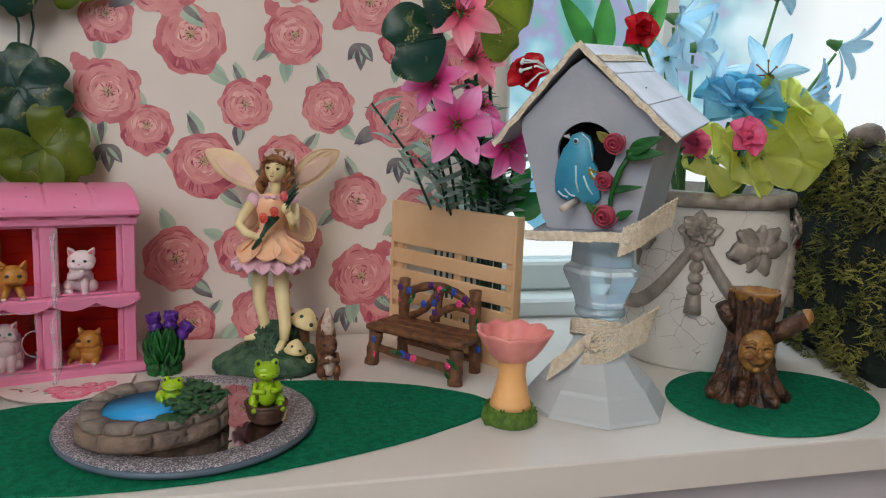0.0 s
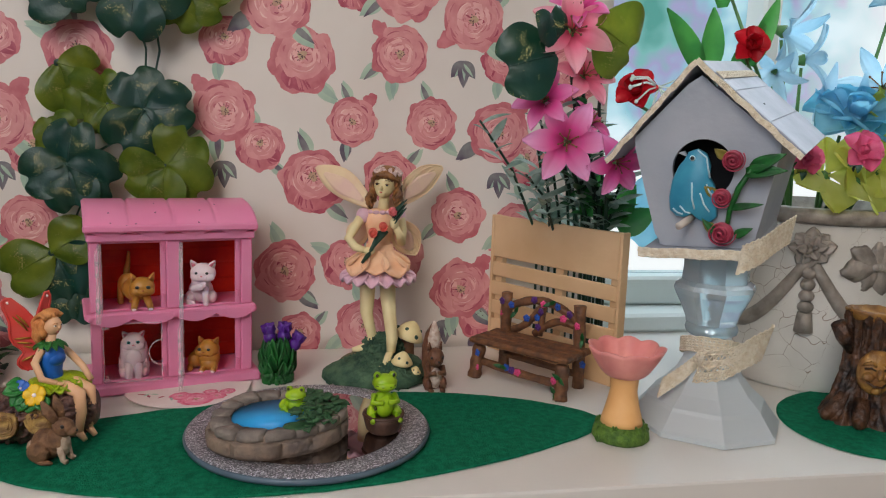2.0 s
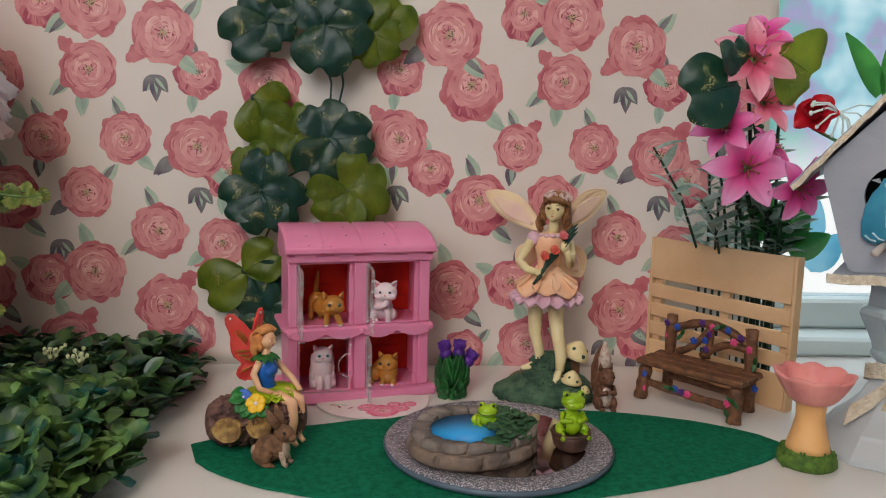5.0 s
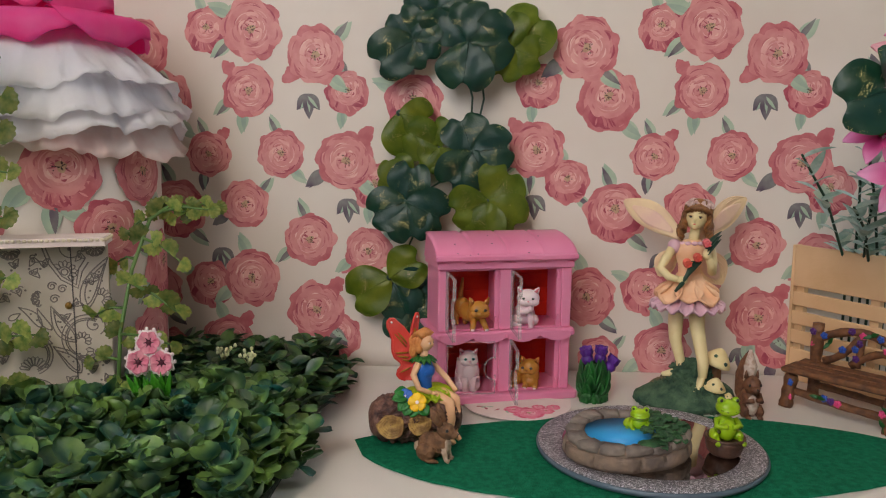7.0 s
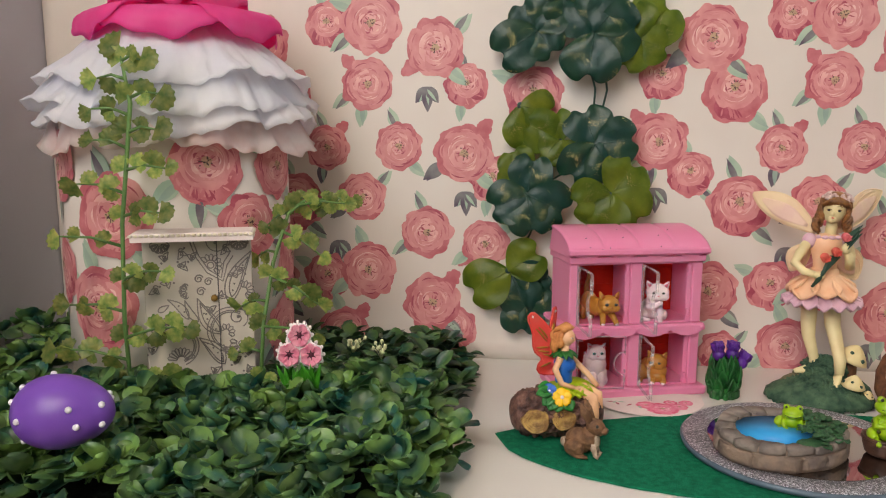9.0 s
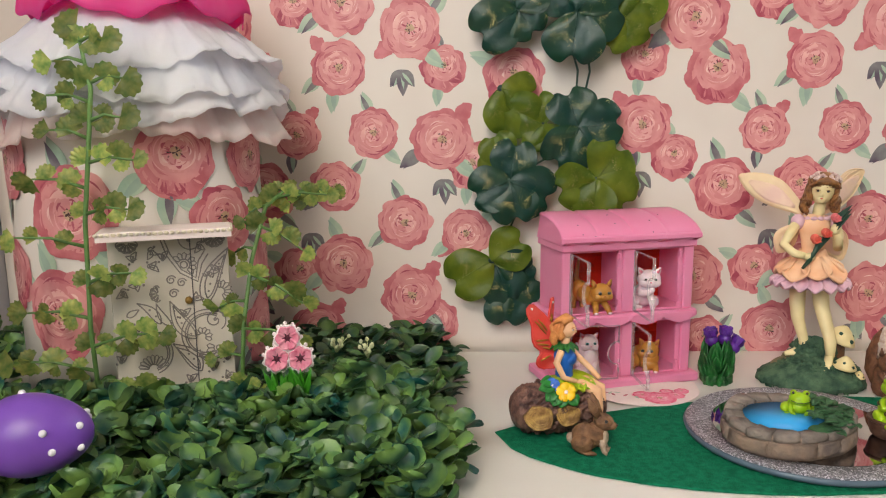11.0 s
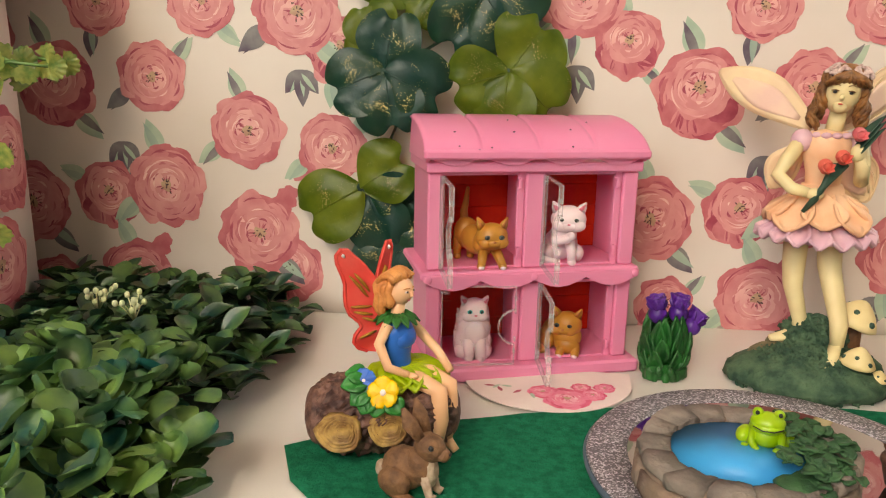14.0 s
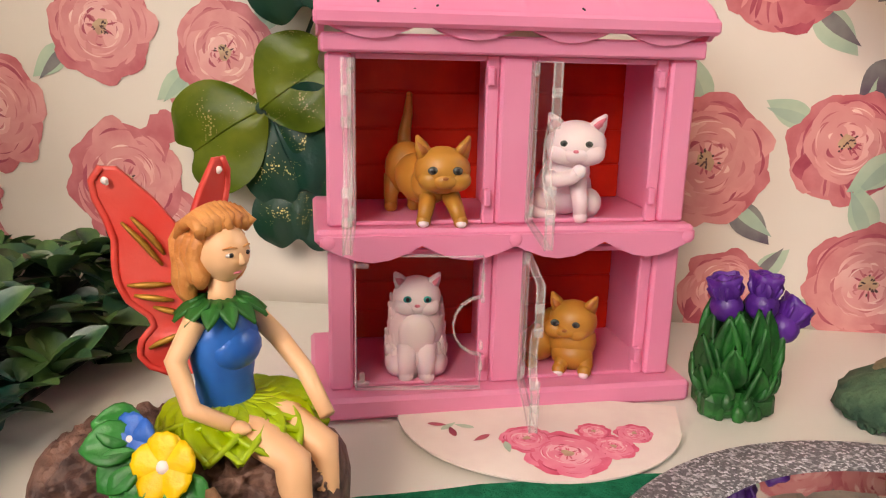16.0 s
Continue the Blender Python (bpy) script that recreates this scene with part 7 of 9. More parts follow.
for i in range(300):
    x, y = rn.uniform(-0.385, -0.208), rn.uniform(0.507, 0.645)
    z = 0.026 + mound(x, y) * 0.8 - 0.014 * max(0.0, (x + 0.235) / 0.03)
    if (x + 0.4296) ** 2 + (y - 0.57) ** 2 < 0.095 ** 2:
        continue
    spots.append((x, y, max(0.006, z - (0.012 if i % 3 == 0 else 0)), None))
shapes = [hedge_leaf(0.0165, 0.0102, 0.15, 0.4, 1.1), hedge_leaf(0.0140, 0.0096, 0.3, 0.5, 1.05)]
h2 = hedge("privet_mat", "artificial mat of dark narrow green leaves", shapes, (M_PRIV, M_PRIVJ), spots, 6, lambda x, y, z: x > -0.30 and z > 0.016, (0, 35), nudge(-0.2594, 0.5639, -1.2, -0.6, 1.2, 1.007))
part("backing", Shape().box((-0.335, 0.512, 0.0), (-0.222, 0.640, 0.005), 0.002), M_BACKING, h2)
M_BUDW = mat("cream_bud", rgb(226, 228, 190), rgb(206, 214, 160), 90, 0.5)
for (bx, by, bz) in ((-0.292, 0.560, 0.036), (-0.268, 0.548, 0.036)):
    cluster = part("bud_cluster", Shape().tube([(0, 0, -0.010), (0, 0, -0.003)], 0.0007, 6), M_GREEN, h2, "cream flower buds", m=pose(bx, by, bz))
    for k in range(11):
        a, r, hh = rn.uniform(0, 6.28), rn.uniform(0.002, 0.011), rn.uniform(0.002, 0.009)
        s = Shape().tube([(0, 0, -0.004), (r * 0.6 * math.cos(a), r * 0.6 * math.sin(a), hh * 0.6), (r * math.cos(a), r * math.sin(a), hh)], 0.0003, 4)
        s.ell((r * math.cos(a), r * math.sin(a), hh), (0.0014, 0.0014, 0.0017), n=7, rings=5)
        part("bud", s, M_BUDW, cluster)

# ---- mushroom-shaped paper house ----
HX, HY, HR = -0.4270, 0.5680, 0.0815
FACE = 26.0


M_DOOR = mat("door_card", rgb(208, 198, 184), rgb(192, 182, 170), 24, 0.6, bump=0.1, bscale=200)
M_TISSUE = leaf_mat("white_tissue", rgb(253, 253, 255), rgb(246, 247, 253), 25.0, 0.8, through_light=0.58)
M_TISSUEP = leaf_mat("stained_tissue", rgb(252, 248, 246), rgb(238, 214, 210), 30.0, 0.8, through_light=0.58)
M_HOT = leaf_mat("hot_pink_petal", rgb(255, 120, 198), rgb(255, 84, 182), 30.0, 0.55, through_light=0.55)
mh = thing("mushroom_house", nudge(-0.4268, 0.5564, -4.6, 4.0, 0.2, 1.023) @ pose(HX, HY, 0, 0, 0, FACE), "paper house in rose wrapping with a ruffled white skirt roof", "fairy house")
part("wall", Shape().lathe([(HR, 0.004), (HR, 0.100), (HR * 0.985, 0.215), (HR * 0.6, 0.250)], 72), M_PAPER, mh, "cream rose-printed paper wall")
for i, (th, z, r, kind) in enumerate(((12, 0.172, 0.027, "cup"), (54, 0.172, 0.025, "open"), (33, 0.130, 0.025, "cup"), (-32, 0.140, 0.030, "open"), (-72, 0.172, 0.026, "open"), (-42, 0.078, 0.030, "open"), (72, 0.100, 0.027, "cup"), (-75, 0.100, 0.025, "cup"), (60, 0.050, 0.026, "open"))):
    lay = rose_motif(500 + i, r, kind)
    s = motif_mesh([([(p[0], p[1]) for p in poly], k) for poly, k in lay],
                   lambda p, th=th, z=z: Vector(((HR + 0.0006 + p[2]) * math.sin(radians(th) + p[0] / HR), -(HR + 0.0006 + p[2]) * math.cos(radians(th) + p[0] / HR), z + p[1])), 0.000011, True)
    part("printed_rose", s, M_ROSE, mh)
def fold(x):
    """Triangle wave, for creased paper."""
    x = (x / (2 * math.pi)) % 1.0
    return 4 * abs(x - 0.5) - 1


for layer, (r0, r1, z0, z1, mm) in enumerate(((0.058, 0.096, 0.256, 0.184, M_TISSUEP), (0.054, 0.099, 0.262, 0.199, M_TISSUE), (0.050, 0.098, 0.268, 0.211, M_TISSUE), (0.044, 0.094, 0.273, 0.229, M_TISSUE))):
    rn = random.Random(layer + 60)
    ph = [rn.uniform(0, 6.28) for _ in range(6)]

    def ruffle(u, v, r0=r0, r1=r1, z0=z0, z1=z1, ph=ph, layer=layer):
        a = 2 * math.pi * u
        w = 0.7 * fold(4 * a + ph[0]) + 0.55 * fold(7 * a + ph[1]) + 0.5 * fold(15 * a + ph[2]) + 0.26 * fold(31 * a + ph[4])
        r = r0 + (r1 - r0) * v + 0.0050 * w * v ** 1.6
        z = z0 + (z1 - z0) * v + (0.0040 * fold(3 * a + ph[3]) + 0.0022 * fold(9 * a + ph[5]) + 0.0008 * math.sin(40 * a)) * v * v + 0.0022 * w * v
        q = Vector((7 * math.cos(a), 7 * math.sin(a), 4.0 * v + 3 * layer))
        r += (0.0034 * noise.noise(q) + 0.0020 * (abs(noise.noise(q * 2.3)) - 0.2)) * v
        z += (0.0040 * noise.noise(q * 0.8 + Vector((9, 0, 0))) + 0.0018 * noise.noise(q * 2.6)) * v
        return (0.0034 + r * math.cos(a), -0.0016 + r * math.sin(a), z)
    part("skirt_layer", Shape().sheet(ruffle, 300, 14, 0.0003), mm, mh, "ruffled white paper layer" if mm is M_TISSUE else "ruffled stained paper layer")
rn = random.Random(77)
# the pink flower turned upside down on top: a drooping collar of wide overlapping petals below a dome of smaller ones
for count, r0, r1, za, zb, wide in ((6, 0.040, 0.0690, 0.2800, 0.2600, 1.45), (5, 0.030, 0.0465, 0.3010, 0.2815, 1.5)):
    for k in range(count):
        a0, ph = 2 * math.pi * (k + 0.3) / count + rn.uniform(-0.08, 0.08), rn.uniform(0, 6.28)
        lift = 0.0016 * (k % 2)

        def droop(u, v, a0=a0, ph=ph, lift=lift, r0=r0, r1=r1, za=za, zb=zb, wide=wide, count=count):
            x = 2 * u - 1
            a = a0 + x * math.pi / count * wide * (1 - 0.12 * v)
            end = (1 - abs(x) ** 5) ** 0.5
            w = v * (0.55 + 0.45 * end)
            out = math.sin(min(1.0, w * 1.25) * math.pi / 2)
            r = r0 + (r1 - r0) * out + lift + 0.0030 * math.sin(5 * x + ph) * w * w
            z = za + (zb - za) * w ** 2.2 + 0.0040 * math.sin(4 * x + ph) * w * w + 0.0016 * math.sin(11 * x + 2 * ph) * w ** 3 + lift + 0.0012 * x * w
            return (0.0072 + r * math.cos(a), -0.0034 + r * math.sin(a), z)
        part("petal", Shape().sheet(droop, 26, 10, 0.0005), M_HOT, mh, "hot pink fabric petal")
part("crown", Shape().lathe([(0.046, 0.262), (0.040, 0.279), (0.028, 0.300), (0.0, 0.306)], 28, (0.0072, -0.0034, 0)), M_HOT, mh)
s = Shape().ell((0, 0, 0), (0.0042, 0.0030, 0.0048), n=8, rings=4)
s.sm = [False] * len(s.sm)
part("jewel", s, mat("jewel_silver", rgb(200, 200, 210), rgb(160, 160, 176), 300, 0.08, 0.9), mh, "silver jewel", m=pose(0.0130, -0.0515, 0.288))
dm = pose(0.0080, -0.0895, 0, 0, 0, -8)
door = part("door", Shape().box((-0.0340, -0.0012, 0.020), (0.0350, 0.0020, 0.1270), 0.0006), M_DOOR, mh, "pale grey double door with printed paisley lines", m=dm)
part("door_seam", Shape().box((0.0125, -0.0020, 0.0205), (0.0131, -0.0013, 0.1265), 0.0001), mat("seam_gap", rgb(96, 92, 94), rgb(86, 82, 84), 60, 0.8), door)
part("door_knob", Shape().ell((0.0100, -0.0028, 0.086), (0.0022, 0.0016, 0.0024)), mat("brass_knob", rgb(168, 132, 70), rgb(140, 104, 50), 90, 0.35, 0.7), door)
M_INK = mat("grey_print", rgb(140, 131, 126), rgb(122, 114, 111), 60, 0.6)


class Drawing(Shape):
    """Ink lines on the door face; places in thousandths of a metre from the door's left foot."""
    ink = 0.00042

    def line(self, pts, r=None):
        self.tube([(-0.0340 + x * 0.001, -0.00122, 0.0200 + z * 0.001) for x, z in pts], r or self.ink, 5)
        return self

    def ring(self, x, z, r, a0=0, a1=360, r1=None, n=22):
        """Arc or, with an end radius, a spiral."""
        e = r if r1 is None else r1
        return self.line([(x + (r + (e - r) * k / n) * math.cos(radians(a0 + (a1 - a0) * k / n)), z + (r + (e - r) * k / n) * math.sin(radians(a0 + (a1 - a0) * k / n))) for k in range(n + 1)])

    def fan(self, x, z, r0, r1, a0, a1, n):
        """Petals side by side between two arcs."""
        self.ring(x, z, r0, a0, a1)
        for k in range(n):
            a, b = radians(a0 + (a1 - a0) * k / n), radians(a0 + (a1 - a0) * (k + 1) / n)
            m, q = (a + b) / 2, r1 * (b - a) * 0.32
            self.line([(x + r0 * math.cos(a), z + r0 * math.sin(a)), (x + (r1 - q) * math.cos(a + 0.02), z + (r1 - q) * math.sin(a + 0.02)), (x + r1 * math.cos(m), z + r1 * math.sin(m)), (x + (r1 - q) * math.cos(b - 0.02), z + (r1 - q) * math.sin(b - 0.02)), (x + r0 * math.cos(b), z + r0 * math.sin(b))])
        return self

    def drop(self, x0, z0, x1, z1, w, bend=0.0, dots=0):
        """Pointed leaf from foot to tip, with a row of dots inside."""
        dx, dz = x1 - x0, z1 - z0
        ln = math.hypot(dx, dz)
        nx, nz = -dz / ln, dx / ln
        mid = lambda f: (x0 + dx * f + nx * bend * math.sin(math.pi * f), z0 + dz * f + nz * bend * math.sin(math.pi * f))
        for sgn in (-1, 1):
            self.line([(mid(k / 10)[0] + sgn * nx * w * math.sin(math.pi * (k / 10) ** 0.7), mid(k / 10)[1] + sgn * nz * w * math.sin(math.pi * (k / 10) ** 0.7)) for k in range(11)])
        for k in range(dots):
            self.dot(*mid((k + 1) / (dots + 1.5)), 0.7)
        return self

    def dot(self, x, z, r):
        self.ell((-0.0340 + x * 0.001, -0.00118, 0.0200 + z * 0.001), (r * 0.001, 0.0003, r * 0.001), n=10, rings=5)
        return self


def flower(x, z, r, a0, a1, n):
    """Half flower of dark filled petals."""
    d = Drawing()
    for k in range(n):
        a = radians(a0 + (a1 - a0) * (k + 0.5) / n)
        d.ell((-0.0340 + (x + r * 0.62 * math.cos(a)) * 0.001, -0.00118, 0.0200 + (z + r * 0.62 * math.sin(a)) * 0.001), (r * 0.00038, 0.0003, r * 0.00013), (0, -math.degrees(a), 0), 10, 5)
        d.ring(x + r * 0.66 * math.cos(a), z + r * 0.66 * math.sin(a), r * 0.30, math.degrees(a) - 100, math.degrees(a) + 100, n=8)
    return d.ring(x, z, r * 0.22, a0, a1)


motifs = [flower(61, 104, 6.5, 180, 360, 6), flower(11, 103, 6.5, 180, 360, 6), flower(27, 71, 5.5, 90, 270, 5)]
motifs.append(Drawing().ring(58.5, 52, 7.2, -60, 400, 1.6, 40).dot(58.8, 52.4, 1.2))
for r in (12.2, 13.4, 15.6):
    motifs.append(Drawing().ring(54, 43.5, r, 62, 305, n=34))
motifs += [Drawing().fan(60, 34, 3.0, 7.5, 150, 400, 9).ring(60, 34, 1.6), Drawing().fan(50.5, 42, 2.2, 6.0, -40, 150, 6), Drawing().fan(63, 70, 2.4, 7.0, -70, 110, 7)]
motifs += [Drawing().drop(53, 62, 69, 97, 5.2, 2.5, 0), Drawing().drop(55, 66, 67, 93, 3.2, 2.0, 5), Drawing().fan(56, 79, 1.5, 4.0, 10, 150, 5)]
motifs += [Drawing().drop(47, 41, 33, 66, 5.0, 2.0, 5), Drawing().drop(46.5, 42.5, 34.5, 63, 3.0, 1.5, 0), Drawing().drop(49, 20, 33, 39, 4.6, -2.0, 4), Drawing().drop(48, 21.5, 34.5, 36.5, 2.6, -1.6, 0)]
motifs += [Drawing().ring(x, z, r, 20, 560, 0.6, 26) for x, z, r in ((34.5, 79, 3.0), (40.6, 77, 2.9), (35.6, 70.5, 3.1))]
motifs += [Drawing().ring(47, 104, 6.8, 150, 385), Drawing().dot(46, 103, 1.2), Drawing().fan(42.5, 88, 3.4, 7.6, -60, 150, 8).ring(42.5, 88, 2.0), Drawing().line([(30, 104), (33, 94), (40, 83), (50, 77), (53, 88), (57, 94)]), Drawing().line([(32, 104), (35, 95), (41, 85), (49, 79.5), (51, 90), (55, 96)])]
for r in (10.5, 11.7, 13.6):
    motifs.append(Drawing().ring(19, 34, r, -70, 150, n=30))
motifs += [Drawing().fan(21, 24, 3.0, 9.0, 10, 175, 9), Drawing().drop(31, 13, 9, 20, 3.0, 1.0, 3), Drawing().drop(27, 52, 14, 66, 2.6, -2.0, 2), Drawing().drop(33, 50, 25, 65, 2.2, 1.4, 0), Drawing().drop(8, 58, 15, 62, 1.8), Drawing().fan(9, 44, 2.0, 6.0, 60, 250, 6)]
for k in range(12):
    motifs.append(Drawing().ring(4.0 + 5.6 * k, 9.5, 2.7, 0, 180, n=10).ring(4.0 + 5.6 * k, 9.5, 2.0, 0, 180, n=8).dot(4.0 + 5.6 * k, 10.0, 0.9))
rn = random.Random(88)
for x, z in ((6, 86), (14, 92), (23, 88), (7, 74), (16, 78), (24, 98), (12, 50), (29, 44), (41, 56), (47, 66), (42, 14), (56, 20), (65, 26), (63, 84), (52, 100), (3, 30), (31, 92), (66, 58), (49, 30), (64, 14)):
    a = rn.uniform(0, 6.28)
    d = Drawing().drop(x, z, x + 6 * math.cos(a), z + 6 * math.sin(a), 1.5, 0.8, 1).drop(x, z, x + 5 * math.cos(a + 1.3), z + 5 * math.sin(a + 1.3), 1.3, -0.6)
    motifs.append(d.ring(x, z, 2.0, 20, 300, 0.5, 14).dot(x + 3 * math.cos(a + 2.6), z + 3 * math.sin(a + 2.6), 0.8))
motifs.append(Drawing().line([(1.0, 8.4), (68, 8.4)]).line([(1.0, 1.6), (68, 1.6)]))
for k in range(30):
    motifs[-1].ring(2.4 + 2.25 * k, 5.4, 0.8, 0, 180, n=6).line([(1.6 + 2.25 * k, 5.4), (1.6 + 2.25 * k, 2.0)]).line([(3.2 + 2.25 * k, 5.4), (3.2 + 2.25 * k, 2.0)])
art = Shape()
for d in motifs:
    art.add(d.v, d.f)
tagged(part("printed_lines", art, M_INK, door, "grey printed line drawing of paisley and flowers"), kind="stuff")
porch = part("porch", Shape().prism([(-0.0365, -0.024), (0.0375, -0.024), (0.0375, 0.004), (-0.0365, 0.004)], 0.1272, 0.1325, 0.0012), M_CARD, mh, "pale paper-covered porch slab", m=dm)
s = Shape()
for k in range(24):
    s.ell((-0.0362 + 0.00315 * k, -0.0243, 0.1312), (0.0014, 0.0008, 0.0011), n=8, rings=5)
for x in (-0.0365, 0.0375):
    for k in range(9):
        s.ell((x, -0.022 + 0.0031 * k, 0.1308), (0.0010, 0.0016, 0.0013), n=8, rings=5)
part("lace_edge", s, M_LACE, porch)

# ---- climbing sprigs beside the door ----
M_VINE = leaf_mat("vine_leaf", rgb(104, 146, 74), rgb(182, 190, 108), 1.6, 0.30, rnd=0.55, through_light=0.6, bscale=6.0)
M_VSTEM = mat("vine_stem", rgb(104, 142, 78), rgb(84, 118, 64), 80, 0.45)


def fan_leaf(seed):
    """Fan-shaped leaf with a toothed outer edge, one metre long."""
    rn = random.Random(seed)
    spread, cup = radians(rn.uniform(58, 82)), rn.uniform(0.5, 1.2)

    def fn(u, v):
        a = (v - 0.5) * 2
        r = u * (1 - 0.26 * a * a) + 0.050 * math.sin(v * 44 + seed) * max(0.0, u - 0.55) / 0.45
        return (r * math.cos(a * spread), r * math.sin(a * spread), 0.12 * u - cup * 0.4 * u * u + cup * 0.45 * (a * u) ** 2 + 0.05 * u * math.sin(4 * a + seed))
    return Shape().sheet(fn, 6, 56)


VLEAF = [fan_leaf(k).mesh("leaf", M_VINE) for k in range(4)]


def sprig(name, path, label, count, reach, seed, at, left=1.0):
    """Upright stem with alternate side twigs, each with paired fan leaves and one at its end."""
    rn = random.Random(seed)
    t = thing(name, at @ pose(*path[0]), label, "artificial plant")
    o = Vector(path[0])
    pts = [Vector(p) - o for p in path]
    part("stem", Shape().tube(pts, [0.0014] * (len(pts) - 1) + [0.0008], 8), M_VSTEM, t)
    n = len(pts) - 1

    def leaf(c, d, size):
        d = Vector(d).normalized()
        up = Vector((rn.uniform(-0.7, 0.7), -1, rn.uniform(-0.5, 0.8)))
        up = (up - d * up.dot(d)).normalized()
        m = Matrix((d, up.cross(d), up)).transposed().to_4x4()
        part("leaf", VLEAF[rn.randrange(4)], None, t, m=Matrix.Translation(c) @ m @ Matrix.Scale(size, 4))

    for i in range(count):
        f = (i + 0.3) / count
        k = min(int(f * n), n - 1)
        p = pts[k] + (pts[k + 1] - pts[k]) * (f * n - k)
        side = -1 if i % 2 else 1
        ln = reach * rn.uniform(0.75, 1.1) * (1 - 0.72 * f if left == 1.0 else 1 - 0.45 * f) * (left if side < 0 else 1.0)
        d = Vector((side, rn.uniform(-0.35, 0.05), rn.uniform(0.10, 0.38) if left == 1.0 else rn.uniform(-0.45, 0.15))).normalized()
        q = [p, p + d * ln * 0.5 + Vector((0, 0, 0.0015)), p + d * ln + Vector((0, 0, -0.002))]
        part("twig", Shape().tube(q, [0.0012, 0.0009, 0.0006], 5), M_VSTEM, t)
        pairs = max(1, int(ln / 0.0125))
        for j in range(pairs):
            c = p + d * ln * (j + 0.55) / (pairs + 0.3)
            for s in (-1, 1):
                if rn.random() < 0.82:
                    leaf(c, (d.x * 0.6 + rn.uniform(-0.3, 0.3), -0.35, s + rn.uniform(-0.4, 0.4)), rn.uniform(0.0064, 0.0105))
        leaf(q[2], (d.x, -0.3, rn.uniform(-0.7, 0.2)), rn.uniform(0.008, 0.0115))
        if i % 2 == 0:
            leaf(p, (-side * 0.5, -0.4, 0.6), rn.uniform(0.008, 0.011))
    leaf(pts[-1], (-0.8, -0.2, 0.35), 0.012)
    return t


sprig("climbing_sprig", [(-0.4170, 0.4640, 0.030), (-0.4180, 0.4630, 0.075), (-0.4160, 0.4640, 0.137), (-0.4100, 0.4640, 0.180), (-0.4060, 0.4640, 0.210), (-0.4105, 0.4630, 0.243)], "artificial green climbing sprig standing before the paper house", 15, 0.048, 3, nudge(-0.4200, 0.4587, -4.5, 2.6, 0.5, 1.034))
sprig("climbing_sprig", [(-0.3430, 0.4950, 0.028), (-0.3410, 0.4990, 0.070), (-0.3370, 0.5110, 0.110), (-0.3310, 0.5290, 0.143), (-0.3190, 0.5440, 0.154), (-0.3050, 0.5480, 0.143)], "artificial green climbing sprig leaning back beside the paper door", 12, 0.046, 9, Matrix(), 0.45)

# ---- purple egg ----
egg = thing("dotted_egg", nudge(-0.3903, 0.3546, -4.9, 2.9, 0, 1.048) @ pose(-0.3900, 0.3540, 0.0555, 0, 0, 8) @ Matrix.Scale(0.9, 4), "purple painted egg with white dots lying on the boxwood", "egg")
prof = [(0.0200 * math.sin(math.pi * i / 24) * (1 + 0.13 * math.cos(math.pi * i / 24)), 0.0268 * -math.cos(math.pi * i / 24)) for i in range(25)]
s = Shape().lathe([(max(r, 0.0), z) for r, z in prof], 40)
s.v = [(z, y, x) for x, y, z in s.v]
s.f = [f[::-1] for f in s.f]
part("shell", s, mat("purple_egg_paint", rgb(122, 76, 178), rgb(110, 66, 166), 30, 0.38, bump=0.05), egg)
for k in range(18):
    a, b = k * 2.4, 1.1 * math.sin(k * 1.7)
    i = int((b + 1.57) / 3.14 * 24)
    r, z = prof[min(max(i, 3), 21)]
    part("dot", Shape().ell((z, r * math.cos(a), r * math.sin(a)), 0.0018, n=10, rings=6), mat("white_dot", rgb(236, 232, 236), rgb(226, 222, 228), 60, 0.4) if k == 0 else bpy.data.materials["white_dot"], egg)

# ---- pink flower figurine ----
M_FPINK = mat("blush_petal", rgb(244, 170, 186), rgb(230, 120, 150), 160, 0.5)
M_FWHITE = mat("white_petal_edge", rgb(240, 230, 228), rgb(232, 214, 216), 90, 0.5)
pf = thing("pink_flower_figure", nudge(-0.3036, 0.4670, -0.7, 0.3, 1, 1.054) @ pose(-0.3045, 0.4700, 0.022, 0, 0, 10) @ Matrix.Diagonal((0.88, 0.9, 0.97, 1)), "three moulded pink flowers over bright green grass, in the hedge", "flower figurine")
part("base", Shape().lathe([(0.0115, 0), (0.0120, 0.012), (0.009, 0.020), (0, 0.022)], 18, sy=0.6), M_GREEN, pf)
M_LIME = mat("bright_grass_paint", rgb(74, 160, 40), rgb(40, 118, 26), 120, 0.45)
rn = random.Random(15)
for k in range(22):
    s = Shape()
    petal(s, (rn.uniform(-0.010, 0.010), rn.uniform(-0.006, 0.002), 0.012), (rn.uniform(-0.5, 0.5), rn.uniform(-0.6, 0.0), 1), (0, -1, 0.1), rn.uniform(0.014, 0.022), 0.0042, 0.2, 0.4, 0.7, 0.0004, 5, 3)
    part("grass_blade", s, M_LIME, pf)
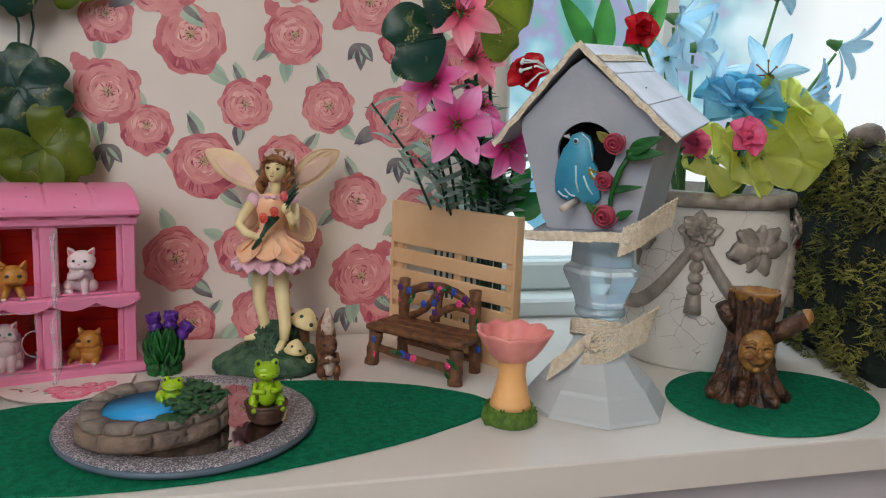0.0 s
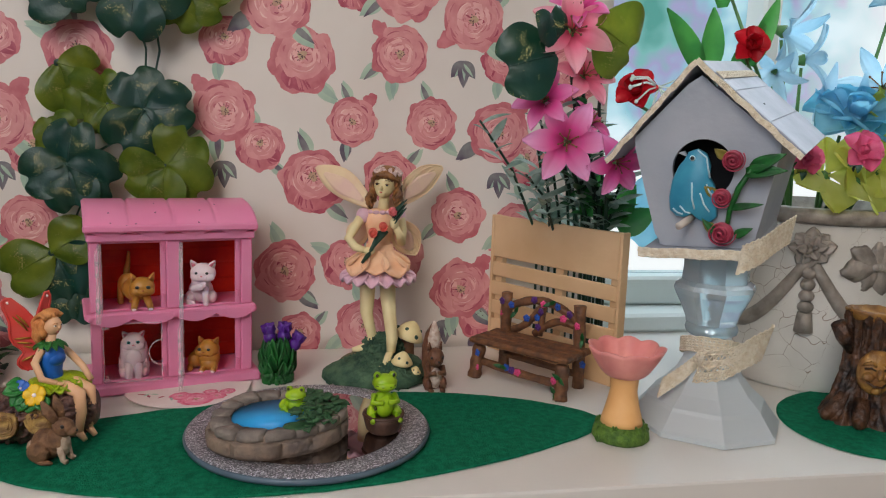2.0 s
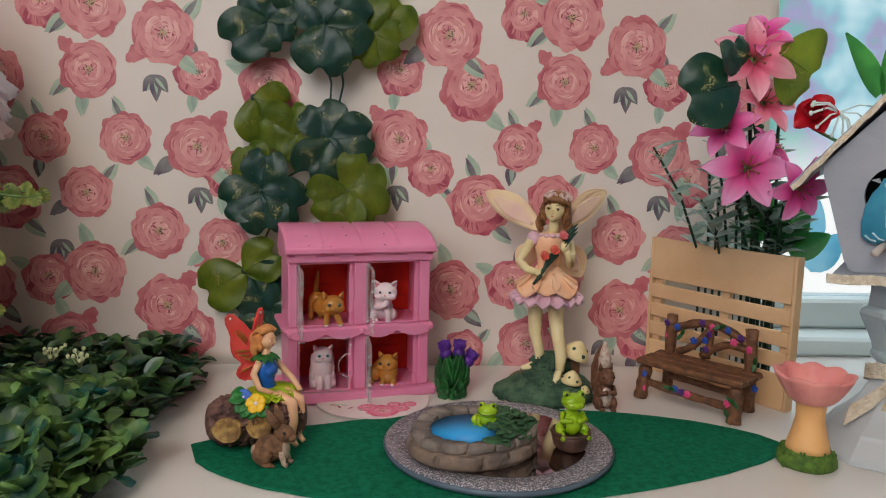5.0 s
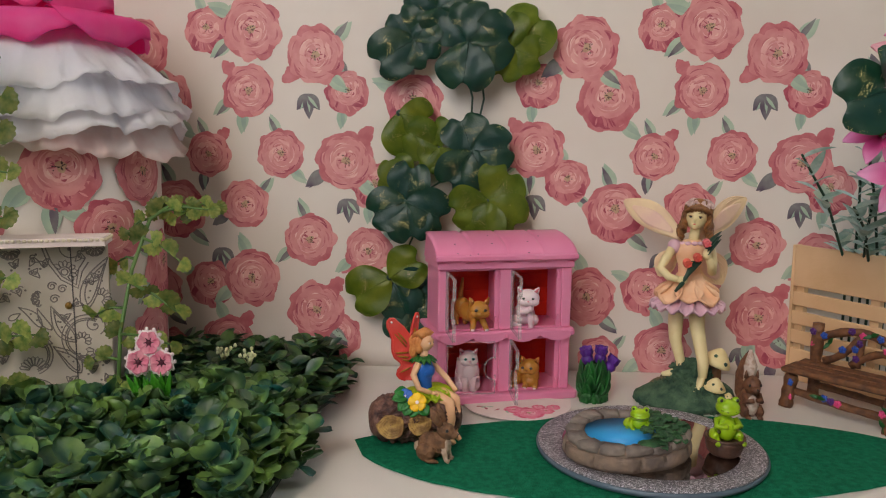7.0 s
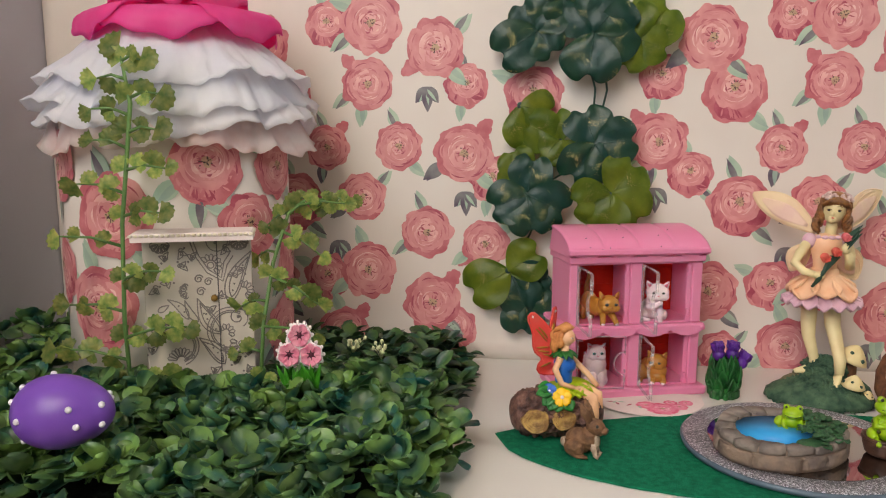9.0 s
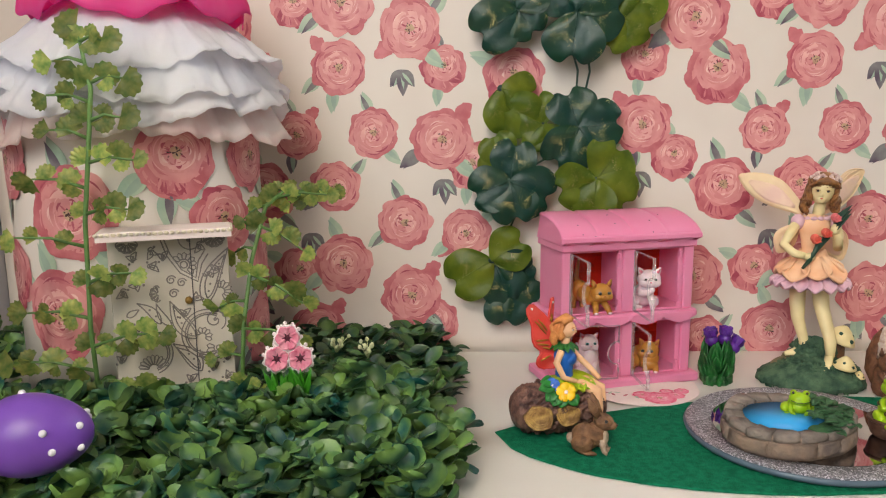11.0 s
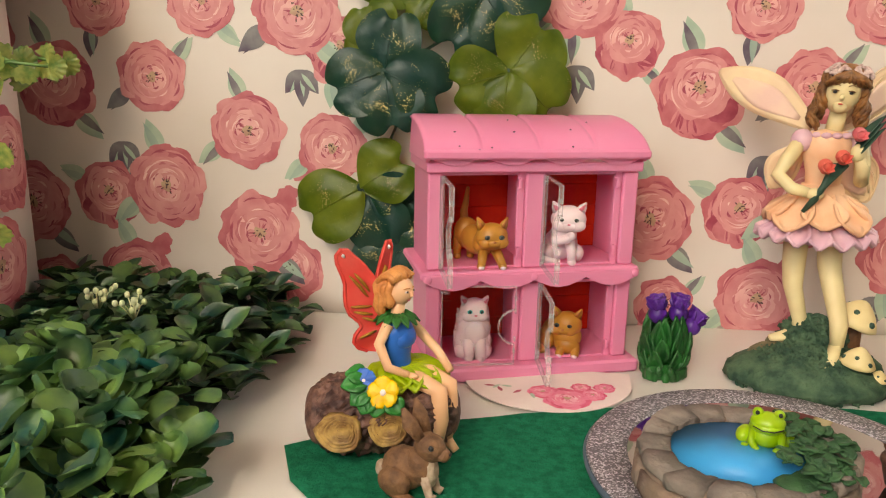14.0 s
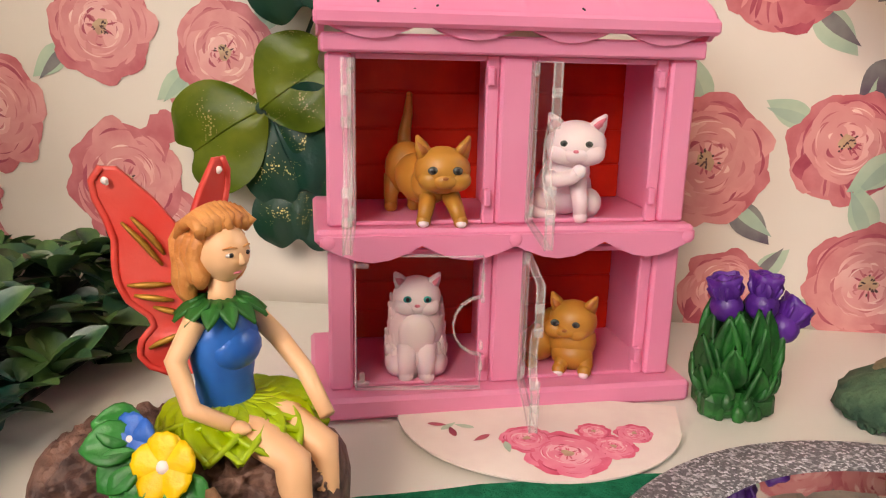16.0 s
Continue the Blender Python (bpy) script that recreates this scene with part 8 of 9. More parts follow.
for k, (x, z) in enumerate(((0.0, 0.0490), (-0.0072, 0.0370), (0.0075, 0.0365))):
    s = Shape()
    for j in range(6):
        a = math.pi * j / 3 + 0.3 * k
        out = Vector((math.cos(a), -0.15, math.sin(a)))
        petal(s, (x, -0.0088, z), out, (0, -1, 0), 0.0086, 0.0088, 0.10, 0.30, 2.0, 0.0010, 8, 8, m=1, ruffle=0.08)
        petal(s, (x, -0.0098, z), out, (0, -1, 0), 0.0078, 0.0072, 0.06, 0.25, 1.8, 0.0008, 7, 6, m=0, ruffle=0.06)
        petal(s, (x, -0.0108, z), out, (0, -1, 0), 0.0036, 0.0009, 0.02, 0.2, 0.8, 0.0005, 5, 3, m=2)
    for j in range(11):
        a = 2 * math.pi * j / 11
        s.ell((x + 0.0084 * math.cos(a), -0.0100, z + 0.0084 * math.sin(a)), (0.0013, 0.0011, 0.0013), n=8, rings=6, m=1)
    s.ell((x, -0.0108, z), (0.0019, 0.0012, 0.0019), m=2)
    part("flower", s, [M_FPINK, M_FWHITE, mat("dark_flower_eye", rgb(96, 30, 52), rgb(70, 22, 40), 60, 0.5) if k == 0 else bpy.data.materials["dark_flower_eye"]], pf)

# ---- clover garland on the paper ----
M_CLOVD = leaf_mat("clover_dark", rgb(6, 58, 54), rgb(20, 62, 38), 1.3, 0.42, through_light=0.06, glitter=0.5, bscale=6.0, bump=0.3, fleck=34.0)
M_CLOVL = leaf_mat("clover_light", rgb(134, 152, 48), rgb(88, 116, 34), 1.5, 0.36, through_light=0.5, glitter=0.5, bscale=6.0, bump=0.3, fleck=34.0)
clov = thing("clover_garland", pose(0, 0.6595, 0), "glittered artificial clover garland hanging on the rose paper", "clover garland")


def heart_leaf(seed):
    """Broad heart-shaped leaf one metre long, notched at the tip, creased along the middle and slightly wavy."""
    rn = random.Random(seed)
    p1, p2, k1 = rn.uniform(0, 6.28), rn.uniform(0, 6.28), rn.uniform(0.8, 1.3)

    def fn(u, v):
        a = (v - 0.5) * 2
        w = 0.62 * math.sin(math.pi * min(1.0, 0.03 + 0.80 * u ** 0.95)) ** 0.72
        lobe = 1 - 0.20 * math.exp(-(a * 2.6) ** 2) * u ** 6 - 0.10 * a * a * u ** 4
        z = 0.16 * u - 0.26 * u * u + 0.16 * abs(a) ** 0.8 * u * (1.1 - u) * k1 - 0.10 * a * a * u + 0.025 * math.sin(7 * u + 4 * a + p1) + 0.02 * math.sin(9 * a + p2) * u
        return (u * lobe, w * a * (1 + 0.03 * math.sin(8 * u + p2)), z)
    s = Shape().sheet(fn, 14, 14)
    s.tube([fn(u / 10, 0.5)[:2] + (fn(u / 10, 0.5)[2] + 0.004,) for u in range(10)], [0.018 - 0.0016 * u for u in range(10)], 5)
    return s


HEARTS = [heart_leaf(k) for k in range(4)]
HEART_D, HEART_L = [q.mesh("leaf", M_CLOVD) for q in HEARTS], [q.mesh("leaf", M_CLOVL) for q in HEARTS]
rn = random.Random(52)


def clover(x, z, off, dark, leaves):
    """A clover on the paper: leaves by direction in degrees and reach."""
    sp = part("clover", Shape().ell((0, 0, 0), (0.003, 0.002, 0.003), n=8, rings=5), M_STEM, clov, "dark glittered clover" if dark else "light green glittered clover", m=pose(x, -off, z))
    for k, (angle, reach) in enumerate(leaves):
        part("leaf", (HEART_D if dark else HEART_L)[rn.randrange(4)], None, sp, m=pose(0, -0.0012 * k, 0, 90) @ pose(0, 0, 0, 0, 0, angle) @ pose(0, 0, 0, rn.uniform(-12, 12), -rn.uniform(0, 10), 0) @ Matrix.Diagonal((reach * 1.04, max(reach, 0.027) * rn.uniform(0.9, 1.05), max(reach, 0.027), 1)))


clover(-0.158, 0.281, 0.01, 1, ((123, 0.028), (-147, 0.039), (-55, 0.024), (42, 0.027)))
clover(-0.113, 0.278, 0.016, 1, ((131, 0.032), (3, 0.037), (-98, 0.039), (51, 0.033)))
clover(-0.078, 0.274, 0.008, 0, ((47, 0.038), (-21, 0.027), (-114, 0.027), (99, 0.03)))
clover(-0.138, 0.305, 0.012, 1, ((144, 0.03), (32, 0.028), (-89, 0.018)))
clover(-0.110, 0.190, 0.012, 1, ((109, 0.032), (8, 0.035), (-124, 0.036), (-58, 0.032)))
clover(-0.138, 0.193, 0.005, 0, ((154, 0.033), (102, 0.026), (-153, 0.022), (-68, 0.021)))
clover(-0.164, 0.149, 0.014, 1, ((82, 0.033), (-160, 0.034), (-81, 0.035), (-26, 0.037)))
clover(-0.168, 0.163, 0.005, 0, ((156, 0.021), (115, 0.025)))
clover(-0.096, 0.149, 0.015, 0, ((54, 0.034), (-164, 0.033), (-40, 0.035), (-95, 0.032)))
clover(-0.179, 0.083, 0.01, 0, ((-150, 0.041), (35, 0.033)))
clover(-0.176, 0.080, 0.008, 1, ((-68, 0.036), (-12, 0.030)))
clover(-0.166, 0.058, 0.006, 1, ((-92, 0.031), (-45, 0.028), (23, 0.029)))
clover(-0.171, 0.222, 0.004, 0, ((-72, 0.035), (-13, 0.028)))
for x0, z0, x1, z1 in ((-0.112, 0.200, -0.120, 0.270), (-0.108, 0.200, -0.105, 0.268), (-0.161, 0.150, -0.115, 0.185), (-0.170, 0.095, -0.162, 0.140), (-0.165, 0.05, -0.175, 0.09)):
    part("stem", Shape().tube([(x0, -0.002, z0), ((x0 + x1) / 2 + 0.006, -0.003, (z0 + z1) / 2), (x1, -0.002, z1)], 0.0009, 6), M_STEM, clov)

# ---- log seat with blossoms, sitting fairy, rabbit ----
M_LOG = mat("log_bark", rgb(128, 92, 80), rgb(66, 42, 40), 190, 0.6, bump=0.9, bscale=240)
M_RING = mat("cut_wood", rgb(190, 154, 88), rgb(128, 92, 50), 200, 0.55, bump=0.4)
LOG_M = pose(-0.1435, 0.4930, 0.0017, 0, 0, 12) @ Matrix.Diagonal((0.96, 0.93, 0.89, 1))
AT_LOG = nudge(-0.1427, 0.4906, 2.1, 4.9, 1.6, 1.010)
log = thing("log_seat", AT_LOG @ LOG_M, "rough brown log with cut knots and small painted blossoms", "log")


def log_fn(u, v):
    a = 2 * math.pi * u
    x = -0.0275 + 0.055 * v
    r = 0.0172 * (1 - 0.30 * abs(2 * v - 1) ** 5)
    q = Vector((x * 190, 0.0172 * math.cos(a) * 270, 0.0172 * math.sin(a) * 270))
    q += noise.noise_vector(q * 0.5) * 1.2
    r *= 1 + 0.34 * (0.3 - abs(noise.noise(q))) + 0.12 * noise.noise(q * 2.3) + 0.05 * math.sin(3 * a + 40 * x)
    return (x, r * math.cos(a), 0.0168 + 0.97 * r * math.sin(a))


s = Shape().sheet(lambda u, v: log_fn(1 - u, v), 150, 70)
for e, x in ((0, -0.0272), (1, 0.0272)):
    s.ell((x, 0, 0.0168), (0.005, 0.0128, 0.0128), n=18, rings=10)
s.grain(0.0004, 700, 3)
part("bark", s, M_LOG, log)
for k, (x, z, r) in enumerate(((-0.0185, 0.0168, 0.0092), (0.0005, 0.0172, 0.0080))):
    s = Shape()
    for j in range(6):
        q = r * (1 - j / 6.3)
        s.lathe([(q, -0.002), (q, 0.0016 - 0.0003 * (j % 2) - 0.0001 * j), (q * 0.93, 0.0022 - 0.0003 * (j % 2) - 0.0001 * j), (q * 0.80, 0.0010 - 0.0001 * j)], 26, (0.0003 * j, 0.0002 * j, 0), 1.0, 0.9, wob=0.10, seed=k)
    s.grain(0.0006, 420, k)
    part("cut_knot", s, M_RING, log, "pale cut knot", m=pose(x, -0.0178, z, 82, 0, -14 + 10 * k))
M_YEL = mat("yellow_blossom", rgb(248, 206, 20), rgb(236, 180, 10), 90, 0.45, bump=0.3)
M_BLU = mat("blue_blossom", rgb(40, 110, 206), rgb(26, 84, 180), 90, 0.45, bump=0.3)
M_LEAFB = mat("bright_leaf_paint", rgb(34, 132, 48), rgb(20, 100, 36), 90, 0.45, bump=0.3)
here = LOG_M.inverted()
for k, (x, y, z, ang, ln) in enumerate(((-0.1460, 0.4760, 0.0340, 185, 0.0110), (-0.1450, 0.4740, 0.0325, 225, 0.0100), (-0.1420, 0.4720, 0.0300, 262, 0.0080), (-0.1380, 0.4720, 0.0300, 300, 0.0080), (-0.1470, 0.4780, 0.0350, 160, 0.0090), (-0.1440, 0.4725, 0.0310, 245, 0.0090))):
    s = Shape()
    a = radians(ang)
    petal(s, (0, 0, 0), (math.cos(a), -0.35, math.sin(a) * 0.8), (0, -0.8, 0.6), ln, 0.0085, 0.18, 0.4, 1.0, 0.0008, 6, 4)
    part("leaf", s, M_LEAFB, log, m=here @ pose(x - 0.001, y + 0.005, z))
for (x, y, z, r, mm) in ((-0.1400, 0.4705, 0.0318, 0.0052, M_YEL), (-0.1478, 0.4745, 0.0346, 0.0040, M_BLU)):
    bl = Shape()
    for k in range(5):
        a = 2 * math.pi * k / 5 + 0.5
        bl.m = 0
        petal(bl, (0, 0, 0), (math.cos(a), -0.1, math.sin(a)), (0, -1, 0), r * 1.12, r * 1.15, 0.15, -0.3, 1.5, 0.0012, 6, 5)
    bl.ell((0, -r * 0.18, 0), (r * 0.26, r * 0.2, r * 0.26), m=1)
    part("blossom", bl, [mm, M_FWHITE], log, m=here @ pose(x - 0.001, y + 0.006, z, -24, 0, -6))

M_SK2 = mat("peach_skin_paint", rgb(238, 190, 148), rgb(230, 176, 134), 60, 0.45)
M_GING = mat("ginger_hair_paint", rgb(226, 156, 92), rgb(200, 122, 64), 260, 0.5, bump=0.5, bscale=320)
M_BLUED = mat("blue_dress_paint", rgb(26, 104, 196), rgb(16, 80, 164), 70, 0.35)
M_LEAFC = mat("leaf_collar_paint", rgb(38, 116, 44), rgb(24, 90, 32), 90, 0.45)
M_LIMES = mat("lime_skirt_paint", rgb(178, 196, 26), rgb(150, 176, 18), 70, 0.4, bump=0.2)
M_REDW = mat("red_wing_paint", rgb(220, 56, 50), rgb(216, 78, 70), 60, 0.4, bump=0.2)
M_GOLD = mat("gold_vein", rgb(190, 140, 50), rgb(160, 110, 40), 90, 0.4, 0.4)
# she faces +x and a little to -y
s = Shape()
s.lathe([(0.0072, 0.0), (0.0060, 0.006), (0.0056, 0.010), (0.0066, 0.0160), (0.0070, 0.0195), (0.0052, 0.0235), (0.0030, 0.0250)], 20, (0, 0, 0.0), 0.85, 1.0, m=2)
s.ell((0.0030, 0.0, 0.0172), (0.0040, 0.0056, 0.0046))
for k in range(12):
    a = 2 * math.pi * k / 12
    petal(s, (0.0022 * math.cos(a), 0.0026 * math.sin(a), 0.0262), (math.cos(a), math.sin(a), -0.55), (0, 0, 1), 0.0068, 0.0040, 0.2, 0.3, 0.7, 0.0007, 4, 3, m=3)
s.tube([(0, 0, 0.023), (0.0008, 0, 0.031)], [0.0026, 0.0024], 9, m=0)
first = len(s.v)
s.ell((0.0016, 0, 0.0364), (0.0056, 0.0051, 0.0066), (0, 0, 0), 28, 20)
for i in range(first, len(s.v)):
    x, y, z = s.v[i]
    k = 1 - 0.30 * max(0.0, (0.0364 - z) / 0.0066) ** 2
    s.v[i] = (0.0016 + (x - 0.0016) * (k + 0.12 * (1 - k)), y * k, z)
s.tube([(0.0069, 0, 0.0372), (0.0076, 0, 0.0354), (0.0070, 0, 0.0346)], [0.0004, 0.0007, 0.0005], 8)
for y in (-1, 1):
    s.ell((0.0064, y * 0.0021, 0.0370), (0.0005, 0.0010, 0.0005), n=10, rings=6, m=10)
    s.ell((0.0067, y * 0.0020, 0.0370), (0.0004, 0.0006, 0.0005), n=8, rings=5, m=8)
    s.tube([(0.0071, y * 0.0008, 0.0384), (0.0068, y * 0.0022, 0.0388), (0.0058, y * 0.0033, 0.0383)], 0.0002, 5, m=1)
s.ell((0.0057, 0, 0.0329), (0.0007, 0.0011, 0.0004), n=10, rings=6, m=7)
# wavy hair, rolled back from the brow and falling in curls to the shoulder
s.ell((-0.0012, 0, 0.0384), (0.0056, 0.0057, 0.0060), m=1)
s.ell((-0.0030, 0, 0.0345), (0.0044, 0.0058, 0.0060))
for k in range(11):
    y = -0.0056 + 0.00112 * k
    rise = 0.0022 * (1 - (y / 0.0062) ** 2)
    s.tube([(0.0040 - 0.35 * abs(y) + 0.0006 * math.sin(3 * k), y, 0.0404 + rise * 0.6), (0.0028, y * 1.05 + 0.0004 * math.sin(2 * k), 0.0420 + rise), (0.0000, y * 1.02, 0.0436 + rise), (-0.0040, y * 0.95, 0.0416 + rise * 0.7), (-0.0070, y * 0.8, 0.0372)], [0.0009, 0.0014, 0.0015, 0.0014, 0.0010], 7)
for y in (-1, 1):
    for k in range(4):
        pts = [(-0.0004 - 0.0019 * k + 0.0007 * math.sin(1.6 * j + k), y * (0.0043 + 0.0005 * math.sin(0.6 * j)), 0.0408 - 0.0017 * j - (0.0006 * j if k > 1 else 0)) for j in range(8)]
        s.tube(pts, [0.0012, 0.0018, 0.0020, 0.0021, 0.0020, 0.0020, 0.0018, 0.0009], 9)
neck = Vector((0.0006, 0, 0.0290))
turn = Matrix.Rotation(radians(-8), 3, "Z") * 0.88
s.v[first:] = [tuple(neck + turn @ (Vector(p) - neck)) for p in s.v[first:]]
# arms
s.tube([(0.0000, -0.0062, 0.0235), (-0.0016, -0.0098, 0.0165), (0.0028, -0.0110, 0.0085), (0.0095, -0.0085, 0.0062)], [0.0021, 0.0020, 0.0018, 0.0015], 9, m=0)
s.ell((0.0108, -0.0080, 0.0060), (0.0022, 0.0015, 0.0012))
s.tube([(0.0000, 0.0062, 0.0235), (0.0045, 0.0098, 0.0165), (0.0115, 0.0090, 0.0110), (0.0190, 0.0055, 0.0050)], [0.0021, 0.0020, 0.0018, 0.0015], 9)
# skirt and legs
for k in range(14):
    a = radians(-110 + 220 * k / 13)
    petal(s, (0.0010, 0, 0.0050), (math.cos(a), math.sin(a), -0.18), (0, 0, 1), 0.0185 if abs(a) < 1.2 else 0.0145, 0.0115, 0.16, 0.3, 1.2, 0.0010, 8, 5, m=4, ruffle=0.05)
for y in (-0.0036, 0.0042):
    s.tube([(0.002, y, 0.0020), (0.0120, y - 0.001, 0.0030), (0.0200, y - 0.002, 0.0010), (0.0214, y - 0.003, -0.0095), (0.0205, y - 0.004, -0.0205)], [0.0040, 0.0036, 0.0033, 0.0027, 0.0019], 10, m=0)
    s.tube([(0.0203, y - 0.004, -0.0205), (0.0246, y - 0.005, -0.0240)], [0.0020, 0.0014], 8)
# wings
# height, outer and inner reach of the paired wing, in millimetres
REACH = ((48.4, 15.6, 13.2), (45.9, 17.5, 10.6), (42.9, 17.2, 7.4), (39.2, 15.7, 4.6), (35.4, 14.5, 2.0), (31.7, 14.4, 1.0), (27.9, 14.0, 0.0), (24.2, 12.9, 0.0), (21.2, 9.9, 0.0), (19.3, 9.3, 0.0), (16.7, 11.0, 0.0), (13.7, 11.5, 0.0), (11.4, 10.4, 0.0), (10.1, 7.2, 0.0))


def red_wing(u, v, far=False):
    f = u * (len(REACH) - 1)
    k = min(int(f), len(REACH) - 2)
    z, o, i = [(REACH[k][j] + (REACH[k + 1][j] - REACH[k][j]) * (f - k)) * 0.001 for j in range(3)]
    d = o + (i - o) * v
    ridge = 0.0005 * math.sin(9 * math.atan2(z - 0.018, d + 0.004))
    return (-0.0100 - 0.05 * d, 0.0010 + 0.82 * d - ridge, z * 1.07 - 0.001) if far else (-0.0040 - 0.86 * d, 0.0005 - 0.62 * d + ridge, z * 1.07 - 0.001)


for far in (False, True):
    s.sheet(lambda u, v: red_wing(u, 1 - v if far else v, far), 52, 12, 0.0012, m=5)
    for u0, u1, v0, v1, mm in ((0.22, 0.36, 0.42, 0.62, 6), (0.24, 0.40, 0.22, 0.55, 6), (0.47, 0.47, 0.12, 0.60, 6), (0.51, 0.53, 0.15, 0.62, 6), (0.05, 0.09, 0.35, 0.40, 10), (0.56, 0.60, 0.3, 0.7, 6), (0.80, 0.72, 0.15, 0.6, 6)):
        s.tube([Vector(red_wing(u0 + (u1 - u0) * k / 4, v0 + (v1 - v0) * k / 4, far)) + Vector((0.0004, -0.0007, 0)) for k in range(5)], [0.0003, 0.0006, 0.0007, 0.0006, 0.0003], 5, m=mm)
    s.tube([red_wing(k / 26, 0.0, far) for k in range(27)], 0.0007, 6, m=5)
solid("sitting_fairy", s, [M_SK2, M_GING, M_BLUED, M_LEAFC, M_LIMES, M_REDW, M_GOLD, M_NOSE, M_BLACK, mat("cheek_paint", rgb(236, 168, 136), rgb(228, 150, 122), 60, 0.45), M_FWHITE], nudge(-0.1397, 0.4967, 2.6, 5.5, 1.0, 1.014) @ pose(-0.1395, 0.4990, 0.0282, 0, 0, -24) @ Matrix.Diagonal((1.12, 1.05, 1.03, 1)), "small painted fairy in a blue top sitting on the log", "fairy figurine")

M_RAB = mat("rabbit_brown", rgb(132, 94, 64), rgb(96, 66, 46), 240, 0.7, bump=0.6, bscale=420)
M_RABL = mat("rabbit_light", rgb(190, 168, 148), rgb(160, 134, 112), 260, 0.7, bump=0.6, bscale=420)
s = Shape()
s.ell((-0.0050, 0, 0.0092), (0.0092, 0.0070, 0.0090), (0, 10, 0), m=0)
s.ell((0.0022, 0, 0.0120), (0.0062, 0.0056, 0.0080), (0, -18, 0))
s.ell((0.0056, 0, 0.0105), (0.0036, 0.0042, 0.0070), m=1)
s.ell((0.0060, 0, 0.0205), (0.0066, 0.0050, 0.0054), (0, 18, 0), m=0)
s.ell((0.0108, 0, 0.0185), (0.0034, 0.0032, 0.0028))
for y in (-1, 1):
    s.tube([(0.0035, y * 0.0025, 0.0240), (-0.0005, y * 0.0042, 0.0305), (-0.0030, y * 0.0052, 0.0365)], [0.0018, 0.0031, 0.0008], 10, flat=0.5)
    s.ell((-0.0060, y * 0.0062, 0.0062), (0.0070, 0.0034, 0.0062))
    s.ell((-0.0020, y * 0.0070, 0.0013), (0.0056, 0.0022, 0.0014))
    s.tube([(0.0050, y * 0.0030, 0.0100), (0.0072, y * 0.0032, 0.0020), (0.0095, y * 0.0032, 0.0012)], [0.0022, 0.0017, 0.0016], 8, m=1)
    s.m = 0
s.ell((-0.0140, 0, 0.0070), 0.0034, m=1)
for y in (-1, 1):
    s.ell((0.0082, y * 0.0042, 0.0222), (0.0011, 0.0008, 0.0011), n=8, rings=6, m=2)
s.ell((0.0140, 0, 0.0192), (0.0006, 0.0009, 0.0006), n=7, rings=5, m=2)
s.grain(0.0004, 500, 9)
solid("rabbit_figure", s, [M_RAB, M_RABL, M_BLACK], nudge(-0.1286, 0.4629, 3.3, 2.5, 2.0, 1.05) @ pose(-0.1275, 0.4615, 0.0017, 0, 0, -22) @ Matrix.Scale(0.9, 4), "small brown resin rabbit sitting on the felt", "rabbit figurine")

# ---- artificial flowers ----
def lily_mat(name, throat, middle, edge, size):
    """Petal that is deep at the throat and pales towards its tip."""
    m = leaf_mat(name, middle, edge, 60.0, 0.5, through_light=0.4)
    nt = m.node_tree
    ramp = nt.nodes.new("ShaderNodeValToRGB")
    tc = nt.nodes.new("ShaderNodeTexCoord")
    ln = nt.nodes.new("ShaderNodeVectorMath")
    ln.operation = "LENGTH"
    mr = nt.nodes.new("ShaderNodeMapRange")
    mr.inputs["From Max"].default_value = size
    nt.links.new(tc.outputs["Object"], ln.inputs[0])
    nt.links.new(ln.outputs["Value"], mr.inputs[0])
    nt.links.new(mr.outputs[0], ramp.inputs[0])
    cr = ramp.color_ramp
    cr.elements[0].position, cr.elements[0].color = 0.10, (*throat, 1)
    cr.elements[1].position, cr.elements[1].color = 1.0, (*edge, 1)
    cr.elements.new(0.45).color = (*middle, 1)
    for node in list(nt.nodes):
        if node.type in ("BSDF_PRINCIPLED", "BSDF_TRANSLUCENT"):
            nt.links.new(ramp.outputs[0], node.inputs[0])
    return m


M_LILY = lily_mat("lily_pink", rgb(176, 26, 96), rgb(232, 84, 160), rgb(246, 170, 216), 0.024)
M_LILYC = lily_mat("lily_coral", rgb(190, 50, 84), rgb(240, 116, 146), rgb(248, 184, 196), 0.024)
M_PALEB = leaf_mat("pale_blue_petal", rgb(188, 220, 236), rgb(150, 200, 226), 30.0, 0.5, through_light=0.72)
M_BLUEP = leaf_mat("blue_petal", rgb(150, 212, 234), rgb(100, 184, 216), 30.0, 0.5, through_light=0.7)
M_YELP = leaf_mat("yellow_green_petal", rgb(230, 232, 140), rgb(208, 214, 96), 30.0, 0.5, through_light=0.72)
M_REDP = leaf_mat("red_petal", rgb(208, 24, 40), rgb(180, 12, 30), 50.0, 0.45, through_light=0.35)
M_PINKP = leaf_mat("pink_petal", rgb(240, 122, 162), rgb(230, 92, 140), 50.0, 0.45, through_light=0.35)
M_FLEAF = leaf_mat("flower_leaf", rgb(40, 110, 52), rgb(28, 84, 44), 60.0, 0.4, through_light=0.3)
M_LLEAF = leaf_mat("light_flower_leaf", rgb(74, 150, 70), rgb(50, 124, 60), 50.0, 0.4, through_light=0.45)
M_FROSTL = leaf_mat("frosted_leaf", rgb(176, 196, 186), rgb(110, 146, 130), 70.0, 0.5, through_light=0.3)
M_MINT = mat("pale_mint_spray", rgb(224, 238, 232), rgb(200, 222, 212), 90, 0.5)
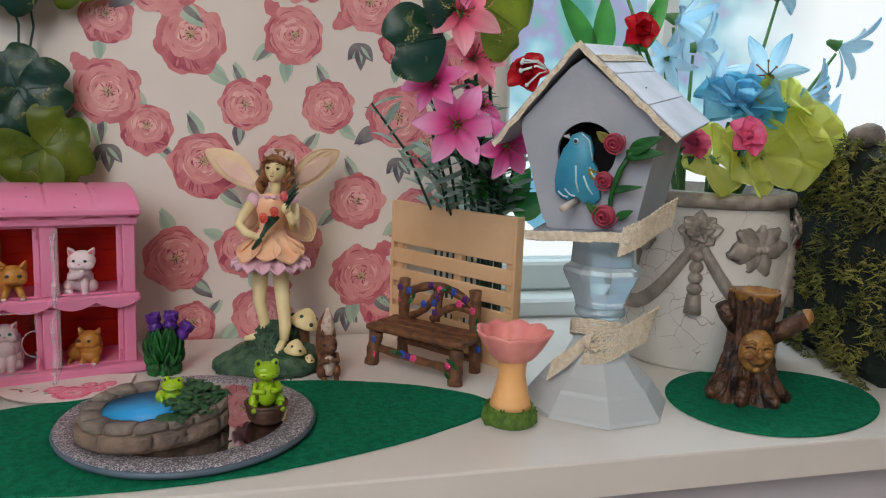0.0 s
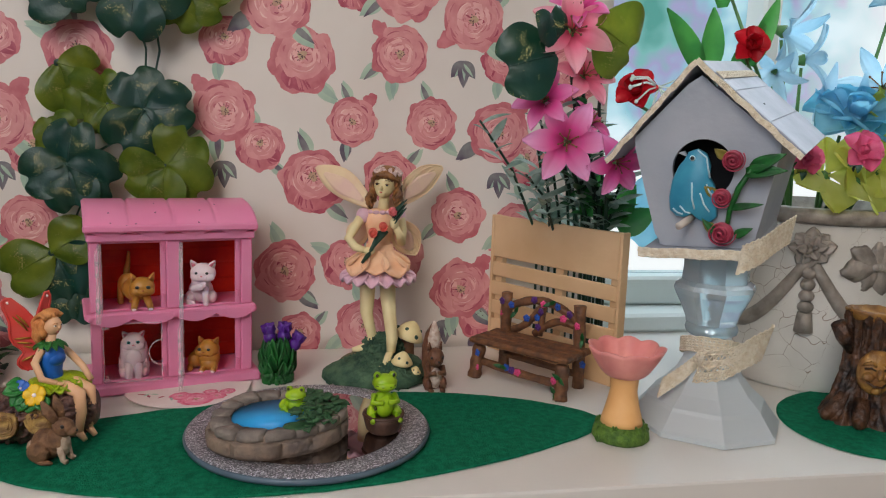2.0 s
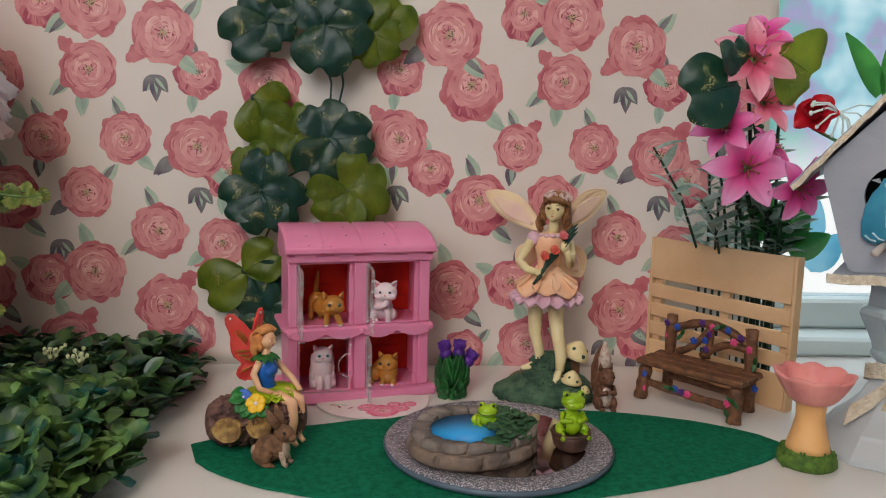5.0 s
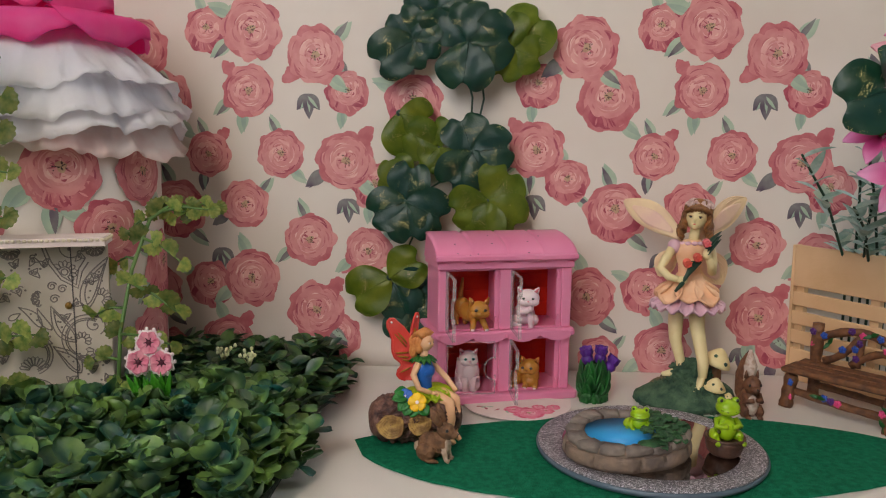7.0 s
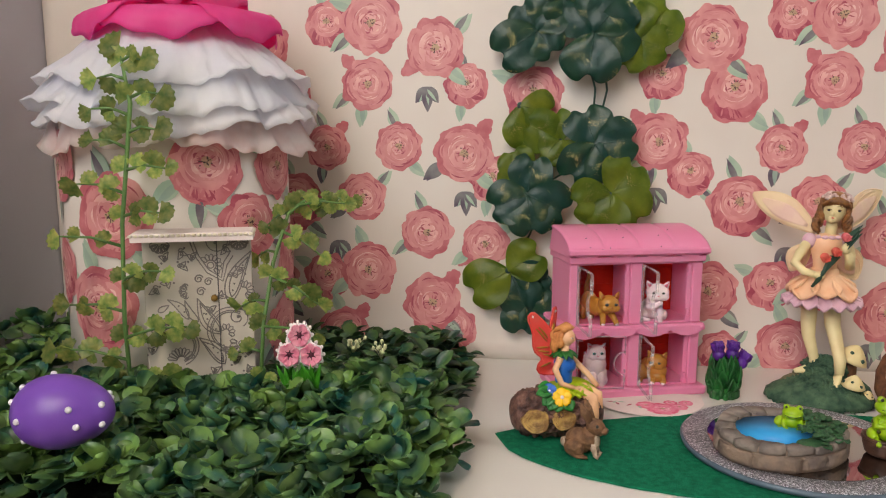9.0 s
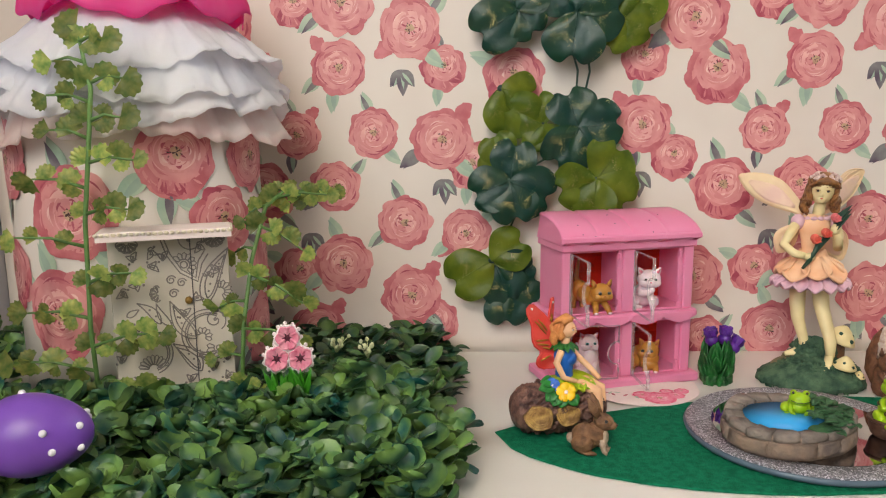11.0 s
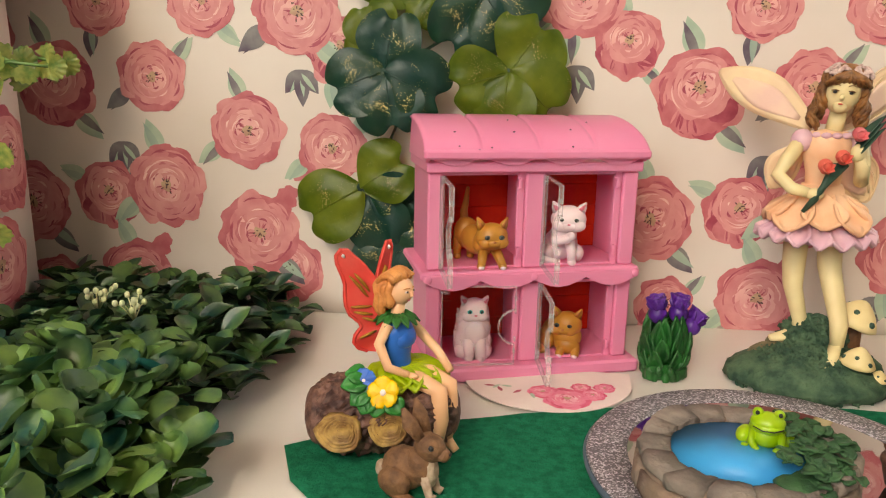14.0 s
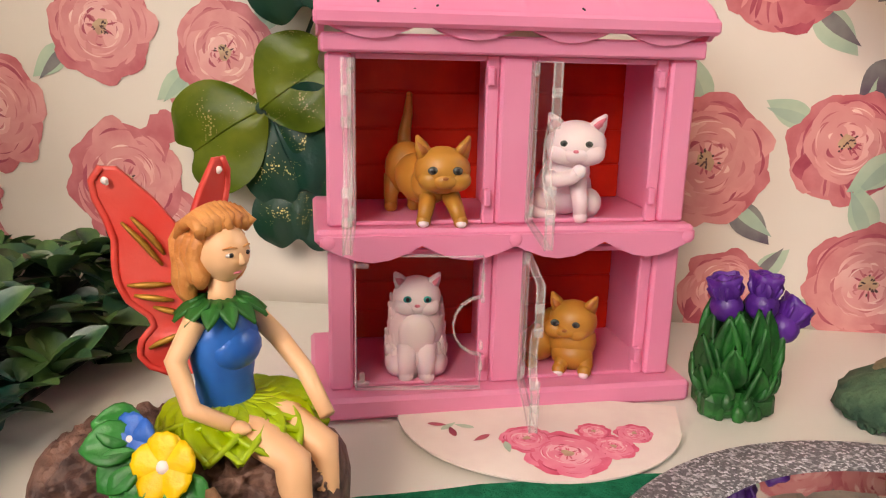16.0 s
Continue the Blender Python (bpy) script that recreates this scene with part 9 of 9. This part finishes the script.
M_DSTEM = mat("dark_flower_stem", rgb(30, 66, 44), rgb(22, 48, 36), 60, 0.45)
M_LSTEM = mat("light_flower_stem", rgb(84, 140, 76), rgb(64, 116, 60), 60, 0.45)


def facing(p, n, spin=0.0):
    """Pose at p whose z axis points along n."""
    return Matrix.Translation(p) @ Vector(n).to_track_quat("Z", "Y").to_matrix().to_4x4() @ pose(0, 0, 0, 0, 0, spin)


def lily_bloom(parent, p, n, r, material, spin=0.0, width=0.62, open_=0.35, count=6, core=True, tip=1.15, ruffle=0.025):
    """Six-petalled lily head with stamens, a part with its petals below it."""
    hd = part("bloom", Shape().lathe([(0.0, -r * 0.35), (r * 0.08, -r * 0.3), (r * 0.16, 0.0), (0.0, r * 0.05)], 10), M_LSTEM, parent, m=facing(p, n, spin))
    for k in range(count):
        a = 2 * math.pi * k / count
        s = Shape()
        petal(s, (r * 0.06 * math.cos(a), r * 0.06 * math.sin(a), r * (0.02 if k % 2 else -0.02)), (math.cos(a), math.sin(a), open_), (0, 0, 1), r, r * width, 0.38, 0.35, tip, 0, 9, 10, ruffle=ruffle)
        part("petal", s, material, hd)
    if core:
        for k in range(6):
            a = k * 1.05 + 0.4
            s = Shape().tube([(0, 0, 0), (r * 0.10 * math.cos(a), r * 0.10 * math.sin(a), r * 0.25), (r * 0.24 * math.cos(a), r * 0.24 * math.sin(a), r * 0.40)], r * 0.016, 5)
            s.ell((r * 0.25 * math.cos(a), r * 0.25 * math.sin(a), r * 0.41), (r * 0.03, r * 0.03, r * 0.055), n=6, rings=4)
            part("stamen", s, M_HAIR, hd)
    return hd


def rose_bloom(parent, p, n, r, material, layers=((7, 1.0, 0.15), (6, 0.8, 0.6), (5, 0.6, 1.4), (4, 0.42, 3.0)), spin=0.0, seed=0, wide=0.95):
    rn = random.Random(seed)
    hd = part("bloom", Shape().ell((0, 0, r * 0.15), (r * 0.25, r * 0.25, r * 0.3)), material, parent, m=facing(p, n, spin))
    for li, (count, q, rise) in enumerate(layers):
        for k in range(count):
            a = 2 * math.pi * k / count + li * 0.5 + rn.uniform(-0.15, 0.15)
            s = Shape()
            petal(s, (r * 0.08 * math.cos(a), r * 0.08 * math.sin(a), 0), (math.cos(a), math.sin(a), rise), (-0.3 * math.cos(a), -0.3 * math.sin(a), 1), r * q * rn.uniform(0.9, 1.1), r * wide * q, 0.30 if rise < 1 else -0.15, 0.6, 1.7, 0, 8, 7, ruffle=0.06)
            part("petal", s, material, hd)
    return hd


def stem(parent, pts, r, material, n=6):
    return part("stem", Shape().tube(pts, [r] * (len(pts) - 1) + [r * 0.7], n), material, parent)


def blade(parent, p, d, up, ln, w, material, curl=0.25):
    s = Shape()
    petal(s, p, d, up, ln, w, curl, 0.3, 0.75, 0, 7, 3)
    return part("leaf", s, material, parent)


rn = random.Random(70)
lily = thing("lily_spray", AT_PLANTER, "artificial pink lilies with dark stems standing behind the slatted planter", "artificial flowers")
for i, (p, n, r, mm, base) in enumerate((((0.169, 0.521, 0.178), (-0.25, -0.95, 0.10), 0.0265, M_LILY, (0.222, 0.590)), ((0.156, 0.528, 0.204), (-0.6, -0.7, 0.4), 0.0210, M_LILY, (0.217, 0.598)), ((0.169, 0.523, 0.247), (-0.1, -0.95, 0.25), 0.0260, M_LILYC, (0.219, 0.594)),
                                         ((0.181, 0.530, 0.220), (0.2, -0.8, 0.5), 0.0220, M_LILYC, (0.226, 0.584)), ((0.2015, 0.515, 0.166), (0.1, -0.9, -0.15), 0.0210, M_LILY, (0.228, 0.580)), ((0.187, 0.527, 0.190), (0.5, -0.5, 0.6), 0.017, M_LILY, (0.228, 0.582)), ((0.176, 0.530, 0.262), (-0.4, -0.6, 0.7), 0.020, M_LILY, (0.220, 0.590)))):
    p = Vector(p)
    lily_bloom(lily, p, n, r, mm, spin=17 * i, width=0.56, ruffle=0.05)
    q = p - Vector(n).normalized() * 0.010
    stem(lily, [(base[0], base[1], 0.002), (base[0] - 0.002, base[1] - 0.002, 0.10), (base[0] * 0.55 + p.x * 0.45, base[1] * 0.6 + q.y * 0.4, 0.10 + (q.z - 0.10) * 0.55), q], 0.0016, M_DSTEM)
    for k in range(7):
        f = 0.15 + 0.1 * k
        c = Vector((base[0] + (p.x - base[0]) * f, base[1] + (q.y - base[1]) * f, 0.105 + (q.z - 0.105) * f))
        a = rn.uniform(0, 6.28)
        blade(lily, c, (math.cos(a), -0.5 + 0.5 * math.sin(a), 0.35), (0, -0.4, 1), rn.uniform(0.014, 0.024), 0.0085, M_FLEAF if k % 3 else M_FROSTL)
frost = thing("frosted_sprigs", AT_PLANTER, "pale frosted green sprigs behind the slatted planter", "artificial plant")
for i in range(11):
    x, y = 0.192 + 0.0033 * i, 0.632 - 0.0055 * i
    tipz = rn.uniform(0.150, 0.205)
    tip = Vector((x - 0.050 + 0.004 * i + rn.uniform(-0.020, 0.020), y - 0.070 + 0.004 * i + rn.uniform(-0.012, 0.012), tipz))
    stem(frost, [(x, y, 0.002), (x - 0.002, y - 0.003, 0.10), tip * 0.5 + Vector((x, y, 0.12)) * 0.5, tip], 0.0011, M_DSTEM)
    for k in range(14):
        f = 0.0 + 0.075 * k
        c = Vector((x, y, 0.105)).lerp(tip, f)
        a = k * 2.4
        blade(frost, c, (math.cos(a), -0.4 + 0.6 * math.sin(a), 0.45), (0, -0.5, 1), rn.uniform(0.014, 0.024), 0.0068, M_FROSTL, 0.2)
# clover pick with dark and light leaves
pick = thing("clover_pick", AT_PLANTER, "artificial clover pick with dark and light glittered leaves", "artificial plant")
stem(pick, [(0.226, 0.586, 0.002), (0.225, 0.580, 0.12), (0.196, 0.535, 0.20), (0.190, 0.522, 0.247)], 0.0012, M_DSTEM)
for (x, y, z, me, rot, sc, up) in ((0.158, 0.518, 0.232, HEART_D[0], 195, 1.05, -6), (0.158, 0.520, 0.236, HEART_D[2], 105, 0.7, 10), (0.183, 0.518, 0.252, HEART_L[1], -22, 1.10, 0)):
    part("leaf", me, None, pick, m=pose(x, y, z, 90, 0, 16) @ pose(0, 0, 0, 0, 0, rot) @ pose(0, 0, 0, 12, -up, 0) @ Matrix.Scale(sc * 0.038, 4))

# flowers in the crackled pot
PT = (POTX, POTY)
blue = thing("blue_rose_pick", AT_POT, "large artificial blue rose standing in the crackled pot", "artificial flowers")
rose_bloom(blue, (0.4177, 0.5600, 0.1960), (-0.1, -0.6, 0.8), 0.034, M_BLUEP, seed=2, wide=1.0)
stem(blue, [(PT[0], PT[1], 0.116), (0.414, 0.566, 0.185)], 0.002, M_LSTEM)
hyd = thing("yellow_green_bloom", AT_POT, "artificial yellow-green petals filling the crackled pot", "artificial flowers")
for i, (x, y, z, r) in enumerate(((0.445, 0.538, 0.152, 0.032), (0.470, 0.548, 0.165, 0.030), (0.415, 0.528, 0.150, 0.030), (0.372, 0.525, 0.145, 0.028), (0.455, 0.560, 0.185, 0.028), (0.395, 0.520, 0.142, 0.026))):
    z += 0.012
    lily_bloom(hyd, (x, y, z), (-0.4 + 0.15 * i, -0.8, 0.5), r, M_YELP, spin=40 * i, width=1.12, open_=0.30, count=5, core=False, tip=1.9, ruffle=0.05)
    if i in (1, 4):
        lily_bloom(hyd, (x + 0.002, y - 0.006, z + 0.003), (-0.3 + 0.15 * i, -0.8, 0.6), r * 0.7, M_YELP, spin=40 * i + 25, width=1.05, open_=1.1, count=4, core=False, tip=1.9, ruffle=0.05)
    stem(hyd, [(PT[0], PT[1], 0.116), (x, y + 0.004, z - 0.004)], 0.0016, M_LSTEM)
sm = thing("small_pink_roses", AT_POT, "small artificial pink roses leaning over the pot rim", "artificial flowers")
for i, (x, y, z, r) in enumerate(((0.391, 0.515, 0.174, 0.0140), (0.352, 0.520, 0.168, 0.0115), (0.345, 0.522, 0.176, 0.009))):
    rose_bloom(sm, (x, y, z), (-0.2, -0.8, 0.35), r, M_PINKP, layers=((5, 1.0, 0.2), (5, 0.8, 0.9), (4, 0.5, 2.0)), seed=i + 9, wide=1.0)
    stem(sm, [(0.372, 0.530, 0.118), (0.374 if i else 0.380, 0.518, 0.142), (x, y + 0.003, z - 0.006)], 0.0014, M_DSTEM)
    for a in (0.3, 1.8, 3.0):
        blade(sm, (x, y + 0.002, z - 0.008), (math.cos(a), -0.3, -0.2), (0, -0.5, 1), 0.012, 0.005, M_FLEAF)
pale = thing("pale_blue_lilies", AT_POT, "tall artificial pale blue lilies against the bright window", "artificial flowers")
for i, (x, y, z, n, r) in enumerate(((0.455, 0.575, 0.222, (-0.7, -0.5, 0.2), 0.034), (0.478, 0.575, 0.205, (0.3, -0.7, -0.4), 0.030), (0.520, 0.575, 0.250, (0.7, -0.4, -0.3), 0.032), (0.500, 0.580, 0.210, (0.6, -0.6, 0.2), 0.030), (0.375, 0.590, 0.262, (0.4, -0.8, -0.3), 0.032), (0.395, 0.590, 0.242, (0.7, -0.6, 0.1), 0.030), (0.470, 0.590, 0.290, (-0.3, -0.8, 0.4), 0.032), (0.370, 0.590, 0.232, (-0.5, -0.6, -0.4), 0.026))):
    lily_bloom(pale, (x, y, z), n, r, M_PALEB, spin=25 * i, width=0.36, open_=0.9, core=(i % 3 == 0), ruffle=0.05)
    root = (0.430, 0.575) if i in (0, 1, 2, 3, 6) else (0.392, 0.585)
    stem(pale, [(root[0], root[1], 0.116), (root[0] * 0.6 + x * 0.4, y, 0.116 + (z - 0.116) * 0.45), (x, y + 0.003, z - 0.006)], 0.0018, M_LSTEM)
for (p, d, ln, w) in (((0.402, 0.580, 0.195), (0.15, -0.1, 1), 0.046, 0.014), ((0.432, 0.575, 0.195), (-0.1, -0.2, 1), 0.040, 0.013), ((0.50, 0.575, 0.165), (0.3, -0.2, 1), 0.05, 0.014)):
    blade(pale, p, d, (0, -1, 0.2), ln, w, M_PALEB, 0.05)
red = thing("red_rose_stems", AT_POT, "artificial red roses with serrated green leaves behind the birdhouse", "artificial flowers")
for i, (x, y, z, r, n) in enumerate(((0.316, 0.544, 0.243, 0.0128, (-0.2, -0.9, 0.3)), (0.300, 0.555, 0.300, 0.0165, (-0.3, -0.8, 0.2)), (0.231, 0.537, 0.208, 0.0145, (-0.5, -0.7, 0.5)))):
    rose_bloom(red, (x, y, z), n, r, M_REDP, layers=((5, 1.0, 0.4), (5, 0.85, 1.2), (4, 0.6, 2.5)), seed=i + 20, wide=1.05)
    base = (0.375, 0.565, 0.116)
    stem(red, [base, (base[0] * 0.55 + x * 0.45, y + 0.006, base[2] + (z - base[2]) * 0.55), (x, y + 0.004, z - 0.006)], 0.0015, M_LSTEM)
for (p, d, ln, w) in (((0.290, 0.560, 0.226), (-0.7, -0.1, 0.9), 0.052, 0.016), ((0.296, 0.560, 0.226), (-0.05, -0.1, 1), 0.044, 0.017), ((0.312, 0.556, 0.228), (0.5, -0.1, 0.8), 0.040, 0.013), ((0.325, 0.556, 0.232), (0.3, -0.1, 0.9), 0.050, 0.014), ((0.30, 0.556, 0.270), (-0.2, -0.1, 1), 0.05, 0.016),
                      ((0.222, 0.575, 0.120), (-0.1, -0.4, 0.9), 0.036, 0.024), ((0.232, 0.572, 0.118), (0.35, -0.4, 0.75), 0.034, 0.022), ((0.240, 0.570, 0.112), (0.6, -0.3, 0.4), 0.03, 0.02)):
    blade(red, p, d, (-0.2, -1, 0.2), ln, w, M_LLEAF, 0.15)
spray = part("white_spray", Shape().ell((0, 0, 0), 0.0016, n=8, rings=5), M_MINT, red, "pale sprig beside the red rose", m=pose(0.243, 0.530, 0.212))
for k in range(12):
    a = rn.uniform(0, 6.28)
    e = (0.022 * math.cos(a), -0.004, 0.016 * math.sin(a))
    s = Shape().tube([(0, 0, 0), (e[0] * 0.5, -0.004, e[2] * 0.5 + 0.003), e], 0.0007, 4)
    s.ell(e, 0.0015, n=6, rings=4)
    part("sprig", s, M_MINT, spray)
for (p, d, ln, w) in (((0.250, 0.580, 0.116), (0.1, -0.5, 0.9), 0.04, 0.026), ((0.262, 0.585, 0.10), (0.5, -0.4, 0.7), 0.036, 0.024)):
    blade(red, p, d, (-0.2, -1, 0.2), ln, w, M_BLUEP, 0.2)
